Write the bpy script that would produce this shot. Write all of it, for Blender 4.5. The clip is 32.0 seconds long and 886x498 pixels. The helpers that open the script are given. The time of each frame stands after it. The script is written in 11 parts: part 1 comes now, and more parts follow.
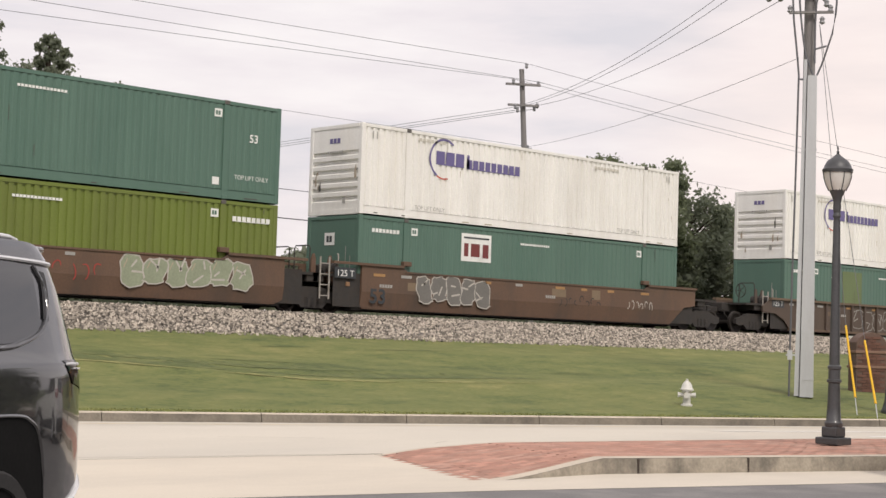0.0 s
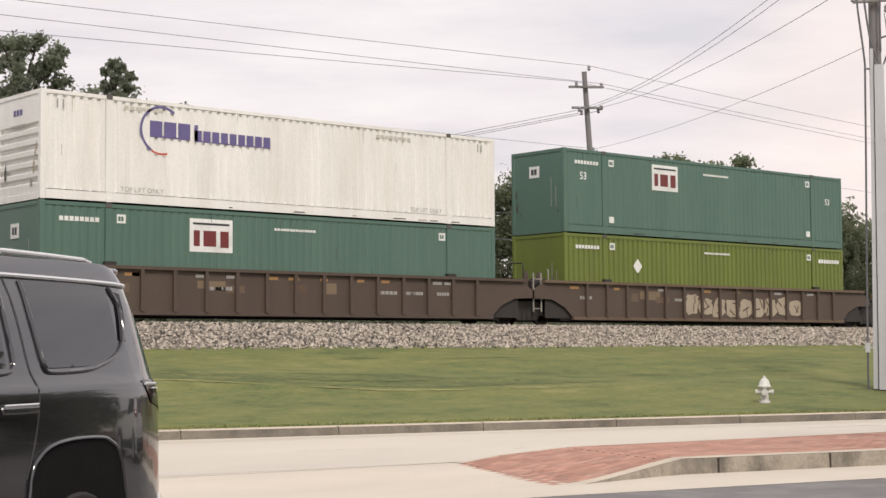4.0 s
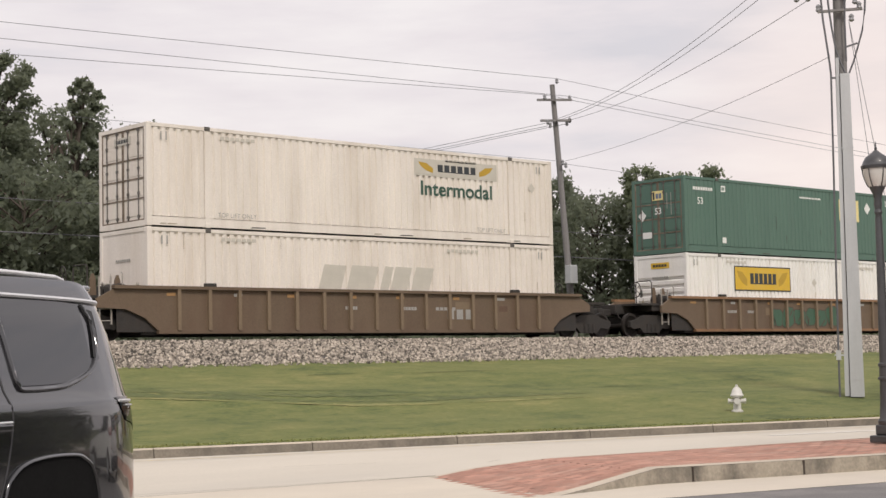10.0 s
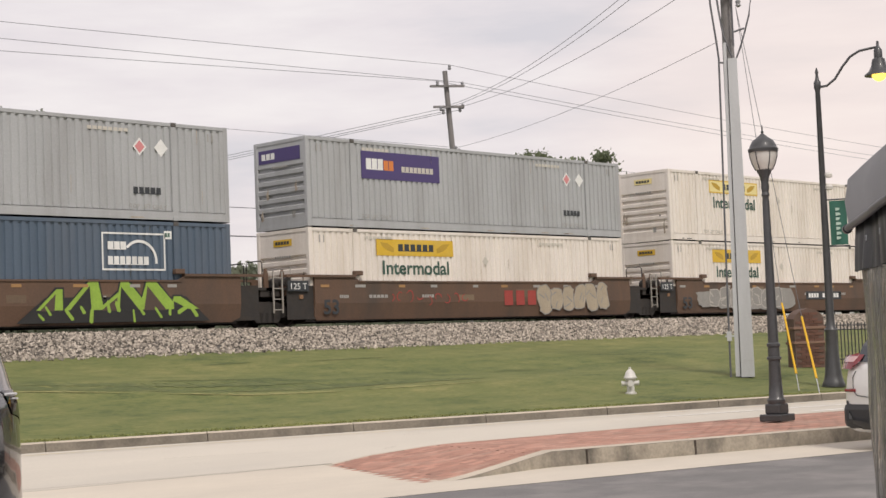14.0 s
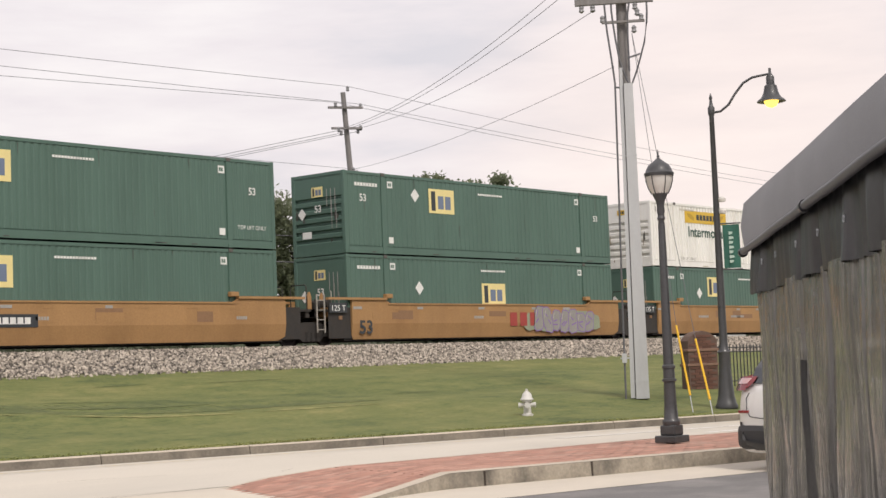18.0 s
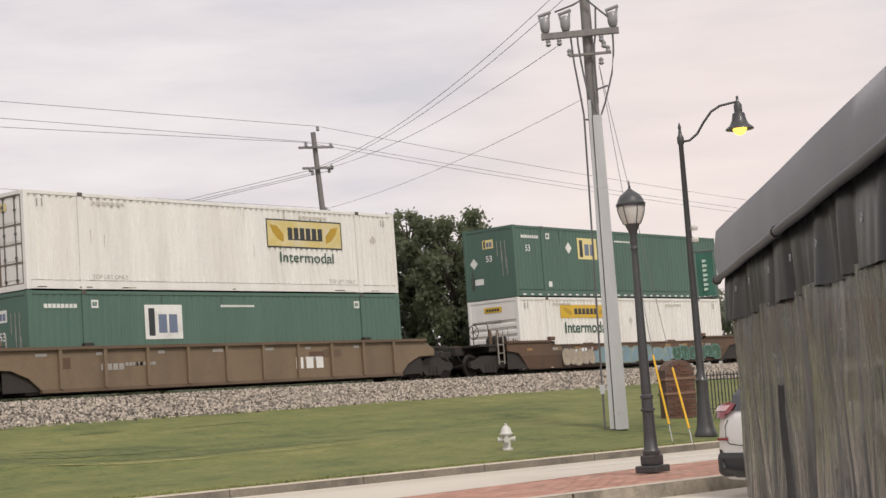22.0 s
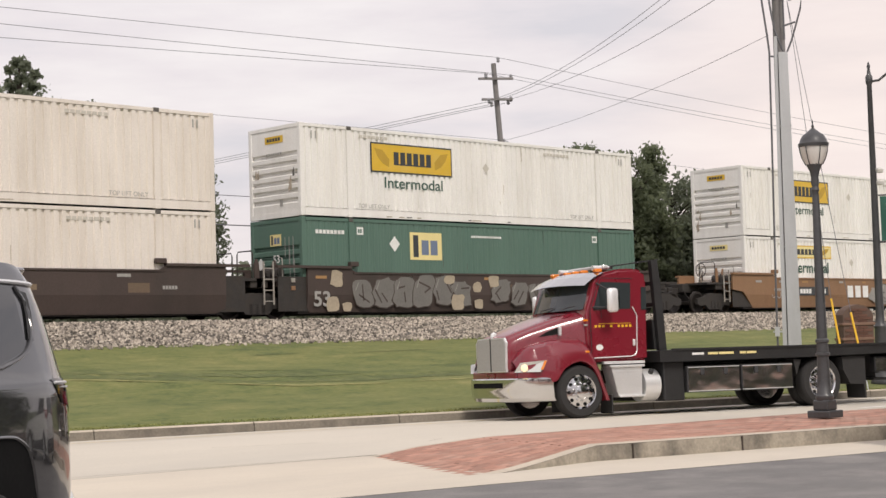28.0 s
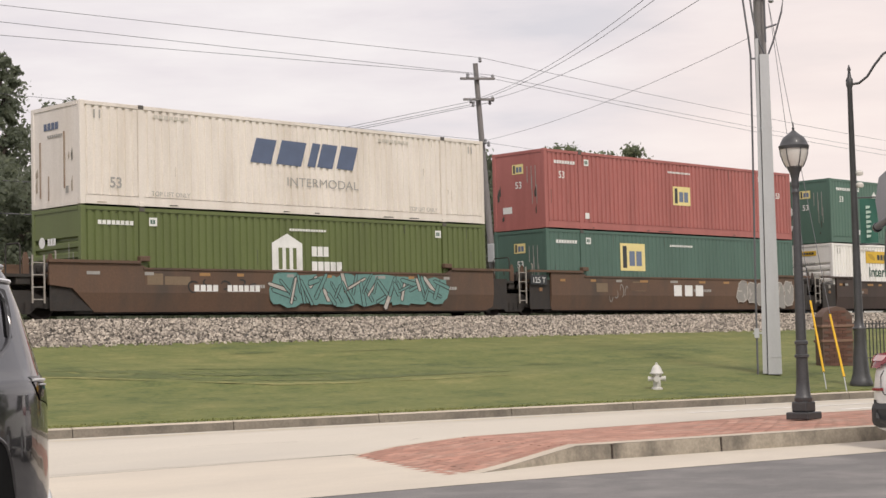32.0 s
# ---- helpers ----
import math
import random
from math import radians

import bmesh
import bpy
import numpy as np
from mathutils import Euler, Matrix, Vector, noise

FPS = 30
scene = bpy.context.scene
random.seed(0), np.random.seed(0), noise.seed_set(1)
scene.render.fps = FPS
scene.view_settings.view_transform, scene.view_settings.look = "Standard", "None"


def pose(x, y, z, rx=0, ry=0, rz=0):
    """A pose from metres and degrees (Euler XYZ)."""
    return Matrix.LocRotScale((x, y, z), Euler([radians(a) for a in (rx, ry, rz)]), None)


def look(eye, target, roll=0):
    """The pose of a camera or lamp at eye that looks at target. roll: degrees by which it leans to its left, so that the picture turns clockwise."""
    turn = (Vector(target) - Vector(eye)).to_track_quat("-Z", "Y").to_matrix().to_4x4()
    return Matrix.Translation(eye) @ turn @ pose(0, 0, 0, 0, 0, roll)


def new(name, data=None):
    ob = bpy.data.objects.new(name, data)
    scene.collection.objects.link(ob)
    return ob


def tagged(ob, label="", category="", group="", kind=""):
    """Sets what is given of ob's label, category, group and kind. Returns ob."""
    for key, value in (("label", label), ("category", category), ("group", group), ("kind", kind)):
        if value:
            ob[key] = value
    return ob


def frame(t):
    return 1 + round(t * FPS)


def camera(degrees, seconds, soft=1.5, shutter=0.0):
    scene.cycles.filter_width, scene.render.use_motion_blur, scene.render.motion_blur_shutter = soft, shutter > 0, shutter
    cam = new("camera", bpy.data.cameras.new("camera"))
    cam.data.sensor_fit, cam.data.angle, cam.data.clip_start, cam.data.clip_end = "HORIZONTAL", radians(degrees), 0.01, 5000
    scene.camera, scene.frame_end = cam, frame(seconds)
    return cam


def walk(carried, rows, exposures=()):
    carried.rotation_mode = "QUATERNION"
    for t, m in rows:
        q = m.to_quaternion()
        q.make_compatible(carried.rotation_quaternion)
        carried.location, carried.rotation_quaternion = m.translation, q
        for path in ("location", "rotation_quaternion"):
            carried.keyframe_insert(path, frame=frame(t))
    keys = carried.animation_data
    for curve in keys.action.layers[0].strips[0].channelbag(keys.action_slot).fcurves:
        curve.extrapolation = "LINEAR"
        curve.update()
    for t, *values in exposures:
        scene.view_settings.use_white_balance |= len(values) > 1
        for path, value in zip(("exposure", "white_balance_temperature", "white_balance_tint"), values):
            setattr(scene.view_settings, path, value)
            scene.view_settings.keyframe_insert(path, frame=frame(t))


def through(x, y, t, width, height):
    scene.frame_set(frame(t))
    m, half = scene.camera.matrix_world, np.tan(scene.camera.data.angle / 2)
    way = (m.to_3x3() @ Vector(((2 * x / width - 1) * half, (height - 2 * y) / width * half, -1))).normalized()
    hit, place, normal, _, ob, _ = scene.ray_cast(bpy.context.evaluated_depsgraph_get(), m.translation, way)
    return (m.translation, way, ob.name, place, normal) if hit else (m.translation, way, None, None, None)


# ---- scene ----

EYE = Vector((0.0, 0.0, 1.5))


EARLY = Vector((0.014, -0.011, 0.020))      # the hand is held a little higher at first
LATE = Vector((0.022, -0.021, 0.0))         # and drifts to the right later on


def aim(yaw, pitch, roll, drift=Vector()):
    """A turn of the hand-held camera on its spot, in degrees."""
    a, b = radians(yaw), radians(pitch)
    ahead = Vector((-math.sin(a) * math.cos(b), math.cos(a) * math.cos(b), math.sin(b)))
    return look(EYE + drift, EYE + drift + ahead * 10, roll)


cam = camera(31.335, 32.0, soft=1.5)
walk(cam, [
    (0.0, aim(-43.771, 3.459, 1.802, EARLY)), (0.5, aim(-41.772, 3.567, 1.859, EARLY)), (1.0, aim(-40.069, 3.766, 1.448, EARLY)),
    (1.5, aim(-38.790, 4.089, 0.901, EARLY)), (2.0, aim(-38.084, 4.186, 0.306, EARLY)), (2.5, aim(-38.517, 4.149, 0.018, EARLY)),
    (3.0, aim(-39.949, 3.909, -0.054, EARLY)), (3.5, aim(-41.245, 3.677, -0.385, EARLY)), (5.5, aim(-40.793, 3.882, -0.478)),
    (6.0, aim(-39.548, 4.238, -0.150)), (6.5, aim(-38.560, 4.501, -0.062)), (7.0, aim(-37.848, 4.658, -0.232)),
    (7.5, aim(-37.443, 4.728, -0.286)), (8.0, aim(-37.779, 4.641, -0.350)), (8.5, aim(-38.665, 4.469, -0.513)),
    (9.0, aim(-40.015, 4.226, -0.753)), (9.5, aim(-41.490, 4.176, -1.104)), (10.0, aim(-42.327, 4.219, -1.319)),
    (10.5, aim(-42.734, 4.399, -1.420)), (11.0, aim(-42.826, 4.602, -1.315, LATE)), (11.5, aim(-42.940, 4.775, -1.162, LATE)),
    (12.0, aim(-43.263, 4.843, -1.032, LATE)), (12.5, aim(-43.739, 4.738, -1.024, LATE)), (13.0, aim(-44.329, 4.419, -1.224, LATE)),
    (13.5, aim(-45.123, 4.032, -1.716, LATE)), (14.0, aim(-46.106, 3.619, -2.302, LATE)), (14.5, aim(-47.106, 3.358, -2.786, LATE)),
    (16.5, aim(-48.615, 3.958, -2.943)), (17.0, aim(-48.928, 4.105, -2.760)), (17.5, aim(-49.342, 4.207, -2.585)),
    (18.0, aim(-49.890, 4.259, -2.284)), (18.5, aim(-50.298, 4.314, -1.980)), (19.0, aim(-50.502, 4.322, -1.932)),
    (19.5, aim(-50.462, 4.364, -2.081)), (20.0, aim(-50.403, 4.521, -2.703)), (20.5, aim(-50.511, 4.798, -3.428)),
    (21.0, aim(-50.757, 5.074, -3.946)), (21.5, aim(-50.911, 5.342, -4.276)), (22.0, aim(-50.904, 5.523, -4.102)),
    (22.5, aim(-50.790, 5.559, -3.634)), (23.0, aim(-50.587, 5.438, -3.175)), (23.5, aim(-50.031, 5.139, -2.788)),
    (24.0, aim(-48.925, 4.752, -2.566)), (24.5, aim(-47.262, 4.380, -2.536)), (26.5, aim(-44.846, 3.613, -2.196, LATE)),
    (27.0, aim(-44.708, 3.621, -2.062, LATE)), (27.5, aim(-44.514, 3.556, -1.936, LATE)), (28.0, aim(-44.385, 3.407, -1.740, LATE)),
    (28.5, aim(-44.275, 3.307, -1.531, LATE)), (29.0, aim(-44.158, 3.366, -1.476, LATE)), (29.5, aim(-44.039, 3.504, -1.604, LATE)),
    (30.0, aim(-44.106, 3.542, -1.697, LATE)), (30.5, aim(-44.395, 3.441, -1.717, LATE)), (31.0, aim(-44.734, 3.300, -1.646, LATE)),
    (31.5, aim(-44.995, 3.274, -1.559, LATE)), (32.0, aim(-45.084, 3.376, -1.418, LATE)),
], exposures=[(0.0, 0.20), (3.5, 0.20), (7.0, 0.24), (9.0, 0.14), (13.0, 0.08), (18.0, 0.20), (20.0, 0.12), (23.0, 0.04), (28.0, 0.14), (32.0, 0.14)])

# ---- sky, sun ----
world = bpy.data.worlds.new("overcast_sky")
scene.world = world
world.use_nodes = True
wn, wl = world.node_tree.nodes, world.node_tree.links
wn.clear()
w_out = wn.new("ShaderNodeOutputWorld")
w_bg = wn.new("ShaderNodeBackground")
w_sky = wn.new("ShaderNodeTexSky")
w_sky.sky_type, w_sky.sun_disc = "NISHITA", False
w_sky.sun_elevation, w_sky.sun_rotation = radians(48), radians(205)
w_sky.air_density, w_sky.dust_density = 1.0, 3.0
w_scale = wn.new("ShaderNodeVectorMath")
w_scale.operation = "SCALE"
w_scale.inputs["Scale"].default_value = 0.07
w_tc, w_map = wn.new("ShaderNodeTexCoord"), wn.new("ShaderNodeMapping")
w_map.inputs["Scale"].default_value = (2.4, 2.4, 13.0)
w_noise = wn.new("ShaderNodeTexNoise")
w_noise.inputs["Scale"].default_value, w_noise.inputs["Detail"].default_value = 1.9, 8.0
w_noise.inputs["Roughness"].default_value = 0.55
w_ramp = wn.new("ShaderNodeValToRGB")
w_ramp.color_ramp.elements[0].position, w_ramp.color_ramp.elements[0].color = 0.34, (0.715, 0.677, 0.705, 1)
w_ramp.color_ramp.elements[1].position, w_ramp.color_ramp.elements[1].color = 0.66, (0.925, 0.858, 0.845, 1)
mid = w_ramp.color_ramp.elements.new(0.50)
mid.color = (0.84, 0.768, 0.775, 1)
w_mix = wn.new("ShaderNodeMix")
w_mix.data_type = "RGBA"
w_mix.inputs["Factor"].default_value = 0.90
wl.new(w_tc.outputs["Generated"], w_map.inputs["Vector"])
wl.new(w_map.outputs["Vector"], w_noise.inputs["Vector"])
wl.new(w_noise.outputs["Fac"], w_ramp.inputs["Fac"])
wl.new(w_sky.outputs["Color"], w_scale.inputs[0])
wl.new(w_scale.outputs["Vector"], w_mix.inputs["A"])
wl.new(w_ramp.outputs["Color"], w_mix.inputs["B"])
# peach light low in the east-north-east, where the clouds thin
w_dot, w_fall, w_glow = wn.new("ShaderNodeVectorMath"), wn.new("ShaderNodeMapRange"), wn.new("ShaderNodeMix")
w_dot.operation = "DOT_PRODUCT"
w_dot.inputs[1].default_value = (0.872, 0.480, 0.095)
w_fall.interpolation_type = "SMOOTHSTEP"
w_fall.inputs["From Min"].default_value, w_fall.inputs["From Max"].default_value = 0.975, 1.0
w_fall.inputs["To Max"].default_value = 0.40
w_glow.data_type = "RGBA"
w_glow.inputs["B"].default_value = (0.98, 0.80, 0.70, 1)
wl.new(w_tc.outputs["Generated"], w_dot.inputs[0])
wl.new(w_dot.outputs["Value"], w_fall.inputs["Value"])
wl.new(w_fall.outputs["Result"], w_glow.inputs["Factor"])
w_sep, w_high, w_tint = wn.new("ShaderNodeSeparateXYZ"), wn.new("ShaderNodeMapRange"), wn.new("ShaderNodeMix")
w_high.inputs["From Min"].default_value, w_high.inputs["From Max"].default_value = 0.08, 0.30
w_high.inputs["To Max"].default_value = 0.75
w_tint.data_type, w_tint.blend_type = "RGBA", "MULTIPLY"
w_tint.inputs["B"].default_value = (0.972, 0.993, 1.012, 1)
wl.new(w_tc.outputs["Generated"], w_sep.inputs[0])
wl.new(w_sep.outputs["Z"], w_high.inputs["Value"])
wl.new(w_high.outputs["Result"], w_tint.inputs["Factor"])
wl.new(w_mix.outputs["Result"], w_tint.inputs["A"])
wl.new(w_tint.outputs["Result"], w_glow.inputs["A"])
wl.new(w_glow.outputs["Result"], w_bg.inputs["Color"])
wl.new(w_bg.outputs["Background"], w_out.inputs["Surface"])
w_bg.inputs["Strength"].default_value = 1.0

sun = new("sun", bpy.data.lights.new("sun", "SUN"))
sun.data.energy, sun.data.angle, sun.data.color = 2.1, radians(14), (1.0, 0.92, 0.835)
sun.matrix_world = look((0, 0, 30), Vector((0, 0, 30)) + Vector((0.28, 0.61, -0.74)))

# ---- materials ----
def mat(name, color, rough=0.6, metal=0.0, var=0.12, scale=3.0, fine=40.0, bump=0.0, dirt=None, dirt_amount=0.0,
        streak=(1, 1, 1), coat=0.0, random_tint=0.0):
    """A painted, mineral or woven surface: base colour, two scales of tone, stains of a second colour, fine relief."""
    m = bpy.data.materials.new(name)
    m.use_nodes = True
    n, l = m.node_tree.nodes, m.node_tree.links
    p = n["Principled BSDF"]
    tc, mp = n.new("ShaderNodeTexCoord"), n.new("ShaderNodeMapping")
    mp.inputs["Scale"].default_value = streak
    l.new(tc.outputs["Object"], mp.inputs["Vector"])
    big, small = n.new("ShaderNodeTexNoise"), n.new("ShaderNodeTexNoise")
    for node, sc, det in ((big, scale, 4.0), (small, fine, 3.0)):
        node.inputs["Scale"].default_value, node.inputs["Detail"].default_value = sc, det
    l.new(mp.outputs["Vector"], big.inputs["Vector"])
    l.new(tc.outputs["Object"], small.inputs["Vector"])
    add = n.new("ShaderNodeMath")
    add.operation = "ADD"
    l.new(big.outputs["Fac"], add.inputs[0])
    l.new(small.outputs["Fac"], add.inputs[1])
    span = n.new("ShaderNodeMapRange")
    span.inputs["From Min"].default_value, span.inputs["From Max"].default_value = 0.6, 1.4
    span.inputs["To Min"].default_value, span.inputs["To Max"].default_value = 1 - var, 1 + var
    l.new(add.outputs[0], span.inputs["Value"])
    tone = n.new("ShaderNodeVectorMath")
    tone.operation = "SCALE"
    tone.inputs[0].default_value = color[:3]
    l.new(span.outputs["Result"], tone.inputs["Scale"])
    out = tone.outputs["Vector"]
    if random_tint:
        info, rr = n.new("ShaderNodeObjectInfo"), n.new("ShaderNodeMapRange")
        rr.inputs["To Min"].default_value, rr.inputs["To Max"].default_value = 1 - random_tint, 1 + random_tint
        l.new(info.outputs["Random"], rr.inputs["Value"])
        t2 = n.new("ShaderNodeVectorMath")
        t2.operation = "SCALE"
        l.new(out, t2.inputs[0])
        l.new(rr.outputs["Result"], t2.inputs["Scale"])
        out = t2.outputs["Vector"]
    if dirt:
        dn, dr = n.new("ShaderNodeTexNoise"), n.new("ShaderNodeMapRange")
        dn.inputs["Scale"].default_value, dn.inputs["Detail"].default_value = scale * 0.55, 6.0
        dn.inputs["Roughness"].default_value = 0.65
        dr.inputs["From Min"].default_value, dr.inputs["From Max"].default_value = 0.45, 0.72
        dr.inputs["To Max"].default_value = dirt_amount
        l.new(mp.outputs["Vector"], dn.inputs["Vector"])
        l.new(dn.outputs["Fac"], dr.inputs["Value"])
        mx = n.new("ShaderNodeMix")
        mx.data_type = "RGBA"
        l.new(dr.outputs["Result"], mx.inputs["Factor"])
        l.new(out, mx.inputs["A"])
        mx.inputs["B"].default_value = (*dirt, 1)
        out = mx.outputs["Result"]
    l.new(out, p.inputs["Base Color"])
    p.inputs["Metallic"].default_value = metal
    rg = n.new("ShaderNodeMapRange")
    rg.inputs["To Min"].default_value, rg.inputs["To Max"].default_value = max(0.02, rough - 0.08), min(1, rough + 0.08)
    l.new(big.outputs["Fac"], rg.inputs["Value"])
    l.new(rg.outputs["Result"], p.inputs["Roughness"])
    p.inputs["Coat Weight"].default_value = coat
    if bump:
        b = n.new("ShaderNodeBump")
        b.inputs["Strength"].default_value, b.inputs["Distance"].default_value = 0.6, bump
        l.new(small.outputs["Fac"], b.inputs["Height"])
        l.new(b.outputs["Normal"], p.inputs["Normal"])
    return m


def glow(name, color, strength):
    m = bpy.data.materials.new(name)
    m.use_nodes = True
    p = m.node_tree.nodes["Principled BSDF"]
    p.inputs["Base Color"].default_value = (*color, 1)
    p.inputs["Emission Color"].default_value = (*color, 1)
    p.inputs["Emission Strength"].default_value = strength
    return m


def glass(name, color, rough=0.03, through=0.0):
    m = bpy.data.materials.new(name)
    m.use_nodes = True
    p = m.node_tree.nodes["Principled BSDF"]
    p.inputs["Base Color"].default_value = (*color, 1)
    p.inputs["Roughness"].default_value, p.inputs["IOR"].default_value = rough, 1.5
    p.inputs["Transmission Weight"].default_value = through
    return m


GRIME = (0.10, 0.075, 0.055)
STEEL_STREAK = (1.6, 1.6, 0.22)
PAINT = {}
for key, rgb, dirt_on, amount in (
        ("white", (0.80, 0.785, 0.755), (0.50, 0.44, 0.36), 0.22), ("cream", (0.76, 0.705, 0.645), (0.44, 0.36, 0.27), 0.34),
        ("green", (0.090, 0.160, 0.126), (0.06, 0.13, 0.10), 0.35), ("deep_green", (0.082, 0.146, 0.118), (0.05, 0.09, 0.07), 0.30),
        ("olive", (0.145, 0.185, 0.035), (0.10, 0.10, 0.04), 0.35), ("hub_green", (0.125, 0.155, 0.055), (0.08, 0.09, 0.04), 0.35),
        ("blue", (0.118, 0.136, 0.180), (0.16, 0.16, 0.17), 0.30), ("slate_blue", (0.088, 0.122, 0.168), (0.16, 0.16, 0.17), 0.30),
        ("grey", (0.40, 0.41, 0.42), (0.22, 0.21, 0.20), 0.35), ("red", (0.40, 0.140, 0.126), (0.22, 0.07, 0.06), 0.40),
        ("bright_red", (0.38, 0.095, 0.075), (0.25, 0.06, 0.05), 0.35)):
    PAINT[key] = mat("container_paint_" + key, rgb, 0.5, var=0.10, scale=1.3, fine=25, dirt=dirt_on, dirt_amount=amount, streak=STEEL_STREAK)
CAR_PAINT = {}
for key, rgb, dirt_on, amount in (
        ("brown", (0.125, 0.074, 0.048), (0.065, 0.052, 0.042), 0.85), ("rust", (0.142, 0.100, 0.066), (0.10, 0.056, 0.036), 0.60), ("worn", (0.200, 0.146, 0.094), GRIME, 0.5), ("dark", (0.060, 0.042, 0.036), (0.03, 0.025, 0.02), 0.6),
        ("umber", (0.085, 0.060, 0.046), GRIME, 0.6), ("yellow", (0.36, 0.205, 0.085), (0.22, 0.11, 0.04), 0.45), ("orange", (0.25, 0.142, 0.075), (0.16, 0.08, 0.04), 0.55)):
    CAR_PAINT[key] = mat("well_car_paint_" + key, rgb, 0.65, var=0.16, scale=1.1, fine=18, dirt=dirt_on, dirt_amount=amount, streak=(1, 1, 0.45), bump=0.004)
M_BLACK_STEEL = mat("grimy_black_steel", (0.044, 0.040, 0.037), 0.7, 0.3, var=0.3, scale=5, dirt=(0.060, 0.044, 0.032), dirt_amount=0.5)
M_RAIL = mat("rail_steel", (0.16, 0.10, 0.07), 0.55, 0.6, var=0.2, scale=2)
M_WHEEL = mat("wheel_steel", (0.040, 0.034, 0.030), 0.55, 0.6, var=0.2, scale=4)
M_CASTING = mat("casting_steel", (0.12, 0.11, 0.10), 0.6, 0.3, var=0.2, scale=6)
M_INK_WHITE = mat("white_marking_paint", (0.78, 0.78, 0.76), 0.5, var=0.10, scale=3, dirt=(0.3, 0.3, 0.28), dirt_amount=0.4)
M_INK_DARK = mat("dark_marking_paint", (0.035, 0.04, 0.045), 0.5, var=0.15, scale=3)
M_INK_GREEN = mat("dark_green_lettering", (0.035, 0.085, 0.062), 0.5, var=0.12, scale=3)
M_INK_GREY = mat("grey_lettering", (0.33, 0.32, 0.30), 0.6, var=0.2, scale=3)
M_INK_YELLOW = mat("yellow_panel_paint", (0.66, 0.42, 0.030), 0.5, var=0.10, scale=2, dirt=(0.5, 0.42, 0.2), dirt_amount=0.3)
M_INK_FADED = mat("faded_yellow_panel_paint", (0.66, 0.53, 0.20), 0.6, var=0.16, scale=2, dirt=(0.66, 0.62, 0.52), dirt_amount=0.9)
M_INK_PALE = mat("pale_yellow_panel_paint", (0.78, 0.66, 0.30), 0.5, var=0.1, scale=2)
M_INK_PURPLE = mat("purple_panel_paint", (0.070, 0.050, 0.16), 0.5, var=0.1, scale=2)
M_INK_VIOLET = mat("violet_lettering", (0.13, 0.11, 0.26), 0.5, var=0.1, scale=3)
M_INK_NAVY = mat("navy_lettering", (0.10, 0.13, 0.21), 0.5, var=0.14, scale=3)
M_INK_RED = mat("red_marking_paint", (0.50, 0.08, 0.05), 0.5, var=0.1, scale=3)
M_INK_PINK = mat("pink_marking_paint", (0.62, 0.24, 0.25), 0.5, var=0.1, scale=3)
M_INK_GHOST = mat("ghost_marking_paint", (0.53, 0.50, 0.44), 0.6, var=0.1, scale=3)
SPRAY = {k: mat("spray_paint_" + k, c, 0.55, var=0.18, scale=3, fine=15) for k, c in dict(
    white=(0.44, 0.41, 0.37), black=(0.025, 0.025, 0.025), lime=(0.27, 0.42, 0.06), teal=(0.13, 0.26, 0.24), sky=(0.19, 0.29, 0.34), grey=(0.27, 0.26, 0.24), ash=(0.155, 0.148, 0.135),
    cream=(0.38, 0.32, 0.235), violet=(0.22, 0.13, 0.34), pink=(0.62, 0.30, 0.30), red=(0.33, 0.05, 0.04), mint=(0.26, 0.29, 0.20), dark_green=(0.05, 0.11, 0.07)).items()}
SPRAY["umber_edge"], SPRAY["dark_edge"] = CAR_PAINT["umber"], CAR_PAINT["dark"]


# ---- mesh helpers ----
def shade(me, angle=35):
    me.shade_smooth()
    me.set_sharp_from_angle(angle=radians(angle))


def mesh_of(name, bm, smooth=0):
    me = bpy.data.meshes.new(name)
    bm.to_mesh(me)
    bm.free()
    if smooth:
        shade(me, smooth)
    return me


def place(name, me, material, parent=None, label="", m=None):
    """One mesh object on the given mesh data, with a material of its own, under a thing."""
    ob = new(name, me)
    if not me.materials:
        me.materials.append(None)
    ob.material_slots[0].link = "OBJECT"
    ob.material_slots[0].material = material
    if parent:
        ob.parent = parent
    if m is not None:
        ob.matrix_basis = m
    if label:
        ob["label"] = label
    return ob


def part(name, bm, material, parent=None, label="", smooth=0, m=None):
    return place(name, mesh_of(name, bm, smooth), material, parent, label, m)


def thing(name, m, label, category, group=""):
    e = new(name)
    e.empty_display_size = 0.2
    e.matrix_basis = m
    return tagged(e, label, category, group)


def box(bm, x0, x1, y0, y1, z0, z1, m=None, bevel=0.0):
    """An axis-aligned box, bevelled if asked."""
    made = bmesh.ops.create_cube(bm, size=1.0)["verts"]
    for v in made:
        v.co = Vector((x0 + (v.co.x + 0.5) * (x1 - x0), y0 + (v.co.y + 0.5) * (y1 - y0), z0 + (v.co.z + 0.5) * (z1 - z0)))
    if bevel:
        edges = {e for v in made for e in v.link_edges}
        got = bmesh.ops.bevel(bm, geom=list(edges), offset=bevel, segments=2, affect="EDGES", profile=0.5)
        made = list({v for f in got["faces"] for v in f.verts} | {v for v in made if v.is_valid})
    if m is not None:
        for v in made:
            v.co = m @ v.co
    return made


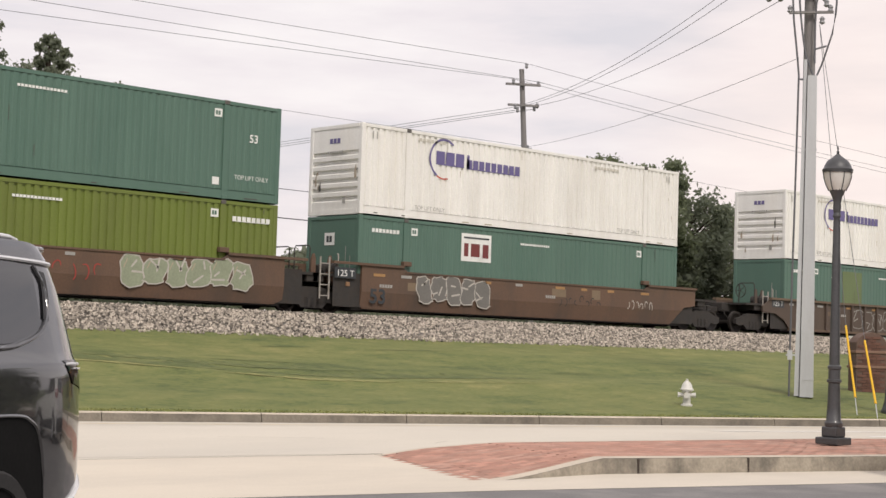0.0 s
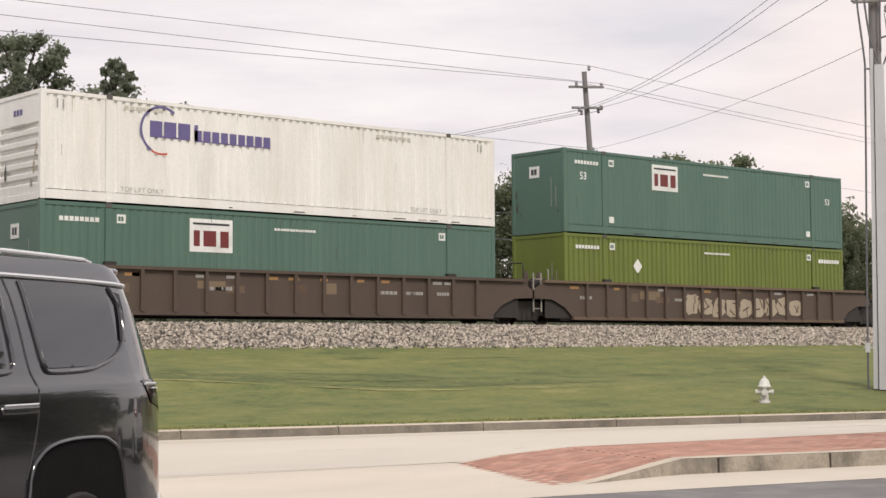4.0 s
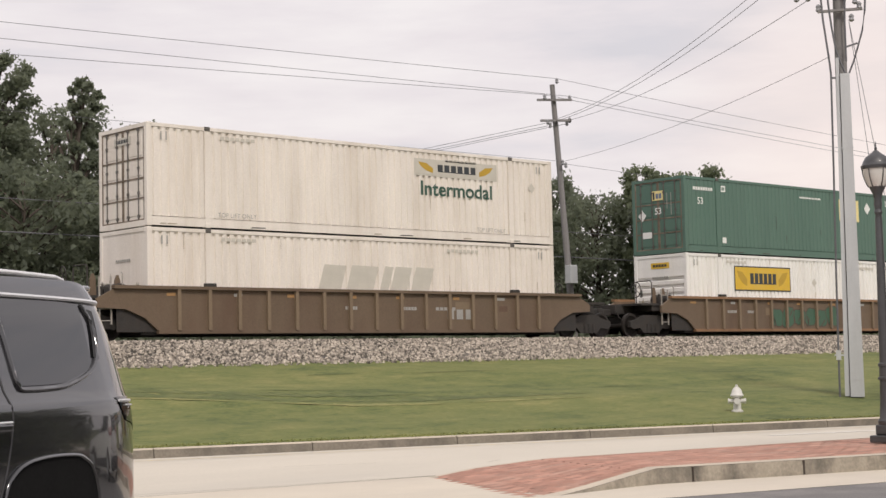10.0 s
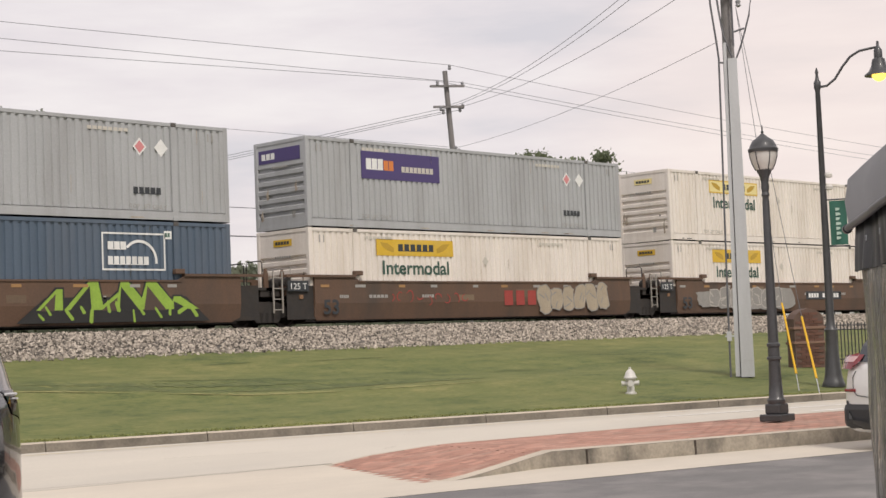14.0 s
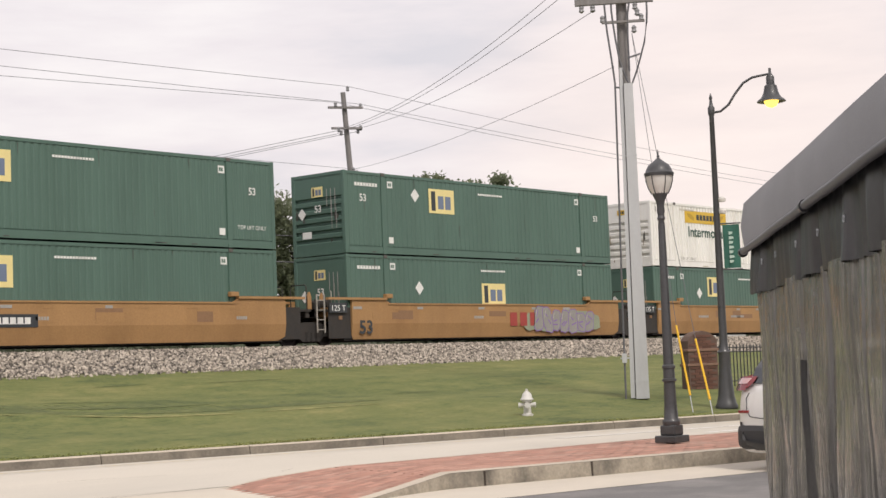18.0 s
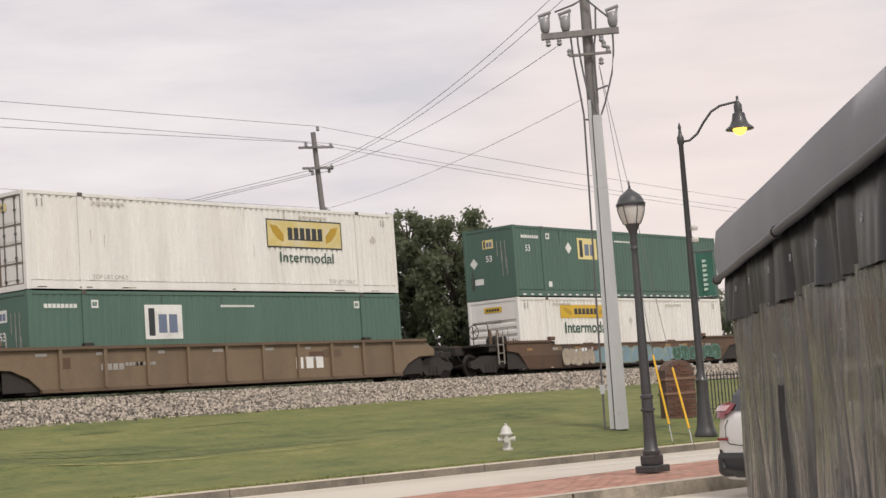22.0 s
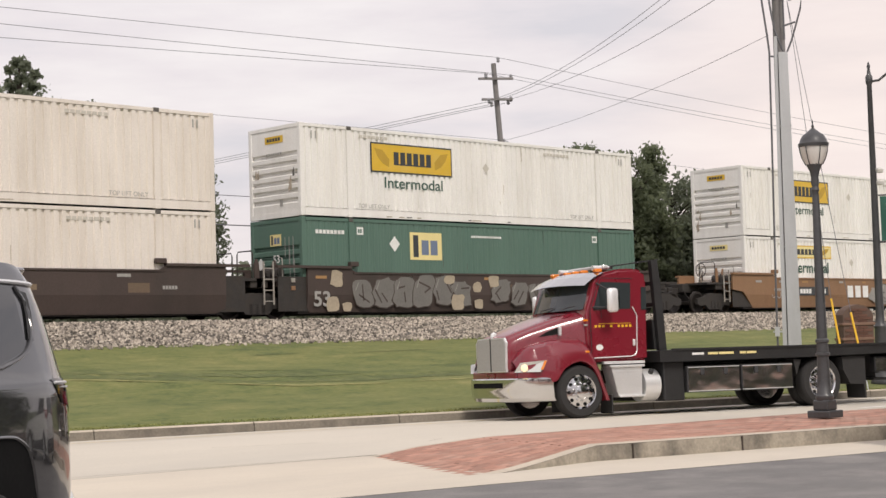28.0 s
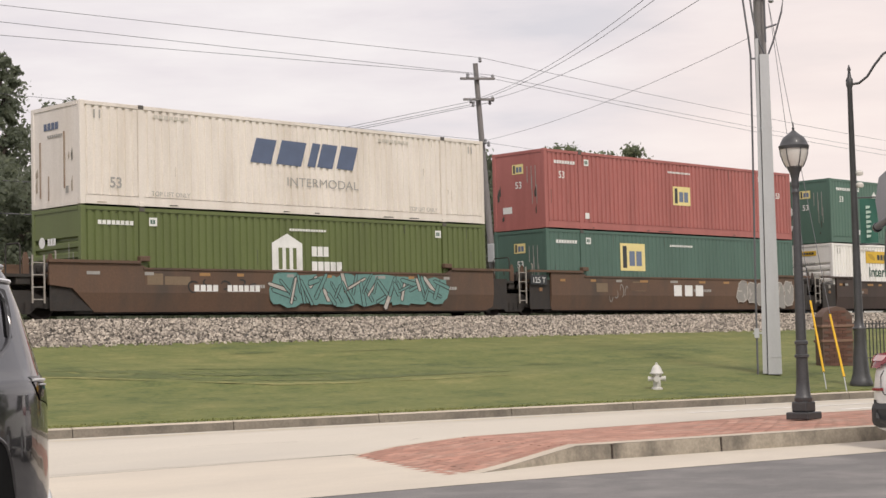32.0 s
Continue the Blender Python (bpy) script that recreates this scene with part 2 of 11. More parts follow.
def rod(bm, a, b, r, r2=None, seg=8, caps=True):
    """A round bar from a to b, tapered if r2 is given."""
    a, b = Vector(a), Vector(b)
    d = b - a
    made = bmesh.ops.create_cone(bm, cap_ends=caps, segments=seg, radius1=r, radius2=r if r2 is None else r2, depth=d.length)["verts"]
    turn = Matrix.Translation((a + b) / 2) @ d.to_track_quat("Z", "Y").to_matrix().to_4x4()
    for v in made:
        v.co = turn @ v.co
    return made


def tube(bm, points, r, seg=6):
    """A bent round bar through points."""
    pts = [Vector(p) for p in points]
    rings = []
    for i, p in enumerate(pts):
        d = (pts[min(i + 1, len(pts) - 1)] - pts[max(i - 1, 0)]).normalized()
        side = d.orthogonal().normalized() if abs(d.z) > 0.99 else d.cross(Vector((0, 0, 1))).normalized()
        up = side.cross(d)
        rr = r[i] if isinstance(r, (list, tuple)) else r
        rings.append([bm.verts.new(p + rr * (math.cos(k * math.tau / seg) * side + math.sin(k * math.tau / seg) * up)) for k in range(seg)])
    for a, b in zip(rings, rings[1:]):
        for k in range(seg):
            bm.faces.new((a[k], a[(k + 1) % seg], b[(k + 1) % seg], b[k]))
    bm.faces.new(rings[0][::-1])
    bm.faces.new(rings[-1])


def turned(bm, profile, seg=16, at=(0, 0, 0), caps=True):
    """A turned shape: (radius, height) pairs swung round the vertical."""
    o = Vector(at)
    rings = [[bm.verts.new(o + Vector((r * math.cos(k * math.tau / seg), r * math.sin(k * math.tau / seg), z))) for k in range(seg)] for r, z in profile]
    for a, b in zip(rings, rings[1:]):
        for k in range(seg):
            bm.faces.new((a[k], a[(k + 1) % seg], b[(k + 1) % seg], b[k]))
    if caps:
        bm.faces.new(rings[0][::-1])
        bm.faces.new(rings[-1])


def slab(bm, outline, y0, y1):
    """A plate: an outline of (x, z) pairs, thick from y0 to y1."""
    a = [bm.verts.new((x, y0, z)) for x, z in outline]
    b = [bm.verts.new((x, y1, z)) for x, z in outline]
    n = len(outline)
    fa, fb = bm.faces.new(a), bm.faces.new(b[::-1])
    for i in range(n):
        bm.faces.new((a[i], b[i], b[(i + 1) % n], a[(i + 1) % n]))
    bmesh.ops.recalc_face_normals(bm, faces=bm.faces[:])
    return fa, fb


def grid_mesh(name, rows):
    """A sheet through rows of points."""
    n, k = len(rows), len(rows[0])
    verts = [tuple(p) for row in rows for p in row]
    faces = [(i * k + j, i * k + j + 1, (i + 1) * k + j + 1, (i + 1) * k + j) for i in range(n - 1) for j in range(k - 1)]
    me = bpy.data.meshes.new(name)
    me.from_pydata(verts, [], faces)
    me.shade_smooth()
    return me


TEXTS = {}


def lettering(text, height, bold=0.0):
    """Flat letters in the built-in font, standing upright on the x axis."""
    key = (text, height, bold)
    if key not in TEXTS:
        cu = bpy.data.curves.new("letters", "FONT")
        cu.body, cu.size, cu.offset = text, height / 0.72, bold
        ob = bpy.data.objects.new("letters", cu)
        scene.collection.objects.link(ob)
        me = bpy.data.meshes.new_from_object(ob.evaluated_get(bpy.context.evaluated_depsgraph_get()))
        bpy.data.objects.remove(ob)
        me.transform(Matrix.Rotation(radians(90), 4, "X"))
        me.materials.clear()
        TEXTS[key] = me
    return TEXTS[key]

# ---- ground, road, lot, lawn, track bed ----
TRACK_Y = 37.545          # near face of the boxes on the train
RAIL_Z = 2.36


def kerb_z(x):
    """The street climbs gently to the west; height of the gutter along the lawn."""
    return -0.035 + 0.165 * math.exp(-(max(x, 6.0) - 9) / 13)


def kerb_y(x):
    """The lawn kerb, bending a little southward to the east."""
    return 28.7 - 0.318 * x - 19.13 * kerb_z(x)


def crease_line(x):
    return float(np.interp(x, [10, 17.6, 19.5, 21.4, 23.3, 27.5], [0.62, 0.53, 0.46, 0.385, 0.365, 0.375]))


def crease(x, s):
    """An old shallow drain across the lawn: a low lip with a hollow behind it, fading out to the east."""
    d = s - crease_line(x)
    return max(0.0, min(1.0, (31 - x) / 8)) * (0.050 * math.exp(-(d / 0.030) ** 2) - 0.020 * math.exp(-((d - 0.06) / 0.03) ** 2))


def bank(x, y):
    """Height of the land: the level street, the lawn up to the track bed, the flat land behind."""
    k = min(kerb_y(x), 31.0)
    if y <= k:
        return min(0.0, kerb_z(x))
    if y < 34.6:
        s = (y - k) / (34.6 - k)
        low = kerb_z(x) + 0.145
        swell = 0.05 * math.sin(x * 0.35 + y * 0.9) * math.sin(s * math.pi)
        return low + (1.68 - low) * (0.75 * s + 0.25 * s * s) + swell + crease(x, s)
    if y < 44:
        return 1.68
    return 1.60


M_GROUND = mat("rough_grass_land", (0.075, 0.095, 0.030), 0.9, var=0.35, scale=0.4, fine=6, dirt=(0.12, 0.10, 0.05), dirt_amount=0.5)
def lawn_mat():
    """Mown grass: broad level bands, tufts, and fine blades in three greens."""
    m = bpy.data.materials.new("mown_lawn")
    m.use_nodes = True
    n, l = m.node_tree.nodes, m.node_tree.links
    p, tc = n["Principled BSDF"], n.new("ShaderNodeTexCoord")
    total = None
    for sc, streak, det, share in ((0.42, (0.35, 1.0, 1.0), 5.0, 0.46), (1.5, (0.7, 1.0, 1.0), 6.0, 0.46), (9.0, (0.8, 1.0, 1.0), 6.0, 0.40)):
        mp, tx, mul = n.new("ShaderNodeMapping"), n.new("ShaderNodeTexNoise"), n.new("ShaderNodeMath")
        mp.inputs["Scale"].default_value = streak
        tx.inputs["Scale"].default_value, tx.inputs["Detail"].default_value, tx.inputs["Roughness"].default_value = sc, det, 0.68
        mul.operation = "MULTIPLY"
        mul.inputs[1].default_value = share
        l.new(tc.outputs["Object"], mp.inputs["Vector"])
        l.new(mp.outputs["Vector"], tx.inputs["Vector"])
        l.new(tx.outputs["Fac"], mul.inputs[0])
        if total is None:
            total = mul.outputs[0]
        else:
            add = n.new("ShaderNodeMath")
            l.new(total, add.inputs[0])
            l.new(mul.outputs[0], add.inputs[1])
            total = add.outputs[0]
    ramp = n.new("ShaderNodeValToRGB")
    e = ramp.color_ramp.elements
    e[0].position, e[0].color = 0.52, (0.062, 0.082, 0.024, 1)
    e[1].position, e[1].color = 0.82, (0.222, 0.208, 0.076, 1)
    e.new(0.62).color = (0.118, 0.140, 0.040, 1)
    e.new(0.71).color = (0.156, 0.166, 0.052, 1)
    l.new(total, ramp.inputs["Fac"])
    l.new(ramp.outputs["Color"], p.inputs["Base Color"])
    p.inputs["Roughness"].default_value = 0.95
    b = n.new("ShaderNodeBump")
    b.inputs["Strength"].default_value, b.inputs["Distance"].default_value = 0.7, 0.06
    l.new(total, b.inputs["Height"])
    l.new(b.outputs["Normal"], p.inputs["Normal"])
    return m


M_LAWN = lawn_mat()
M_CONCRETE = mat("pale_concrete", (0.60, 0.54, 0.45), 0.85, var=0.07, scale=0.7, fine=30, bump=0.002, dirt=(0.42, 0.38, 0.33), dirt_amount=0.45, streak=(0.5, 1, 1))
M_ROAD = mat("worn_concrete_road", (0.57, 0.525, 0.45), 0.85, var=0.07, scale=0.6, fine=25, bump=0.002, dirt=(0.44, 0.41, 0.36), dirt_amount=0.5, streak=(0.25, 1, 1))
M_ASPHALT = mat("grey_asphalt", (0.165, 0.158, 0.155), 0.85, var=0.22, scale=1.6, fine=60, bump=0.008, dirt=(0.30, 0.28, 0.265), dirt_amount=0.7)
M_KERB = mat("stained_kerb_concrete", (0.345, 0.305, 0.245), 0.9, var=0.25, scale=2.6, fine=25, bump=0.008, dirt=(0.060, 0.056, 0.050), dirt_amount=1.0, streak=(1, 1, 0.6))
# lawn kerb: face darkened for its shade and grime, top paled for light
M_KERB_FAR = mat("shaded_grimy_kerb", (0.205, 0.182, 0.148), 0.9, var=0.25, scale=2.6, fine=25, bump=0.008, dirt=(0.070, 0.064, 0.055), dirt_amount=0.8)
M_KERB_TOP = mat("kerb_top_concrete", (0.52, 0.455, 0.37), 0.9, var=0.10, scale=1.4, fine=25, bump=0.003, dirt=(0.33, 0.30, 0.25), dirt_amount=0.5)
M_BRICK = mat("red_paving_brick", (0.395, 0.205, 0.150), 0.85, var=0.12, scale=2.5, fine=40, bump=0.003, dirt=(0.46, 0.34, 0.27), dirt_amount=0.6, random_tint=0.22)
M_MORTAR = mat("sand_joint", (0.34, 0.25, 0.20), 0.95, var=0.15, scale=3)
M_STONE = mat("ballast_stone", (0.315, 0.278, 0.235), 0.9, var=0.2, scale=2, fine=20)
isl = M_STONE.node_tree
geo, cr, hs = isl.nodes.new("ShaderNodeNewGeometry"), isl.nodes.new("ShaderNodeMapRange"), isl.nodes.new("ShaderNodeVectorMath")
cr.inputs["To Min"].default_value, cr.inputs["To Max"].default_value = 0.2, 1.85
hs.operation = "SCALE"
base = isl.nodes["Principled BSDF"].inputs["Base Color"]
src = base.links[0].from_socket
isl.links.new(geo.outputs["Random Per Island"], cr.inputs["Value"])
isl.links.new(src, hs.inputs[0])
isl.links.new(cr.outputs["Result"], hs.inputs["Scale"])
isl.links.new(hs.outputs["Vector"], base)
M_TIE = mat("creosoted_tie", (0.055, 0.042, 0.034), 0.9, var=0.25, scale=4, bump=0.005)
M_SEALED = mat("sealed_crack", (0.27, 0.24, 0.205), 0.9, var=0.3, scale=4)
M_LINE = mat("yellow_road_paint", (0.62, 0.50, 0.22), 0.8, var=0.12, scale=3, dirt=(0.57, 0.52, 0.44), dirt_amount=0.95)
M_LINE_WHITE = mat("white_road_paint", (0.74, 0.72, 0.68), 0.8, var=0.1, scale=3)

# one sheet of land out to the horizon, a little under the paved sheets
xs = [-3000, -1200, -500, -200, -100] + [-60 + 4 * i for i in range(56)] + [200, 300, 500, 1200, 3000]
ys = [-3000, -900, -300, -100, -40, -10, 0, 6, 10, 14] + [16 + 0.8 * i for i in range(38)] + [52, 60, 80, 120, 200, 400, 900, 3000]
ground = place("ground", grid_mesh("ground", [[(x, y, bank(x, y) - (0.22 if 14 < y < 34 else 0.06)) for x in xs] for y in ys]), M_GROUND)
tagged(ground, "rough green land reaching to the horizon", "ground", kind="structure")


def sheet(name, outline, z, material, label, category):
    bm = bmesh.new()
    bm.faces.new([bm.verts.new((x, y, z)) for x, y in outline])
    ob = part(name, bm, material)
    return tagged(ob, label, category, kind="structure")


def lot_edge(x):
    """The line where the grey lot meets the pale gutter."""
    return 14.1 - 0.205 * x if x < 12 else 11.64 - 0.26 * (x - 12)


def near_kerb(x):
    """Foot of the raised kerb that faces the lot."""
    return 12.62 - 0.285 * (x - 14.8)


def far_edge(x):
    """Street side of the brick strip."""
    return 16.1 - 0.16 * (x - 15.2) if x < 24 else 14.69 - 0.318 * (x - 24)


lot_x = [-40, -20, -5, 0, 3, 5, 5.5, 6, 6.5, 7, 7.5, 8, 8.5, 10, 12, 16, 24, 40, 70]
lot = grid_mesh("parking_lot", [[(x, -30 * (1 - v) + lot_edge(x) * v, 0.12 * min(1, max(0, (8.5 - x) / 3)) * min(1, (1 - v) * 14)) for x in lot_x] for v in (0, 0.3, 0.6, 0.8, 0.9, 0.95, 0.98, 1)])
tagged(place("parking_lot", lot, M_ASPHALT), "grey worn asphalt of the parking lot", "parking lot", kind="structure")
sheet("gutter_pavement", [(-40, lot_edge(-40)), (12, lot_edge(12)), (70, lot_edge(70)), (70, far_edge(70)), (24, far_edge(24)), (14.4, 16.15), (-40, 23.5)], 0.004, M_CONCRETE, "pale concrete drive and gutter beside the lot", "pavement")


def street_edge(x):
    """Where the street meets the drive, and farther on the brick strip."""
    return far_edge(x) if x > 14.4 else 16.15 - 0.135 * (x - 14.4)


CROWN = 3.2
FALL = 0.017


def road_z(x, y):
    """The crowned street: it rises from the gutter to its crown and falls again to the drive."""
    d, d_edge = kerb_y(x) - y, kerb_y(x) - street_edge(x)
    top = kerb_z(x) + FALL * CROWN
    if d < CROWN:
        return kerb_z(x) + FALL * d
    t = min(1.0, (d - CROWN) / max(0.5, d_edge - CROWN))
    return top * (1 - t) + 0.006 * t


road_x = [-30, -20, -10, -4] + [1.5 * i for i in range(40)] + [62, 70, 85, 100, 130, 160]
rows = []
for k in range(10):
    row = []
    for x in road_x:
        d_edge = kerb_y(x) - street_edge(x)
        d = d_edge + (CROWN - d_edge) * k / 4 if k < 4 else CROWN * (9 - k) / 5
        row.append((x, kerb_y(x) - d, road_z(x, kerb_y(x) - d)))
    rows.append(row)
tagged(place("road", grid_mesh("road", rows), M_ROAD), "pale worn concrete street beside the lawn", "road", kind="structure")


def painted(name, x0, x1, off, wide, material, label):
    """A line painted along the street, off metres from the lawn kerb."""
    n = max(2, int((x1 - x0) / 1.5))
    line_x = [x0 + (x1 - x0) * k / n for k in range(n + 1)]
    me = grid_mesh(name, [[(x, kerb_y(x) - o, road_z(x, kerb_y(x) - o) + 0.005) for x in line_x] for o in (off, off - wide)])
    tagged(place(name, me, material), label, "road marking", kind="structure")


painted("road_marking", 6, 60, 1.05, 0.10, M_LINE, "faded yellow line painted along the street")
painted("lane_marking", 24.2, 31.5, 3.05, 0.22, M_LINE_WHITE, "white lane line painted on the street")
painted("lane_marking", 26.5, 36.0, 4.3, 0.16, M_LINE_WHITE, "white lane line painted on the street")
# cracks, a drain cover and sealed joints on the paving
bm = bmesh.new()
rnd = random.Random(5)
for x0, y0, ln, sl in ((13.5, 18.6, 1.6, -0.3), (18.6, 18.9, 0.5, -0.1), (16.4, 17.1, 0.4, 0.5), (8.0, 17.2, 6.4, -0.165)):
    pts = [(x0 + ln * k / 8, y0 + sl * ln * k / 8 + rnd.uniform(-0.02, 0.02)) for k in range(9)]
    for (ax, ay), (bx, by) in zip(pts, pts[1:]):
        bm.faces.new([bm.verts.new((px, py, road_z(px, py) + 0.006)) for px, py in ((ax, ay), (bx, by), (bx, by + 0.013), (ax, ay + 0.013))])
tagged(part("paving_joint", bm, M_SEALED), "dark sealed cracks and joints in the pale paving", "paving joint", kind="structure")

# lawn
lx = [-26 + 0.7 * i for i in range(170)]
rows = []
for k in range(100):
    s = k / 99
    rows.append([(x, min(kerb_y(x), 31.0) * (1 - s) + 34.9 * s, bank(x, min(kerb_y(x), 31.0) * (1 - s) + 34.9 * s + (0.02 if k == 0 else 0)) + (0.0 if k else 0.0)) for x in lx])
tagged(place("lawn", grid_mesh("lawn", rows), M_LAWN), "mown green lawn sloping up to the railway", "lawn", kind="structure")

# crease shade painted as dark strips on the lawn, with longer grass in mower misses
rr_c = np.random.RandomState(14)


def grass_line(x0, x1, offset, wide):
    """A ragged coloured strip that follows the lawn."""
    rows = [[], []]
    n = int((x1 - x0) / 0.09)
    for k in range(n + 1):
        x = x0 + (x1 - x0) * k / n
        ky = kerb_y(x)
        y = ky + (crease_line(x) + offset) * (34.6 - ky)
        w = wide * min(1.0, 4 * k / n, 4 * (n - k) / n) * (0.35 + 1.1 * rr_c.rand())
        for row, yy in zip(rows, (y - 0.3 * w, y + w)):
            row.append((x, yy, bank(x, yy) + 0.005 + 0.004 * rr_c.rand()))
    return grid_mesh("long_grass", rows)


M_DARK_STREAK = mat("shaded_long_grass", (0.092, 0.112, 0.036), 0.95, var=0.4, scale=3, fine=30, bump=0.02, dirt=(0.17, 0.18, 0.062), dirt_amount=0.9)
for x0, x1, off, wide in ((12.2, 22.0, 0.060, 0.75), (21.6, 28.5, 0.055, 0.60), (17.2, 24.2, 0.12, 0.55), (24.3, 26.0, 0.445, 0.16), (15.0, 17.2, 0.30, 0.14), (27.5, 30.5, 0.42, 0.15), (30.5, 32.2, 0.18, 0.12), (21.0, 23.5, 0.22, 0.10)):
    tagged(place("long_grass", grass_line(x0, x1, off, wide), M_DARK_STREAK), "dark streak in the lawn, painted crease shade and longer grass", "grass", "grass streaks", kind="structure")

# light on the lip of the crease, painted as pale strips
M_LIT_LIP = mat("lit_grass_lip", (0.235, 0.225, 0.085), 0.95, var=0.3, scale=3, fine=30, bump=0.02, dirt=(0.150, 0.160, 0.055), dirt_amount=0.9)
for x0, x1, off, wide in ((16.0, 19.4, -0.006, 0.10), (19.8, 23.6, -0.010, 0.14), (24.0, 27.6, -0.008, 0.11)):
    tagged(place("long_grass", grass_line(x0, x1, off, wide), M_LIT_LIP), "pale streak painted for the light on a lip in the lawn", "grass", "grass streaks", kind="structure")

# far kerb: cast lengths with joints between them
for i in range(34):
    x0 = -20.9 + 2.92 * i
    x1 = x0 + 2.905
    bm = bmesh.new()
    ends = []
    for x in (x0, x1):
        y, g = kerb_y(x), kerb_z(x)
        ends.append([bm.verts.new(p) for p in ((x, y - 0.02, g - 0.05), (x, y, g + 0.140), (x + 0.005, y + 0.025, g + 0.160), (x + 0.04, y + 0.17, g + 0.160), (x + 0.05, y + 0.19, g - 0.05))])
    for k in range(4):
        bm.faces.new((ends[0][k], ends[1][k], ends[1][k + 1], ends[0][k + 1]))
    bm.faces.new(ends[0][::-1])
    bm.faces.new(ends[1])
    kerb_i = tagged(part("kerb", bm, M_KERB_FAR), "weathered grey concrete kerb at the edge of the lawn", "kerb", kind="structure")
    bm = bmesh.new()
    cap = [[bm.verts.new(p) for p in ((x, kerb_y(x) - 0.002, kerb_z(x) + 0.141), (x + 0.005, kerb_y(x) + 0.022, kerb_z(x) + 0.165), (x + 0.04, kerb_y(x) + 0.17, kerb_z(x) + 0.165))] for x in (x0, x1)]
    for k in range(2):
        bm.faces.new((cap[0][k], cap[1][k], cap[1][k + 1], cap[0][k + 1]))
    part("top", bm, M_KERB_TOP, kerb_i, "worn kerb top, paled for the light on it")

# brick strip between street and lot, ramped down at its tip, with its own kerb
TIP = Vector((14.2, 15.9))
NOSE = Vector((12.5, 12.45))


def strip_z(x):
    return 0.2 * min(1.0, max(0.0, (x - 13.0) / 1.9)) ** 1.2


bm = bmesh.new()
inner, outer, foot = [], [], []
stations = [12.5, 12.9, 13.3, 13.7, 14.1, 14.5, 14.9, 15.6, 16.4, 17.2, 19.0, 21.0, 24.0, 30.0, 45.0, 70.0]
for x in stations:
    yk = near_kerb(x) if x > 14.8 else NOSE.y + (x - 12.5) * (12.62 - NOSE.y) / 2.3
    z = strip_z(x)
    foot.append((x, yk - 0.01, 0.0))
    outer.append((x, yk, z - 0.008))
    inner.append((x + 0.03, yk + 0.17, z + 0.002))
rows = [[bm.verts.new(p) for p in row] for row in (foot, outer, inner, [(x, y, -0.05) for x, y, z in inner])]
for a, b in zip(rows, rows[1:]):
    for k in range(len(stations) - 1):
        bm.faces.new((a[k], a[k + 1], b[k + 1], b[k]))
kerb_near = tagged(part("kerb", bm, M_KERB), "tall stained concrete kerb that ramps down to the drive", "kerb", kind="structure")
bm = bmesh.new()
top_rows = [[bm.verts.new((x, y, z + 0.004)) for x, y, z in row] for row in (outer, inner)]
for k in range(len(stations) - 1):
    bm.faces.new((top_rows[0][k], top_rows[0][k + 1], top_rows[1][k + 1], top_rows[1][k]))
part("top", bm, M_KERB_TOP, kerb_near, "worn kerb top, paled for the light on it")
bm = bmesh.new()
for x in (15.4, 17.05, 20.1, 23.2, 26.3):
    y, z = near_kerb(x), strip_z(x)
    box(bm, x - 0.012, x + 0.012, y - 0.016, y + 0.03, 0, z - 0.01)
part("joint", bm, M_TIE, kerb_near, "dark open joint")


def strip_point(u, v):
    """A point of the brick strip: u along it, v from the lot kerb (0) to the street edge (1)."""
    x_near = 12.62 + u
    yn = (near_kerb(x_near) if x_near > 14.8 else NOSE.y + (x_near - 12.5) * (12.62 - NOSE.y) / 2.3) + 0.17
    x_far = 14.2 + u * 0.985
    yf = far_edge(x_far) if x_far > 15.2 else TIP.y + (x_far - 14.2) * 0.2
    x, y = x_near * (1 - v) + x_far * v, yn * (1 - v) + yf * v
    zn = strip_z(x_near)
    zf = 0.13 * min(1.0, max(0.0, u / 2.2))
    return Vector((x, y, zn * (1 - v) + zf * v))


us = [0, 0.3, 0.6, 1, 1.5, 2, 2.5, 3, 4, 6, 9, 14, 22, 34, 50]
bed = grid_mesh("brick_bed", [[strip_point(u, k / 8) - Vector((0, 0, 0.0035)) for u in us] for k in range(9)])
pavement = tagged(place("pavement", bed, M_MORTAR), "red brick paving strip with sand joints", "pavement", kind="structure")
bm = bmesh.new()
for k in range(len(us) - 1):
    a, b = strip_point(us[k], 1), strip_point(us[k + 1], 1)
    q = [bm.verts.new(p) for p in (a + Vector((0, 0, 0.006)), b + Vector((0, 0, 0.006)), b + Vector((0.02, 0.12, 0.004)), a + Vector((0.02, 0.12, 0.004)), b + Vector((0.02, 0.13, -b.z)), a + Vector((0.02, 0.13, -a.z)))]
    bm.faces.new(q[:4])
    bm.faces.new((q[3], q[2], q[4], q[5]))
part("edging", bm, M_KERB_TOP, pavement, "narrow pale concrete edging")
# bricks one by one where the camera sees them best, the rest of the strip joined
brick = bmesh.new()
box(brick, -0.135, 0.135, -0.065, 0.065, -0.03, 0.004, bevel=0.006)
brick_mesh = mesh_of("brick", brick)


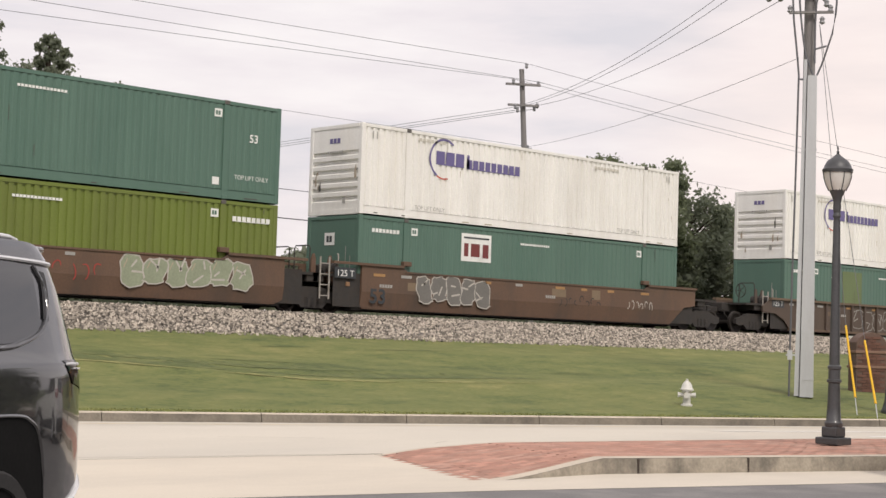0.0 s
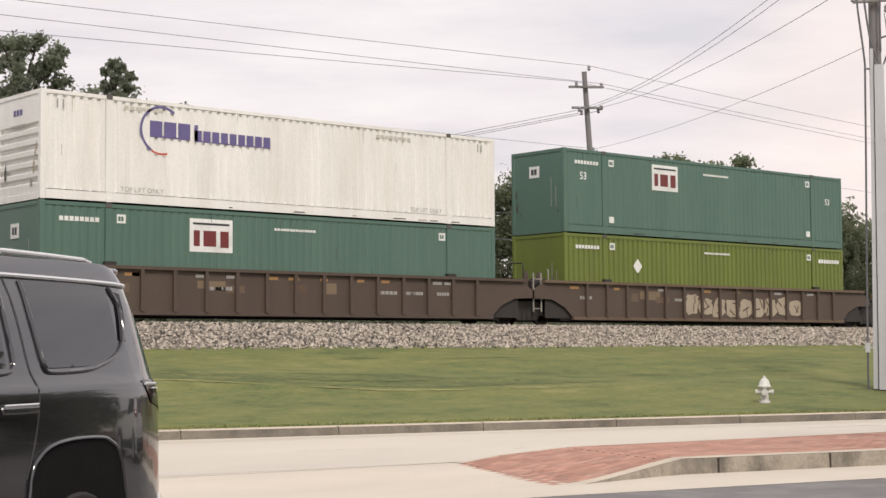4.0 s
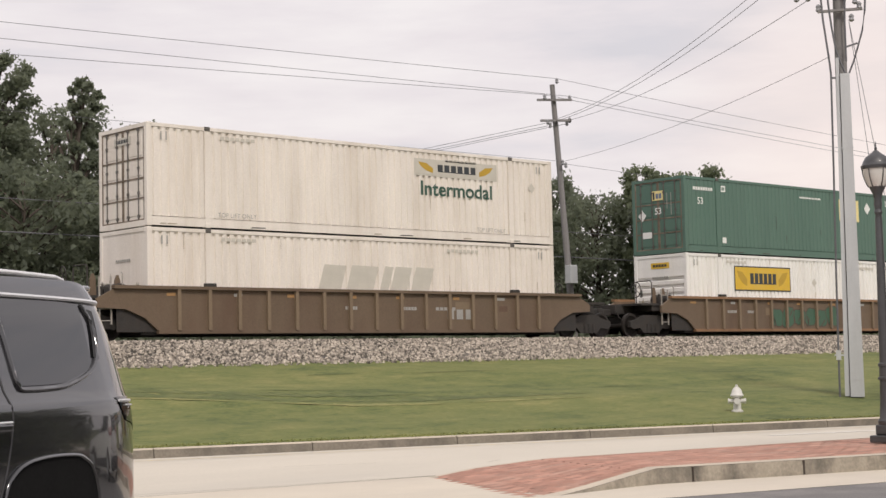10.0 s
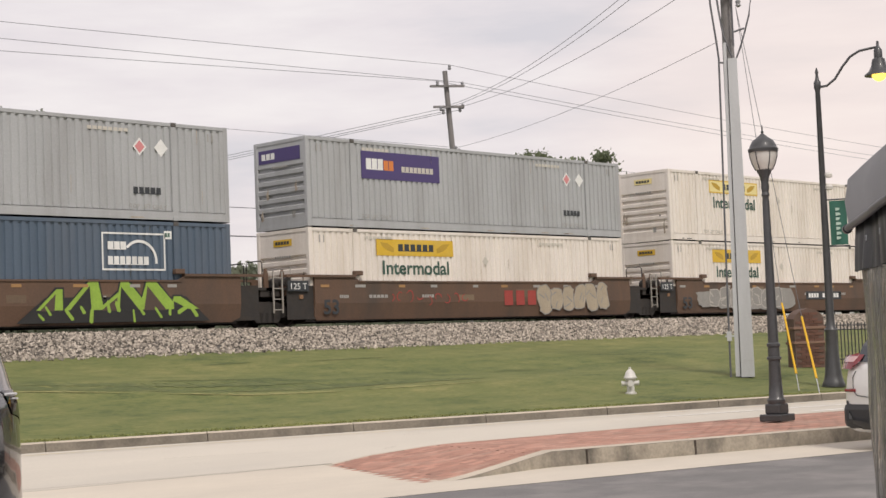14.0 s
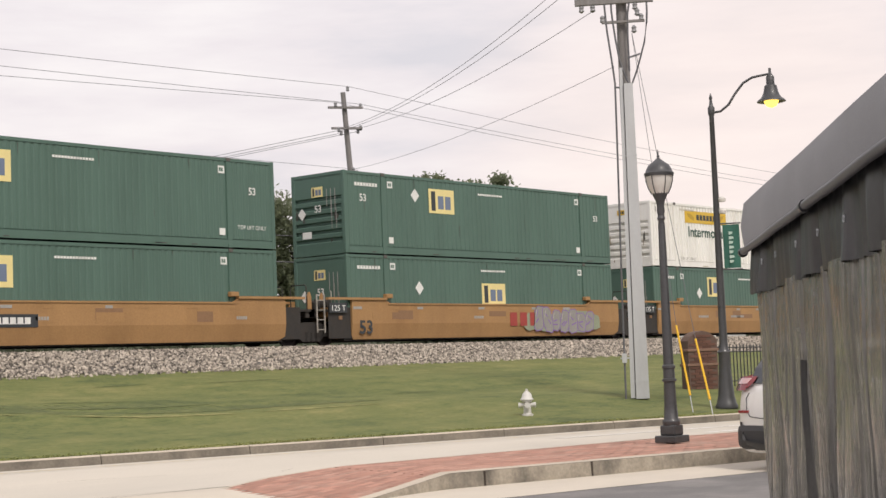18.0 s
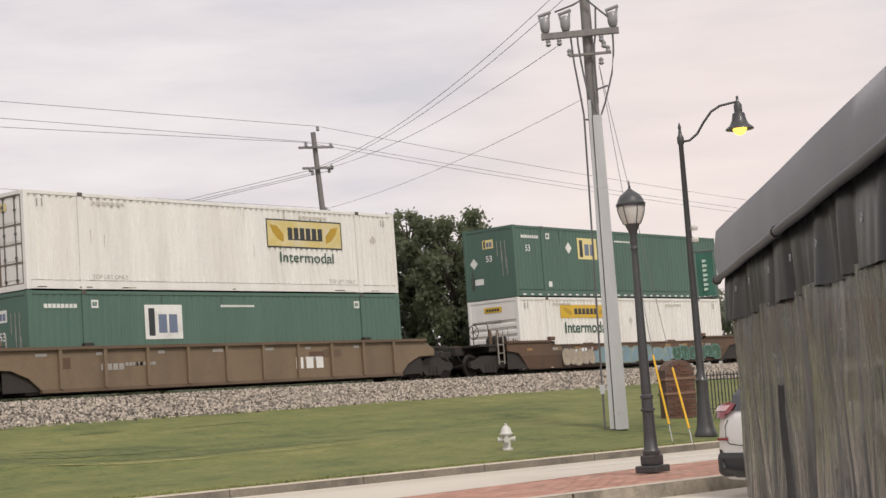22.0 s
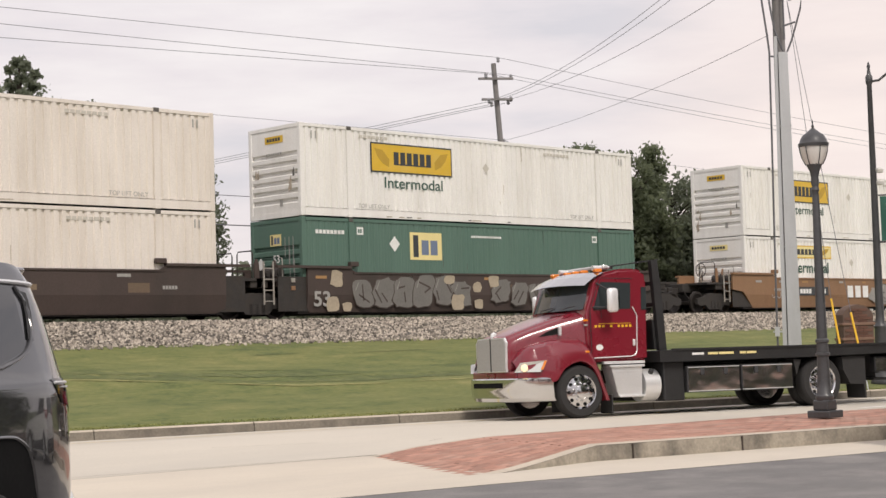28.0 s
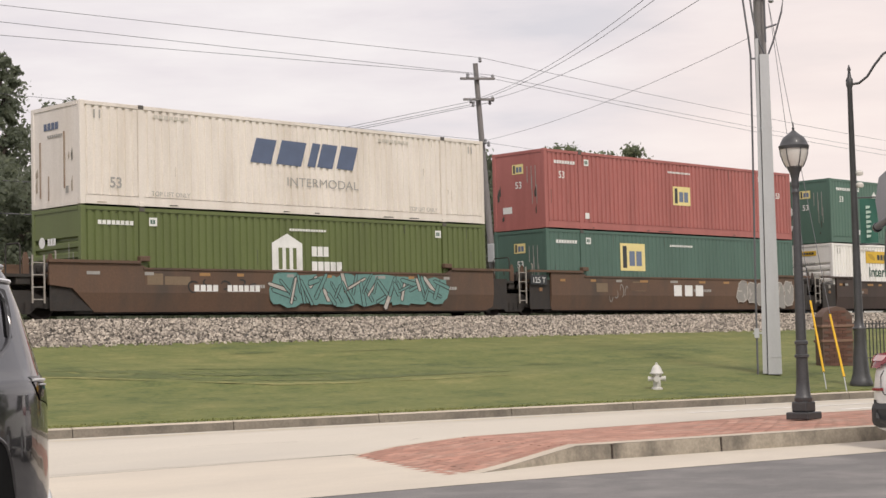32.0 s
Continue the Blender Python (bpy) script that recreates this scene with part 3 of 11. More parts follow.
def lay_bricks():
    """Courses along the strip; near lengths become bricks of their own, far ones one joined part."""
    far = bmesh.new()
    made = 0
    rr = random.Random(11)
    n_rows = 24
    for r in range(n_rows):
        v = (r + 0.5) / n_rows
        u = 0.12 + (0.14 if r % 2 else 0.0)
        while u < 20:
            p, q = strip_point(u, v), strip_point(u + 0.02, v)
            turn = Matrix.Translation(p + Vector((0, 0, rr.uniform(0.0, 0.002)))) @ (q - p).to_track_quat("X", "Z").to_matrix().to_4x4()
            if 1.2 < u < 4.9 and r % 2 == 0 and made < 300:
                place("brick", brick_mesh, M_BRICK, pavement, m=turn)
                made += 1
            else:
                vs = [far.verts.new(turn @ Vector(c)) for c in ((-0.135, -0.065, 0.003), (0.135, -0.065, 0.003), (0.135, 0.065, 0.003), (-0.135, 0.065, 0.003))]
                far.faces.new(vs)
            u += 0.285
    ob = part("brick_field", far, M_BRICK_FAR, pavement)
    ob["kind"] = "stuff"


M_BRICK_FAR = mat("red_paving_brick_field", (0.395, 0.205, 0.150), 0.85, var=0.12, scale=2.5, fine=40, bump=0.003, dirt=(0.46, 0.34, 0.27), dirt_amount=0.6)
nt = M_BRICK_FAR.node_tree
geo2, cr2, hs2 = nt.nodes.new("ShaderNodeNewGeometry"), nt.nodes.new("ShaderNodeMapRange"), nt.nodes.new("ShaderNodeVectorMath")
cr2.inputs["To Min"].default_value, cr2.inputs["To Max"].default_value = 0.78, 1.22
hs2.operation = "SCALE"
base2 = nt.nodes["Principled BSDF"].inputs["Base Color"]
src2 = base2.links[0].from_socket
nt.links.new(geo2.outputs["Random Per Island"], cr2.inputs["Value"])
nt.links.new(src2, hs2.inputs[0])
nt.links.new(cr2.outputs["Result"], hs2.inputs["Scale"])
nt.links.new(hs2.outputs["Vector"], base2)

# track bed, ties, rails
bx = [-60 + 2.0 * i for i in range(121)]
prof = [(34.2, 1.60), (34.6, 1.70), (35.4, 2.02), (36.25, 2.27), (37.2, 2.28), (40.6, 2.28), (41.6, 2.2), (43.6, 1.6)]
bed = grid_mesh("track_bed", [[(x, y + 0.12 * noise.noise((x * 0.7, y, 0)), z + 0.04 * noise.noise((x * 0.9, y * 2, 3))) for x in bx] for y, z in prof])
M_BED = mat("crushed_stone_bed", (0.11, 0.10, 0.09), 0.95, var=0.35, scale=4, fine=12, bump=0.05)
track_bed = tagged(place("track_bed", bed, M_BED), "grey crushed stone bed of the railway", "track bed", kind="structure")


def stones(count, seed):
    """Loose crushed stone on the near shoulder of the bed, each an uneven eight-sided lump."""
    rr = np.random.RandomState(seed)
    base_v = np.array([(1, 0, 0), (-1, 0, 0), (0, 1, 0), (0, -1, 0), (0, 0, 1), (0, 0, -1)], float)
    base_f = np.array([(0, 2, 4), (2, 1, 4), (1, 3, 4), (3, 0, 4), (2, 0, 5), (1, 2, 5), (3, 1, 5), (0, 3, 5)])
    x = 8 + rr.rand(count) ** 0.9 * 72
    y = 34.35 + rr.rand(count) * 2.9
    z = np.interp(y, [p[0] for p in prof], [p[1] for p in prof])
    stray = rr.rand(count) < 0.03
    y = np.where(stray, 33.9 + rr.rand(count) * 0.6, y)
    z = np.where(stray, 1.60, z)
    size = (0.030 + 0.042 * rr.rand(count) ** 2)[:, None, None]
    v = base_v[None] * size * (0.65 + 0.7 * rr.rand(count, 6, 1))
    a = rr.rand(count) * math.tau
    b = rr.rand(count) * 1.2
    ca, sa, cb, sb = np.cos(a)[:, None], np.sin(a)[:, None], np.cos(b)[:, None], np.sin(b)[:, None]
    vx, vy, vz = v[..., 0] * ca - v[..., 1] * sa, v[..., 0] * sa + v[..., 1] * ca, v[..., 2]
    vy, vz = vy * cb - vz * sb, vy * sb + vz * cb
    pts = np.stack([vx + x[:, None], vy + y[:, None], vz + z[:, None] + 0.025], -1).reshape(-1, 3)
    faces = (base_f[None] + 6 * np.arange(count)[:, None, None]).reshape(-1, 3)
    me = bpy.data.meshes.new("ballast")
    me.from_pydata(pts.tolist(), [], faces.tolist())
    return me


tagged(place("ballast", stones(62000, 4), M_STONE), "loose grey and buff crushed stone beside the rails", "ballast", kind="stuff")
tie = bmesh.new()
box(tie, -0.11, 0.11, 37.5, 40.2, 2.12, 2.315, bevel=0.01)
tie_mesh = mesh_of("tie", tie)
for i in range(150):
    place("tie", tie_mesh, M_TIE, track_bed, m=Matrix.Translation((-8 + 0.55 * i, 0, 0)))
for yr in (TRACK_Y + 0.58, TRACK_Y + 2.01):
    bm = bmesh.new()
    slab(bm, [(-0.07, 0), (0.07, 0), (0.07, 0.015), (0.012, 0.03), (0.012, 0.12), (0.036, 0.13), (0.036, 0.17), (-0.036, 0.17), (-0.036, 0.13), (-0.012, 0.12), (-0.012, 0.03), (-0.07, 0.015)], -90, 160)
    tagged(part("rail", bm, M_RAIL, m=Matrix.Translation((0, yr, RAIL_Z - 0.17)) @ Matrix.Rotation(radians(-90), 4, "Z")), "brown steel rail on timber ties", "rail", "rails of the track", kind="structure")


def blades(count, seed):
    """Short grass, one narrow blade a triangle, on the lawn the camera sees."""
    rr = np.random.RandomState(seed)
    x = 9 + rr.rand(count) * 42
    k = np.array([kerb_y(a) for a in x])
    s = 0.025 * rr.rand(count) ** 1.5
    y = (k + 0.17) * (1 - s) + 34.5 * s
    z = np.array([bank(a, b) for a, b in zip(x, y)])
    h = 0.008 + 0.026 * rr.rand(count) ** 2
    a = rr.rand(count) * math.tau
    w = 0.012 + 0.012 * rr.rand(count)
    dx, dy = np.cos(a) * w, np.sin(a) * w
    tx, ty = (rr.rand(count) - 0.5) * 0.05, (rr.rand(count) - 0.5) * 0.05
    pts = np.stack([np.stack([x - dx, y - dy, z - 0.005], -1), np.stack([x + dx, y + dy, z - 0.005], -1), np.stack([x + tx, y + ty, z + h], -1)], 1).reshape(-1, 3)
    me = bpy.data.meshes.new("grass")
    me.from_pydata(pts.tolist(), [], np.arange(3 * count).reshape(-1, 3).tolist())
    return me


tagged(place("grass", blades(16000, 9), mat("grass_blades", (0.20, 0.22, 0.072), 0.9, var=0.34, scale=0.9, fine=9, dirt=(0.29, 0.27, 0.095), dirt_amount=0.9, streak=(0.22, 1.6, 1.6))), "green grass blades along the kerb", "grass", kind="stuff")

# ---- the train ----
LONG, HIGH, WIDE = 16.154, 2.896, 2.591
RIB = 0.252


def rib_depth(x, deep):
    """Depth of the pressed ribs of a box's side at x: flat crest, slope, flat trough."""
    if 1.90 < x < 2.10 or 14.05 < x < 14.25:
        return 0.012
    s = (x / RIB) % 1.0
    if s < 0.46:
        return 0.018
    if s < 0.56:
        return 0.018 + deep * (s - 0.46) / 0.10
    if s < 0.86:
        return 0.018 + deep
    return 0.018 + deep - deep * min(1.0, (s - 0.86) / 0.10)


def side_mesh(deep=0.046):
    xs = sorted({0.15, 1.90, 1.901, 2.099, 2.10, 14.05, 14.051, 14.249, 14.25, LONG - 0.15} | {round(k * RIB + o * RIB, 4) for k in range(65) for o in (0.001, 0.46, 0.56, 0.86, 0.96) if 0.15 < k * RIB + o * RIB < LONG - 0.15})
    rows = [[(x, rib_depth(x, deep), z) for x in xs] for z in (0.285, HIGH - 0.12)]
    me = grid_mesh("side_panel", rows)
    shade(me, 20)
    return me


def frame_mesh():
    bm = bmesh.new()
    for y0, y1 in ((0, 0.07), (WIDE - 0.07, WIDE)):
        s = 1 if y0 == 0 else -1
        box(bm, 0.16, LONG - 0.16, y0, y1, 0.02, 0.262)
        box(bm, 0.16, LONG - 0.16, y0 + (0.10 if s > 0 else -0.06), y1 + (0.06 if s > 0 else -0.10), 0.24, 0.32)
        box(bm, 0.16, LONG - 0.16, y0 + 0.004, y1, HIGH - 0.115, HIGH - 0.02)
        box(bm, 0.16, LONG - 0.16, y0 + 0.045 * s * (s > 0), y1 + 0.045 * s * (s < 0), HIGH - 0.16, HIGH - 0.10)
    for x0, x1 in ((0, 0.16), (LONG - 0.16, LONG)):
        for y0, y1 in ((0, 0.16), (WIDE - 0.16, WIDE)):
            box(bm, x0, x1, y0, y1, 0, HIGH, bevel=0.02)
        box(bm, x0, x1, 0.16, WIDE - 0.16, 0.0, 0.16)
        box(bm, x0, x1, 0.16, WIDE - 0.16, HIGH - 0.12, HIGH - 0.01)
    return mesh_of("frame", bm)


def plain(x0, x1, y0, y1, z0, z1, bevel=0.0):
    bm = bmesh.new()
    box(bm, x0, x1, y0, y1, z0, z1, bevel=bevel)
    return mesh_of("plate", bm)


def ribbed_end():
    """The closed end: wide level ribs pressed into the sheet."""
    zs, xs = [0.16], [0.05]
    z = 0.42
    xs[0] = 0.02
    while z < 2.1:
        zs += [z, z + 0.05, z + 0.13, z + 0.17]
        xs += [0.012, 0.095, 0.095, 0.014]
        z += 0.29
    zs.append(HIGH - 0.12)
    xs.append(0.02)
    me = grid_mesh("end_wall", [[(x, 0.16 if k == 0 else WIDE - 0.16, z) for z, x in zip(zs, xs)] for k in (1, 0)])
    shade(me, 20)
    return me


def door_mesh():
    bm = bmesh.new()
    box(bm, 0.03, 0.075, 0.17, WIDE / 2 - 0.008, 0.17, HIGH - 0.13)
    for z0, z1 in ((0.3, 0.72), (0.86, 1.28), (1.42, 1.84), (1.98, 2.6)):
        box(bm, 0.018, 0.04, 0.30, WIDE / 2 - 0.13, z0, z1, bevel=0.01)
    return mesh_of("door", bm)


M_GASKET = mat("stained_door_rubber", (0.16, 0.125, 0.095), 0.9, var=0.3, scale=4, dirt=(0.34, 0.28, 0.22), dirt_amount=0.7)


def gasket_mesh():
    """Rubber round the door leaf and the stained joints between its panels."""
    bm = bmesh.new()
    y0, y1, z0, z1 = 0.155, WIDE / 2 - 0.004, 0.155, HIGH - 0.115
    for a in ((y0, y0 + 0.05, z0, z1), (y1 - 0.045, y1, z0, z1)):
        box(bm, 0.012, 0.045, *a)
    for z in (z0, 0.76, 1.32, 1.88, z1 - 0.05):
        box(bm, 0.014, 0.044, y0 + 0.02, y1 - 0.02, z, z + 0.045)
    return mesh_of("gasket", bm)


def rod_mesh():
    bm = bmesh.new()
    rod(bm, (0.005, 0, 0.2), (0.005, 0, HIGH - 0.15), 0.02, seg=6)
    for z in (0.25, 0.9, 1.6, 2.3, 2.68):
        box(bm, -0.015, 0.03, -0.045, 0.045, z, z + 0.07)
    return mesh_of("lock_rod", bm)


BOX = dict(side=side_mesh(), side_shallow=side_mesh(0.020), frame=frame_mesh(), roof=plain(0.1, LONG - 0.1, 0.02, WIDE - 0.02, HIGH - 0.04, HIGH - 0.012), floor=plain(0.1, LONG - 0.1, 0.03, WIDE - 0.03, 0.05, 0.14),
           post=plain(1.91, 2.09, -0.004, 0.05, 0.01, HIGH), casting=plain(-0.09, 0.09, -0.012, 0.17, 0, 0.12, 0.012), ribs=ribbed_end(), door=door_mesh(), rod=rod_mesh(), gasket=gasket_mesh(), plain=plain(0.02, 0.06, 0.16, WIDE - 0.16, 0.16, HIGH - 0.12))
QUADS = {}


def quad_mesh(outline):
    """A thin flat painted shape from an outline of (x, z) pairs."""
    key = tuple(outline)
    if key not in QUADS:
        bm = bmesh.new()
        slab(bm, outline, -0.0015, 0.0015)
        QUADS[key] = mesh_of("painted_shape", bm)
    return QUADS[key]


def rect(x0, x1, z0, z1):
    return ((x0, z0), (x1, z0), (x1, z1), (x0, z1))


class Painter:
    """Puts painted shapes on one side of a thing, each layer a hair in front of the last."""

    def __init__(self, owner, y=0.012, end=False):
        self.owner, self.y, self.end, self.top = owner, y, end, 1.56

    def put_at(self, layer, dx=0.0, dz=0.0):
        m = Matrix.Translation((dx, self.y - 0.004 * layer, dz))
        if self.end:
            m = Matrix.Translation((self.y - 0.004 * layer, WIDE, 0)) @ Matrix.Rotation(radians(-90), 4, "Z") @ Matrix.Translation((dx, 0, dz))
        return m

    def shape(self, name, outline, material, layer=0, label=""):
        x, z = outline[0]
        local = [(round(a - x, 4), round(b - z, 4)) for a, b in outline]
        return place(name, quad_mesh(local), material, self.owner, label, self.put_at(layer, x, z))

    def bars(self, name, x0, x1, z0, z1, material, n=1, layer=0, gap=0.22, label=""):
        """Writing that cannot be read, or that is a name: a row of plain bars."""
        w, h = (x1 - x0) / n, z1 - z0
        foot = 0.10 * h
        outline = [(0, 0), (n * w - gap * w, 0)]
        for i in reversed(range(n)):
            outline += [((i + 1) * w - gap * w, h), (i * w, h)]
            if i:
                outline += [(i * w, foot), (i * w - gap * w, foot)]
        return place(name, quad_mesh(tuple((round(a, 4), round(b, 4)) for a, b in outline)), material, self.owner, label, self.put_at(layer, x0, z0))

    def text(self, name, text, x, z, height, material, width=0.0, layer=0, bold=0.0, label=""):
        me = lettering(text, height, bold)
        span = max(v.co.x for v in me.vertices)
        m = self.put_at(layer, x, z)
        if width:
            m = m @ Matrix.Diagonal((width / span, 1, 1, 1))
        ob = place(name, me, material, self.owner, label, m)
        if height < 0.25:
            ob["kind"] = "stuff"
        return ob


def hauler_panel(p, x, z0, z1, word_z, word_h, word_x, word_w, panel, border=M_INK_YELLOW, ink=M_INK_DARK):
    """A yellow name panel with a scroll at each end and the word under it."""
    p.shape("logo_panel", rect(x, x + 3.66, z0, z1), ink if border is None else border, 0, "name panel of the carrier, yellow with a dark name bar")
    p.shape("logo_field", rect(x + 0.05, x + 3.61, z0 + 0.05, z1 - 0.05), panel, 1)
    h = z1 - z0
    p.bars("name_bar", x + 1.0, x + 2.75, z0 + 0.28 * h, z0 + 0.72 * h, ink, 6, 2, 0.25, "dark name drawn as plain bars")
    for sx in (x + 0.18, x + 2.86):
        k = 1 if sx < x + 1 else -1
        c = sx + 0.3
        p.shape("scroll", tuple((c + k * a * 0.32, z0 + h * (0.5 + b * 0.34)) for a, b in ((-1, 0.9), (0.1, 0.75), (1, -0.1), (0.95, -0.9), (0.1, -0.55), (-0.6, 0.1))), M_SCROLL, 2)
    if word_h:
        p.text("word_marking", "Intermodal", word_x, word_z, word_h, M_INK_GREEN if ink is M_INK_DARK else M_INK_GREY, word_w, 0, 0.013 if word_h > 0.4 else 0.006, "dark green word Intermodal")


M_SCROLL = mat("ochre_scroll_paint", (0.46, 0.29, 0.03), 0.5, var=0.12, scale=3)


def square_logo(p, x, z, w, h, field=M_INK_PALE):
    """A yellow square with a tall dark block and two blue-grey ones."""
    p.shape("logo_panel", rect(x, x + w, z, z + h), field, 0, "square yellow logo panel with dark blocks")
    a = 0.10 * w
    p.shape("logo_block", rect(x + a, x + 0.26 * w, z + 0.1 * h, z + 0.9 * h), M_INK_DARK, 1)
    for k in range(2):
        x0 = x + (0.36 + 0.28 * k) * w
        p.shape("logo_block", rect(x0, x0 + 0.22 * w, z + 0.18 * h, z + 0.72 * h), M_INK_BLUE, 1)


M_INK_BLUE = mat("blue_grey_lettering", (0.15, 0.19, 0.28), 0.5, var=0.12, scale=3)


def diamond(p, x, z, r, material=M_INK_WHITE, layer=0):
    p.shape("diamond_marking", ((x, z - r * 1.1), (x + r, z), (x, z + r * 1.1), (x - r, z)), material, layer, "white diamond placard")


def ring(p, x, z, r, w, material, a0=0.0, a1=math.tau, layer=0, name="logo_ring"):
    n = 26
    pts = [(x + r * math.cos(a0 + (a1 - a0) * k / n), z + r * math.sin(a0 + (a1 - a0) * k / n)) for k in range(n + 1)]
    pts += [(x + (r - w) * math.cos(a1 + (a0 - a1) * k / n), z + (r - w) * math.sin(a1 + (a0 - a1) * k / n)) for k in range(n + 1)]
    bm = bmesh.new()
    m = n + 1
    for k in range(n):
        slab(bm, (pts[k], pts[k + 1], pts[2 * m - 2 - k], pts[2 * m - 1 - k]), -0.0015, 0.0015)
    return part(name, bm, material, p.owner, m=p.put_at(layer))


def small_marks(p, kind, seed):
    """The stencils that every box carries: length number, weight lines, lift notes."""
    ink = M_INK_GREY if kind in ("white", "cream", "grey") else M_INK_WHITE
    rr = random.Random(seed)
    if kind in ("white", "cream", "grey"):
        p.text("lift_note", "TOP LIFT ONLY", 2.35, 0.33, 0.13, ink, 1.35)
        p.text("lift_note", "TOP LIFT ONLY", 12.55, 0.33, 0.13, ink, 1.3)
        p.bars("number_bar", 2.45, 3.7, 2.56, 2.66, M_INK_GHOST, 7)
        p.bars("number_bar", 11.2, 12.6, 2.52, 2.62, M_INK_GHOST, 8)
        for x in (0.45, 0.62, 15.4, 15.55):
            p.bars("slot_mark", x, x + 0.06, 2.42, 2.66, M_INK_GREY)
    else:
        p.text("length_number", "53", 0.78, 0.42 if seed % 2 else 1.85, 0.26, ink, 0, 0, 0.006, "white number 53")
        p.text("length_number", "53", 15.0, 0.42 if seed % 2 else 1.75, 0.24, ink, 0, 0, 0.006, "white number 53")
        if kind not in ("blue", "slate_blue"):
            p.bars("number_bar", 0.55, 1.75, 2.38, 2.50, ink, 8)
            p.bars("number_bar", 7.4, 8.9, 2.41, 2.48, ink, 14)
        for x in (2.25, 13.72):
            p.shape("height_mark", rect(x, x + 0.27, 2.38, 2.62), ink)
            p.shape("height_mark", rect(x, x + 0.24, 0.40, 0.62), ink)
            p.bars("mark_line", x + 0.04, x + 0.22, 2.44, 2.56, PAINT["green"], 2, 1)
        if seed % 3 == 0:
            p.text("lift_note", "TOP LIFT ONLY", 0.5, 0.72, 0.13, ink, 1.25)
            p.text("lift_note", "TOP LIFT ONLY", 14.5, 0.62, 0.13, ink, 1.25)


M_SCUFF = {"pale": mat("brown_scuff", (0.36, 0.30, 0.23), 0.8, var=0.3, scale=5, dirt=(0.62, 0.57, 0.50), dirt_amount=0.8), "deep": mat("dark_scuff", (0.075, 0.070, 0.062), 0.8, var=0.3, scale=5, dirt=(0.12, 0.13, 0.11), dirt_amount=0.8)}


def wear_marks(p, paint, seed):
    """Drips under the roof rail, scrapes along the bottom rail, rubbed corners."""
    rr = random.Random(seed * 7 + 1)
    ink = M_SCUFF["pale" if paint in ("white", "cream", "grey") else "deep"]
    for k in range(6):
        x, h, w = rr.uniform(0.3, LONG - 0.4), rr.uniform(0.12, 0.55), rr.uniform(0.012, 0.03)
        z = HIGH - 0.17 if rr.random() < 0.6 else rr.uniform(0.8, 2.0)
        p.shape("drip_stain", ((x, z), (x + w, z), (x + 0.7 * w, z - h), (x + 0.2 * w, z - h * 0.9)), ink)
    for k in range(7):
        x, w = rr.uniform(0.3, LONG - 1.2), rr.uniform(0.10, 0.6)
        p.shape("scrape", ((x, 0.05), (x + w, 0.06), (x + w * 0.9, 0.09), (x + 0.1 * w, 0.085)), M_SCUFF["deep"] if paint in ("white", "cream") and rr.random() < 0.6 else ink, 4)


def end_wear(q, paint, seed):
    """Scuffed corners, rust runs and a stencil column on an end wall."""
    rr = random.Random(seed * 5 + 3)
    pale = paint in ("white", "cream", "grey")
    for k in range(5):
        x, z = rr.choice((rr.uniform(0.2, 0.6), rr.uniform(1.9, 2.3))), rr.uniform(0.25, 1.3)
        w, h = rr.uniform(0.03, 0.12), rr.uniform(0.10, 0.5)
        q.shape("scuff", ((x, z), (x + w, z + 0.04), (x + 0.8 * w, z + h), (x + 0.35 * w, z + 0.8 * h), (x - 0.02, z + 0.5 * h)), M_SCUFF["pale" if pale and k < 4 else "deep"], 0.3 * k)
    if pale:
        x = rr.uniform(1.5, 2.0)
        q.bars("stencil_bar", 0.9, 1.7, 1.98, 2.05, M_INK_GREY, 7, 2)
        q.shape("sticker", rect(x, x + 0.14, 0.35, 0.55), M_INK_GREY, 2)
    else:
        for k in range(2):
            q.bars("stencil_bar", 1.95 + 0.22 * k, 1.985 + 0.22 * k, 0.9, 1.9 - 0.3 * k, M_INK_GREY, 1, 1)


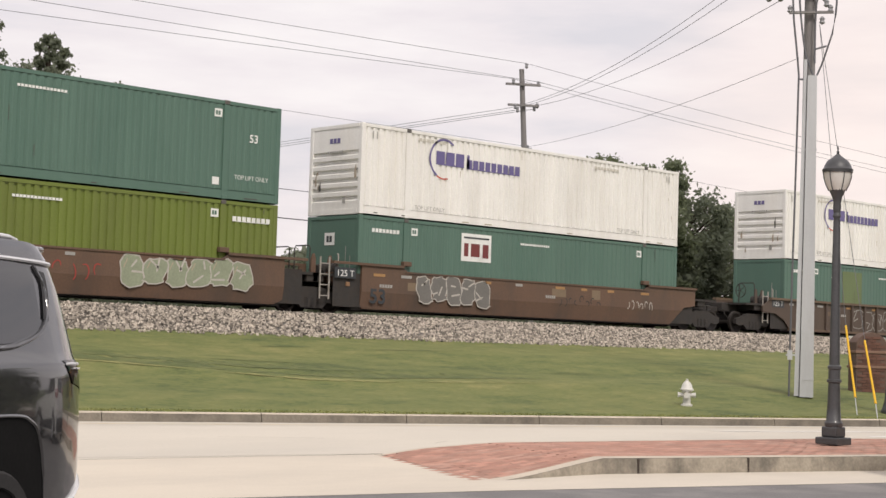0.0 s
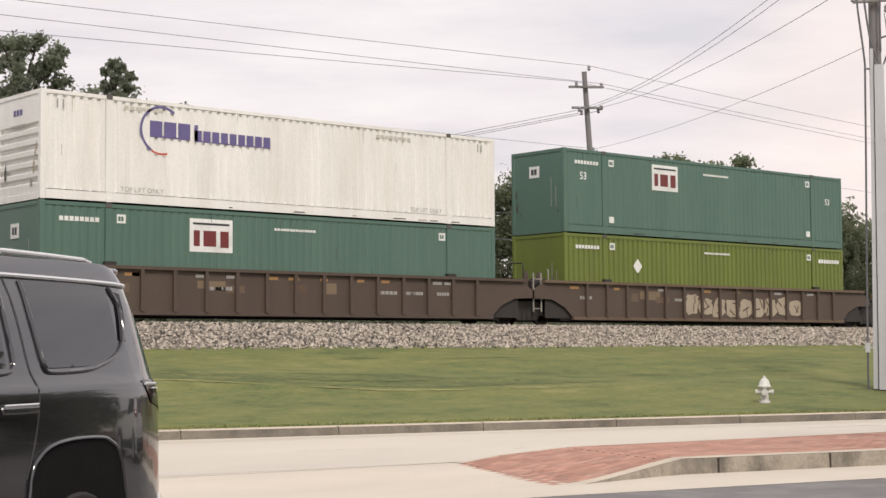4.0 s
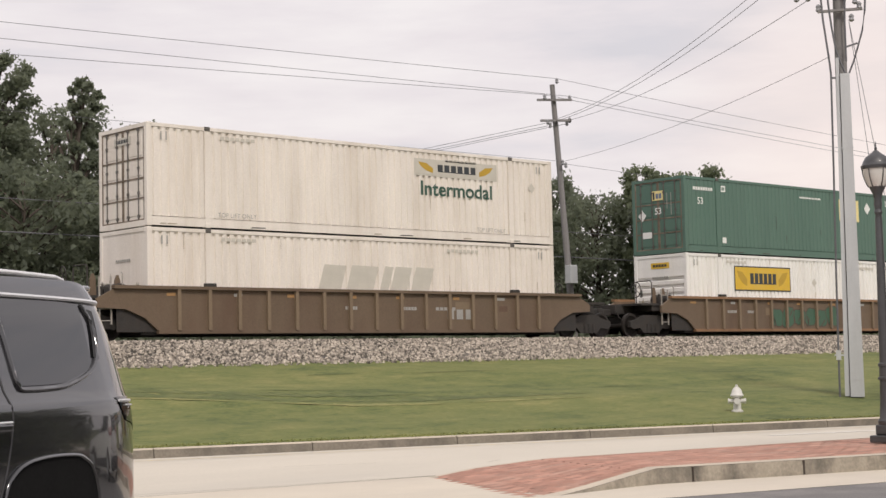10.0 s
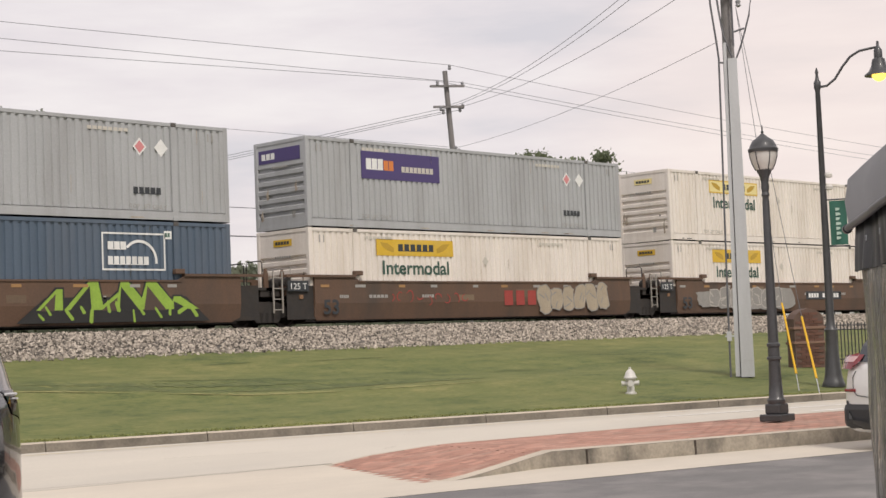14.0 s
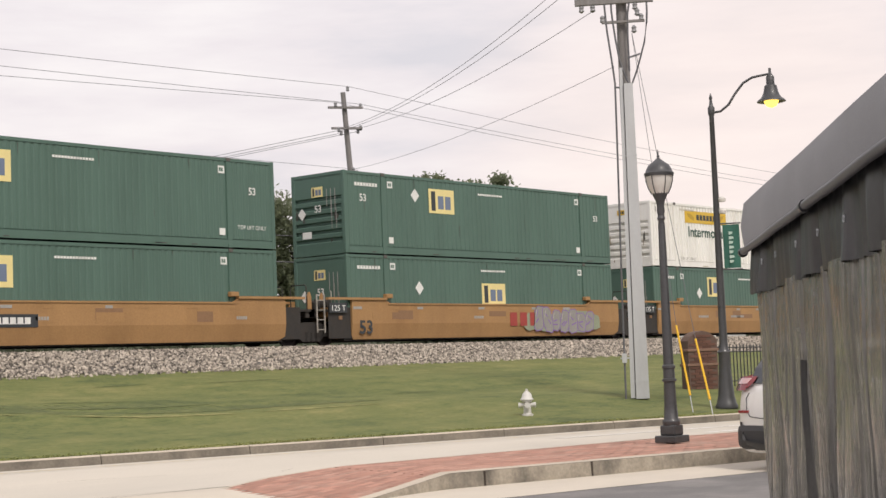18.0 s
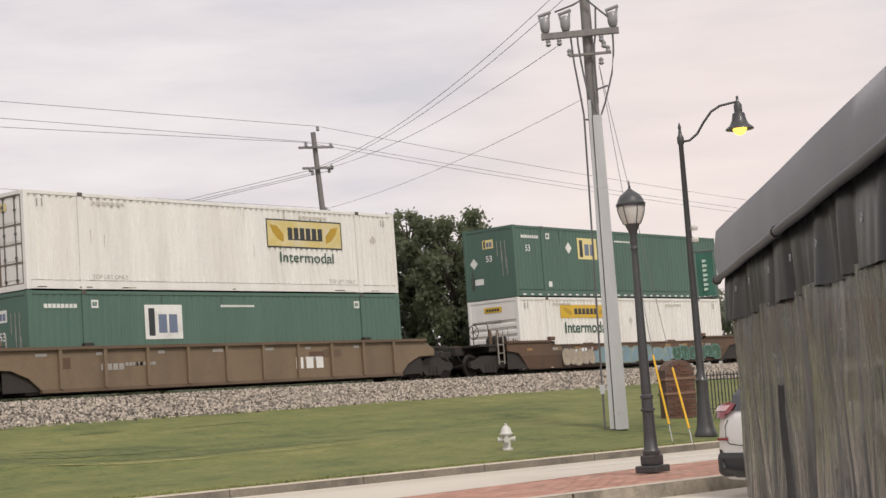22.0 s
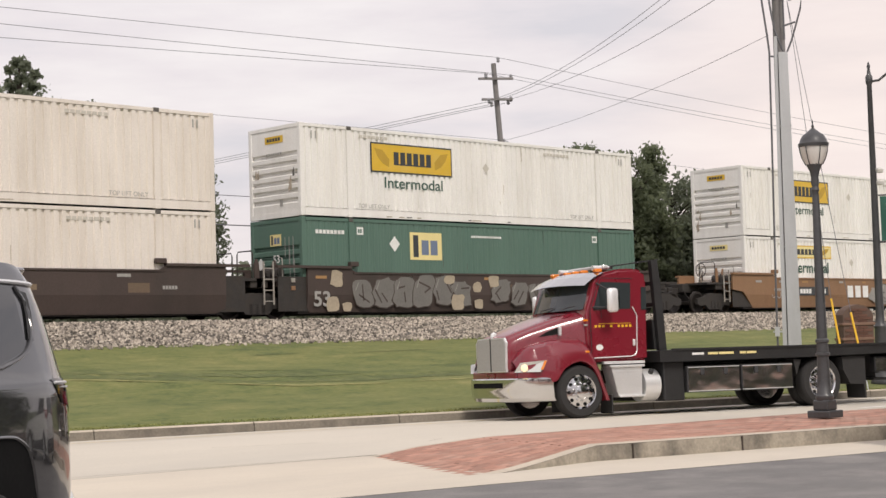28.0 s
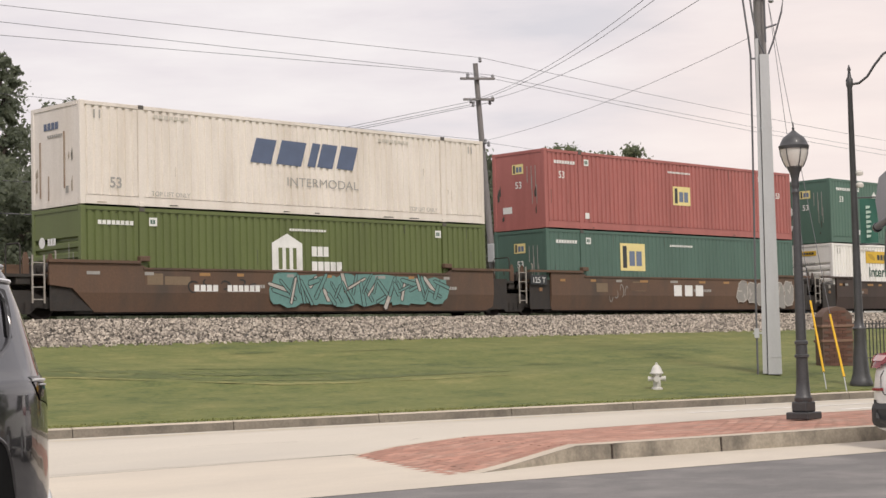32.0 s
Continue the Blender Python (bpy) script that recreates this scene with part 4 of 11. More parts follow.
def container(paint, end, marks, label, seed):
    """A 53-foot box: posts and rails, ribbed sides, roof, floor, closed end or doors, lifting castings, markings."""
    e = thing("shipping_container", Matrix(), label, "shipping container", "containers on the train")
    m = PAINT[paint]
    place("frame", BOX["frame"], m, e)
    side = BOX["side_shallow" if paint in ("green", "deep_green") else "side"]
    place("side_panel", side, m, e)
    place("side_panel", side, m, e, m=Matrix.Translation((LONG, WIDE, 0)) @ Matrix.Rotation(math.pi, 4, "Z"))
    place("roof_panel", BOX["roof"], m, e)
    place("floor_panel", BOX["floor"], M_BLACK_STEEL, e)
    for x in (0, 12.15):
        place("lift_post", BOX["post"], m, e, m=Matrix.Translation((x, 0, 0)))
        for z in (0.0, HIGH - 0.12):
            place("lifting_casting", BOX["casting"], M_CASTING if z else m, e, "dark steel casting" if z else "", Matrix.Translation((x + 2.0, -0.006, z)))
    if end == "doors":
        for k in (0, 1):
            d = place("door", BOX["door"], m, e, m=Matrix() if not k else Matrix.Translation((0, WIDE, 0)) @ Matrix.Scale(-1, 4, (0, 1, 0)))
            place("gasket", BOX["gasket"], M_GASKET, d, "dark rubber seal with rust stains")
            for y in (0.45, 1.0):
                place("lock_rod", BOX["rod"], M_CASTING, d, m=Matrix.Translation((0, y, 0)))
    else:
        place("end_wall", BOX[end], m, e)
    place("end_wall", BOX["plain"], m, e, m=Matrix.Translation((LONG, WIDE, 0)) @ Matrix.Rotation(math.pi, 4, "Z"))
    p = Painter(e, 0.014)
    small_marks(p, paint, seed)
    wear_marks(p, paint, seed)
    q = Painter(e, 0.008, end=True)
    if end != "doors":
        end_wear(q, paint, seed)
    for f in marks:
        f(p, q)
    return e


# the marks of the boxes: each is a short list of painters
def hauler(x=2.90, z0=2.03, z1=2.58, field=M_INK_YELLOW, word=True, big=False, faded=False, border=M_INK_YELLOW):
    def go(p, q):
        if big:
            hauler_panel(p, x, 1.50, 2.47, 1.02, 0.36 if word else 0, x + 0.54, 2.66, field, None)
        else:
            hauler_panel(p, x, z0, z1, 1.42, 0.46 if word else 0, x + 0.22, 3.2, field, border, M_INK_GREY if faded else M_INK_DARK)
        q.shape("logo_panel", rect(0.85, 1.75, 2.36, 2.58), M_INK_FADED if faded else field, 1)
        q.bars("name_bar", 0.95, 1.65, 2.42, 2.52, M_INK_DARK, 5, 2)
        diamond(p, x + 5.3, 1.9, 0.16, M_INK_GHOST)
    return go


def square(x=4.55, z=1.6, w=1.45, h=0.9, field=M_INK_PALE, dia=None):
    def go(p, q):
        square_logo(p, x, z, w, h, field)
        square_logo(q, 1.0, 2.05, 0.55, 0.36, M_INK_WHITE if field is M_INK_WHITE else field)
        q.text("length_number", "53", 1.12, 1.52, 0.25, M_INK_WHITE, 0, 0, 0.006, "white number 53")
        q.shape("placard", rect(0.5, 0.95, 0.62, 0.86), M_INK_WHITE)
        for k in range(3):
            q.bars("number_bar", 1.72 + 0.2 * k, 1.76 + 0.2 * k, 1.7 - 0.25 * k, 2.3, M_INK_GREY, 1)
        if dia:
            diamond(p, dia[0], dia[1], 0.23)
            diamond(q, 0.5, 1.5, 0.2)
    return go


def ring_name(p, q):
    ring(p, 3.62, 2.08, 0.68, 0.07, M_INK_VIOLET, 0.9, 4.2)
    ring(p, 3.62, 2.08, 0.68, 0.05, M_INK_RED, 4.2, 5.0)
    p.bars("name_bar", 3.25, 4.6, 1.88, 2.33, M_INK_VIOLET, 3, 1, 0.14, "violet name drawn as plain bars")
    p.bars("name_bar", 4.68, 7.3, 1.86, 2.18, M_INK_VIOLET, 9, 1, 0.2)
    p.shape("name_ascender", rect(4.68, 4.79, 1.88, 2.33), M_INK_VIOLET, 1)
    q.bars("name_bar", 1.0, 1.55, 2.30, 2.46, M_INK_VIOLET, 3)


M_INK_MAROON = mat("maroon_lettering", (0.16, 0.030, 0.030), 0.5, var=0.12, scale=3)


def sign_mx(p, q):
    p.shape("logo_panel", rect(4.53, 5.95, 1.70, 2.63), M_INK_WHITE, 0, "white square logo panel with dark blocks")
    p.shape("logo_block", rect(4.64, 5.84, 2.46, 2.52), M_INK_DARK, 1)
    p.shape("logo_block", rect(4.66, 4.86, 1.86, 2.30), M_INK_MAROON, 1)
    p.shape("logo_block", rect(4.98, 5.40, 1.86, 2.30), M_INK_MAROON, 1)
    p.shape("logo_block", rect(5.54, 5.82, 1.84, 2.30), M_INK_MAROON, 1)
    q.shape("logo_panel", rect(0.9, 1.4, 1.95, 2.35), M_INK_WHITE, 1)
    q.bars("name_bar", 1.0, 1.3, 2.05, 2.25, M_INK_DARK, 2, 2)


def arc_logo(p, q):
    for x0, x1, z0, z1 in ((11.58, 13.75, 1.46, 1.51), (11.58, 13.75, 2.49, 2.54), (11.58, 11.63, 1.51, 2.49), (13.70, 13.75, 1.51, 2.49)):
        p.shape("logo_frame", rect(x0, x1, z0, z1), M_INK_WHITE)
    p.bars("name_bar", 11.78, 12.42, 2.05, 2.28, M_INK_WHITE, 3, 0, 0.12)
    p.bars("name_bar", 11.78, 13.2, 1.62, 1.86, M_INK_WHITE, 7, 0, 0.2)
    ring(p, 12.85, 1.72, 0.62, 0.08, M_INK_WHITE, -0.1, 2.4)
    p.text("length_number", "53", 0.38, 1.66, 0.52, M_INK_WHITE, 0.52, 0, 0.016, "large white number 53")
    q.text("length_number", "53", 1.35, 1.85, 0.50, M_INK_WHITE, 0.50, 0, 0.016, "large white number 53")
    p.bars("post_stripe", 2.18, 2.24, 0.6, 2.4, M_INK_WHITE)
    diamond(p, 8.1, 2.0, 0.2, M_INK_GHOST)


def courier(p, q):
    p.shape("logo_panel", rect(2.40, 6.08, 1.64, 2.56), M_INK_PURPLE, 0, "dark purple name panel with white and orange bars")
    p.bars("name_bar", 2.62, 3.42, 1.95, 2.32, M_INK_WHITE, 3, 1, 0.12)
    p.bars("name_bar", 3.42, 3.9, 1.95, 2.28, M_INK_ORANGE, 2, 1, 0.12)
    p.bars("name_bar", 4.25, 5.8, 1.93, 2.12, M_INK_GHOST, 8, 1, 0.22)
    q.shape("logo_panel", rect(0.25, 2.3, 2.18, 2.62), M_INK_PURPLE, 1)
    q.bars("name_bar", 0.4, 1.1, 2.3, 2.5, M_INK_WHITE, 3, 2)
    for x in (12.95, 13.7):
        diamond(p, x, 2.12, 0.24, M_INK_WHITE)
    diamond(p, 12.95, 2.12, 0.17, M_INK_PINK, 1)
    p.bars("number_bar", 12.7, 13.7, 0.75, 0.95, M_INK_DARK, 5)


M_INK_ORANGE = mat("orange_marking_paint", (0.62, 0.20, 0.05), 0.5, var=0.1, scale=3)


def slanted(x0, x1, z0, z1, ink, faint=False):
    """A carrier's name as a row of leaning blocks."""
    def go(p, q):
        h, w = z1 - z0, (x1 - x0) / 5.6
        k = 0.32 * h
        x = x0
        for span in (1.25, 1.55, 0.5, 1.0, 1.1):
            ww = span * w * 0.80

            def lean(a, b):
                return (x + a * ww + k * b, z0 + b * h)
            p.shape("name_block", (lean(0, 0.04), lean(1, 0), lean(1, 0.97), lean(0, 1)), ink)
            x += span * w
        if not faint:
            p.text("word_marking", "INTERMODAL", x0 + 1.4, z0 - 0.62, 0.28, M_INK_GREY, 2.98, 0, 0.0, "grey word INTERMODAL")
            p.text("length_number", "53", 0.95, 0.5, 0.3, M_INK_GREY, 0, 0, 0.01)
            q.bars("name_bar", 0.7, 1.5, 2.2, 2.4, M_INK_NAVY, 4)
            for a, b, c, d in ((0.45, 0.52, 0.3, 1.9), (1.72, 1.80, 0.5, 2.1), (0.9, 0.95, 0.2, 0.9)):
                q.shape("rust_streak", rect(a, b, c, d), M_RUST)
    return go


M_RUST = mat("rust_streak", (0.32, 0.22, 0.15), 0.8, var=0.25, scale=3, dirt=(0.66, 0.6, 0.5), dirt_amount=0.9, streak=(2, 2, 0.5))


def gable(p, q):
    p.shape("logo_panel", ((6.70, 1.05), (7.90, 1.05), (7.90, 2.02), (7.3, 2.32), (6.70, 2.02)), M_INK_WHITE, 0, "white house-shaped logo with green bars")
    for x0, x1 in ((6.95, 7.10), (7.24, 7.38), (7.52, 7.66)):
        p.shape("logo_block", rect(x0, x1, 1.22, 1.88), PAINT["hub_green"], 1)
    p.bars("name_bar", 8.28, 9.0, 1.64, 1.95, M_INK_WHITE, 3, 0, 0.14)
    p.bars("name_bar", 8.28, 9.55, 1.15, 1.48, M_INK_WHITE, 5, 0, 0.14)
    ring(q, 0.55, 1.95, 0.16, 0.15, M_INK_WHITE)
    q.bars("name_bar", 0.85, 1.3, 1.85, 2.05, M_INK_WHITE, 3)


def patch(p, q):
    p.shape("faded_patch", rect(4.45, 6.0, 0.8, 2.62), M_PATCH, 0, "faded lighter rectangle where a logo was")
    diamond(p, 3.78, 2.32, 0.24)
    diamond(q, 0.35, 0.75, 0.2)


M_PATCH = mat("faded_green_patch", (0.13, 0.17, 0.075), 0.6, var=0.15, scale=3, streak=STEEL_STREAK)


def olive_marks(p, q):
    diamond(p, 3.7, 1.85, 0.24)
    p.bars("number_bar", 14.5, 15.9, 2.3, 2.45, M_INK_WHITE, 8)


def white_dashes(p, q):
    for i in range(30):
        x = 0.4 + i * 0.53
        p.bars("slot_mark", x, x + 0.26, 0.05, 0.11, M_INK_WHITE, 1, 5)


# ---- well cars ----
def sill_outline(kind, left, right):
    """Side of the well in (x, z) from the rail: deep in the middle, cut up over the wheels at its ends."""
    bottom, top = 0.20, {"smooth": 1.56, "low": 1.26}.get(kind, 1.44)
    a, b = -1.05, LONG + 1.05
    if kind != "ribbed":
        lo_l = [(0.1, top + 0.05), (0.1, 0.34), (0.2, bottom)] if left == "joined" else [(a, top + 0.05), (a, 0.95), (-0.35, 0.86), (0.4, bottom)]
        lo_r = [(LONG - 0.05, bottom), (LONG + 0.25, 0.34), (LONG + 0.25, top + 0.05)] if right == "joined" else [(LONG - 0.4, bottom), (LONG + 0.35, 0.86), (b, 0.95), (b, top + 0.05)]
        return lo_l + lo_r + [(LONG - 1.75, top + 0.05), (LONG - 2.1, top - 0.13), (2.1, top - 0.13), (1.75, top + 0.05)]
    return [(0.35, bottom), (LONG - 0.35, bottom), (LONG + 0.15, 0.62), (LONG + 0.75, 0.86), (b + 0.6, 0.90), (b + 0.6, top - 0.30), (b, top), (a, top), (a - 0.6, top - 0.30), (a - 0.6, 0.90), (-0.75, 0.86), (-0.15, 0.62)]


def bogie_parts():
    out = {}
    bm = bmesh.new()
    slab(bm, [(-1.15, 0.38), (-0.95, 0.30), (-0.62, 0.34), (-0.42, 0.16), (0.42, 0.16), (0.62, 0.34), (0.95, 0.30), (1.15, 0.38), (1.15, 0.58), (0.75, 0.66), (0.4, 0.80), (-0.4, 0.80), (-0.75, 0.66), (-1.15, 0.58)], -0.07, 0.07)
    out["side_frame"] = mesh_of("side_frame", bm)
    bm = bmesh.new()
    for y in (-0.76, 0.76):
        prof = [(0.40, 0.0), (0.43, 0.012), (0.455, 0.035), (0.44, 0.12), (0.36, 0.125), (0.30, 0.07), (0.12, 0.06), (0.10, 0.16)]
        piece = bmesh.new()
        turned(piece, prof, 22)
        me = mesh_of("tmp", piece)
        me.transform(Matrix.Translation((0, y, 0)) @ Matrix.Rotation(radians(90 if y < 0 else -90), 4, "X"))
        bm.from_mesh(me)
        bpy.data.meshes.remove(me)
    rod(bm, (0, -0.9, 0), (0, 0.9, 0), 0.08, seg=10)
    out["wheelset"] = mesh_of("wheelset", bm, 40)
    bm = bmesh.new()
    for dx in (-0.22, 0, 0.22):
        for k in range(5):
            rod(bm, (dx, 0, 0.20 + 0.06 * k), (dx, 0, 0.235 + 0.06 * k), 0.10, seg=10)
    out["spring_nest"] = mesh_of("spring_nest", bm)
    bm = bmesh.new()
    box(bm, -0.28, 0.28, -1.0, 1.0, 0.5, 0.82, bevel=0.03)
    box(bm, -0.4, 0.4, -0.35, 0.35, 0.8, 0.95, bevel=0.03)
    out["bolster"] = mesh_of("bolster", bm)
    return out


BOGIE = bogie_parts()
WELL = {}


def well_mesh(kind, left, right):
    """Shared meshes of one style of car."""
    if (kind, left, right) in WELL:
        return WELL[kind, left, right]
    d = {}
    bm = bmesh.new()
    slab(bm, sill_outline(kind, left, right), -0.10, -0.02)
    if kind != "ribbed":
        # the lower third leans in under a level crease
        bmesh.ops.bisect_plane(bm, geom=bm.verts[:] + bm.edges[:] + bm.faces[:], plane_co=(0, 0, 0.74), plane_no=(0, 0, 1))
        for v in bm.verts:
            if v.co.z < 0.73:
                v.co.y += 0.09 * (0.74 - v.co.z) / 0.54
    d["side_sill"] = mesh_of("side_sill", bm)
    bm = bmesh.new()
    top = {"smooth": 1.61, "low": 1.31}.get(kind, 1.44)
    if kind != "ribbed":
        for x0, x1 in ((-1.1, 1.85), (LONG - 1.85, LONG + 1.1)):
            box(bm, x0, x1, -0.16, -0.01, top - 0.05, top + 0.03)
        box(bm, 1.95, LONG - 1.95, -0.13, -0.01, top - 0.21, top - 0.155)
    else:
        box(bm, -1.15, LONG + 1.15, -0.20, -0.015, top - 0.02, top + 0.07)
        box(bm, 0.25, LONG - 0.25, -0.16, -0.02, 0.19, 0.29)
    d["top_chord"] = mesh_of("top_chord", bm)
    bm = bmesh.new()
    box(bm, -0.055, 0.055, -0.20, -0.095, 0.28, 1.42, bevel=0.008)
    d["rib"] = mesh_of("rib", bm)
    bm = bmesh.new()
    for x0, x1 in ((-1.0, 2.3), (LONG - 2.3, LONG + 1.0)):
        box(bm, x0, x1, -0.017, -0.006, 0.24, 1.30)
    d["end_shield"] = mesh_of("end_shield", bm)
    bm = bmesh.new()
    box(bm, -0.17, 0.17, -0.15, 0.02, top + 0.02, top + 0.17, bevel=0.02)
    d["guide_block"] = mesh_of("guide_block", bm)
    bm = bmesh.new()
    box(bm, -0.2, LONG + 0.2, 0.05, WIDE - 0.05, 0.16, 0.24)
    d["floor"] = mesh_of("floor", bm)
    bm = bmesh.new()
    slab(bm, [(-0.35, 0.24), (-0.2, 0.24), (-0.2, 1.3), (-0.95, 1.3), (-0.95, 1.0), (-0.5, 0.9)], 0.0, WIDE)
    d["bulkhead"] = mesh_of("bulkhead", bm)
    WELL[kind, left, right] = d
    return d


def end_mesh(reach):
    bm = bmesh.new()
    box(bm, -reach, -0.9, 0.95, WIDE - 0.95, 0.86, 1.22, bevel=0.03)
    box(bm, -min(reach, 2.6), -0.9, 0.05, WIDE - 0.05, 1.16, 1.24)
    box(bm, -1.95, -1.5, 0.1, WIDE - 0.1, 0.95, 1.2, bevel=0.03)
    return mesh_of("end_platform", bm)


def ladder_mesh():
    bm = bmesh.new()
    for x in (-0.18, 0.18):
        box(bm, x - 0.02, x + 0.02, -0.02, 0.02, 0.45, 1.75)
    for k in range(4):
        rod(bm, (-0.18, 0, 0.55 + 0.33 * k), (0.18, 0, 0.55 + 0.33 * k), 0.016, seg=6)
    return mesh_of("ladder", bm)


def rail_mesh():
    bm = bmesh.new()
    tube(bm, [(0, 0, 1.2), (0, 0, 2.0), (0, 0.06, 2.08), (0, 0.7, 2.08), (0, 0.76, 2.0), (0, 0.76, 1.2)], 0.022)
    return mesh_of("handrail", bm)


def coupler_mesh():
    bm = bmesh.new()
    box(bm, -0.55, 0.1, -0.11, 0.11, 0.82, 1.05, bevel=0.02)
    box(bm, -0.72, -0.5, -0.17, 0.19, 0.78, 1.08, bevel=0.04)
    tube(bm, [(-0.3, 0.3, 0.85), (-0.45, 0.3, 0.55), (-0.7, 0.3, 0.48)], 0.03)
    return mesh_of("coupler", bm)


END = {"short": end_mesh(1.75), "long": end_mesh(3.0)}
LADDER, HANDRAIL, COUPLER = ladder_mesh(), rail_mesh(), coupler_mesh()
BRAKE = bmesh.new()
ring_pts = [(0.28 * math.cos(k * math.tau / 14), 0, 0.28 * math.sin(k * math.tau / 14)) for k in range(15)]
tube(BRAKE, ring_pts, 0.018)
for k in range(5):
    rod(BRAKE, (0, 0, 0), (0.28 * math.cos(k * math.tau / 5), 0, 0.28 * math.sin(k * math.tau / 5)), 0.012, seg=5)
BRAKE = mesh_of("brake_wheel", BRAKE)


def bogie(parent, x, label=""):
    e = new("bogie")
    e.parent, e.matrix_basis = parent, Matrix.Translation((x, WIDE / 2, 0))
    for y in (-1.02, 1.02):
        place("side_frame", BOGIE["side_frame"], M_BLACK_STEEL, e, m=Matrix.Translation((0, y, 0)))
        place("spring_nest", BOGIE["spring_nest"], M_BLACK_STEEL, e, m=Matrix.Translation((0, y, 0)))["kind"] = "stuff"
    for dx in (-0.88, 0.88):
        place("wheelset", BOGIE["wheelset"], M_WHEEL, e, m=Matrix.Translation((dx, 0, 0.44)))
    place("bolster", BOGIE["bolster"], M_BLACK_STEEL, e)


M_LADDER = mat("worn_white_ladder_paint", (0.34, 0.32, 0.29), 0.6, var=0.25, scale=6, dirt=(0.22, 0.17, 0.12), dirt_amount=0.6)


def fitting_meshes():
    out = {}
    bm = bmesh.new()
    rod(bm, (0, 0.15, 0), (0, 0.95, 0), 0.17, seg=14)
    rod(bm, (0, 0.11, 0), (0, 0.15, 0), 0.12, seg=14)
    for y in (0.3, 0.8):
        rod(bm, (0, y - 0.02, 0), (0, y + 0.02, 0), 0.182, seg=14)
    out["air_reservoir"] = mesh_of("air_reservoir", bm)
    bm = bmesh.new()
    box(bm, -0.14, 0.14, 0, 0.2, 0, 0.26, bevel=0.02)
    box(bm, -0.05, 0.05, -0.07, 0.02, 0.06, 0.18, bevel=0.01)
    rod(bm, (0, 0.1, 0.24), (0, 0.1, 0.36), 0.03, seg=8)
    out["brake_valve"] = mesh_of("brake_valve", bm)
    bm = bmesh.new()
    tube(bm, [(0, 0.05, 0), (0, 0, 0.03), (0, 0, 0.6), (0, 0.05, 0.63)], 0.02)
    out["grab_iron"] = mesh_of("grab_iron", bm)
    bm = bmesh.new()
    box(bm, -0.075, 0.075, -0.05, 0.02, 0, 0.13, bevel=0.01)
    out["step_bracket"] = mesh_of("step_bracket", bm)
    bm = bmesh.new()
    slab(bm, [(-0.09, 0), (0.09, 0), (0.09, 0.45), (0.03, 0.62), (-0.03, 0.62), (-0.09, 0.45)], 0, 0.05)
    out["corner_guide"] = mesh_of("corner_guide", bm)
    bm = bmesh.new()
    tube(bm, [(0, 0, 0.95), (-0.12, -0.02, 0.72), (-0.32, -0.02, 0.62), (-0.5, 0, 0.75), (-0.56, 0.02, 0.95)], 0.028)
    out["air_hose"] = mesh_of("air_hose", bm)
    return out


FITTING = fitting_meshes()


def end_fittings(e, flip, reach, m):
    """Brake gear, grab irons, brackets and guides on the platform between the wells."""
    def at(name, x, y, z, material, label=""):
        place(name, FITTING[name], material, e, label, flip @ Matrix.Translation((x, y, z)))
    at("air_reservoir", -0.62, 0.2, 1.42, M_BLACK_STEEL)
    at("brake_valve", -1.18, 0.3, 1.24, M_BLACK_STEEL)
    at("grab_iron", -0.78, 0.03, 1.24, M_LADDER, "grey-white grab iron")
    at("step_bracket", -0.42, 0.0, 1.12, M_LADDER)
    at("step_bracket", -0.42, 0.0, 0.88, CAR_PAINT["orange"])
    at("corner_guide", -1.5, 0.35, 1.22, m)
    at("corner_guide", -0.5, 0.75, 1.22, m)
    if reach == "coupled":
        at("air_hose", -2.4, 0.9, 0, M_BLACK_STEEL)


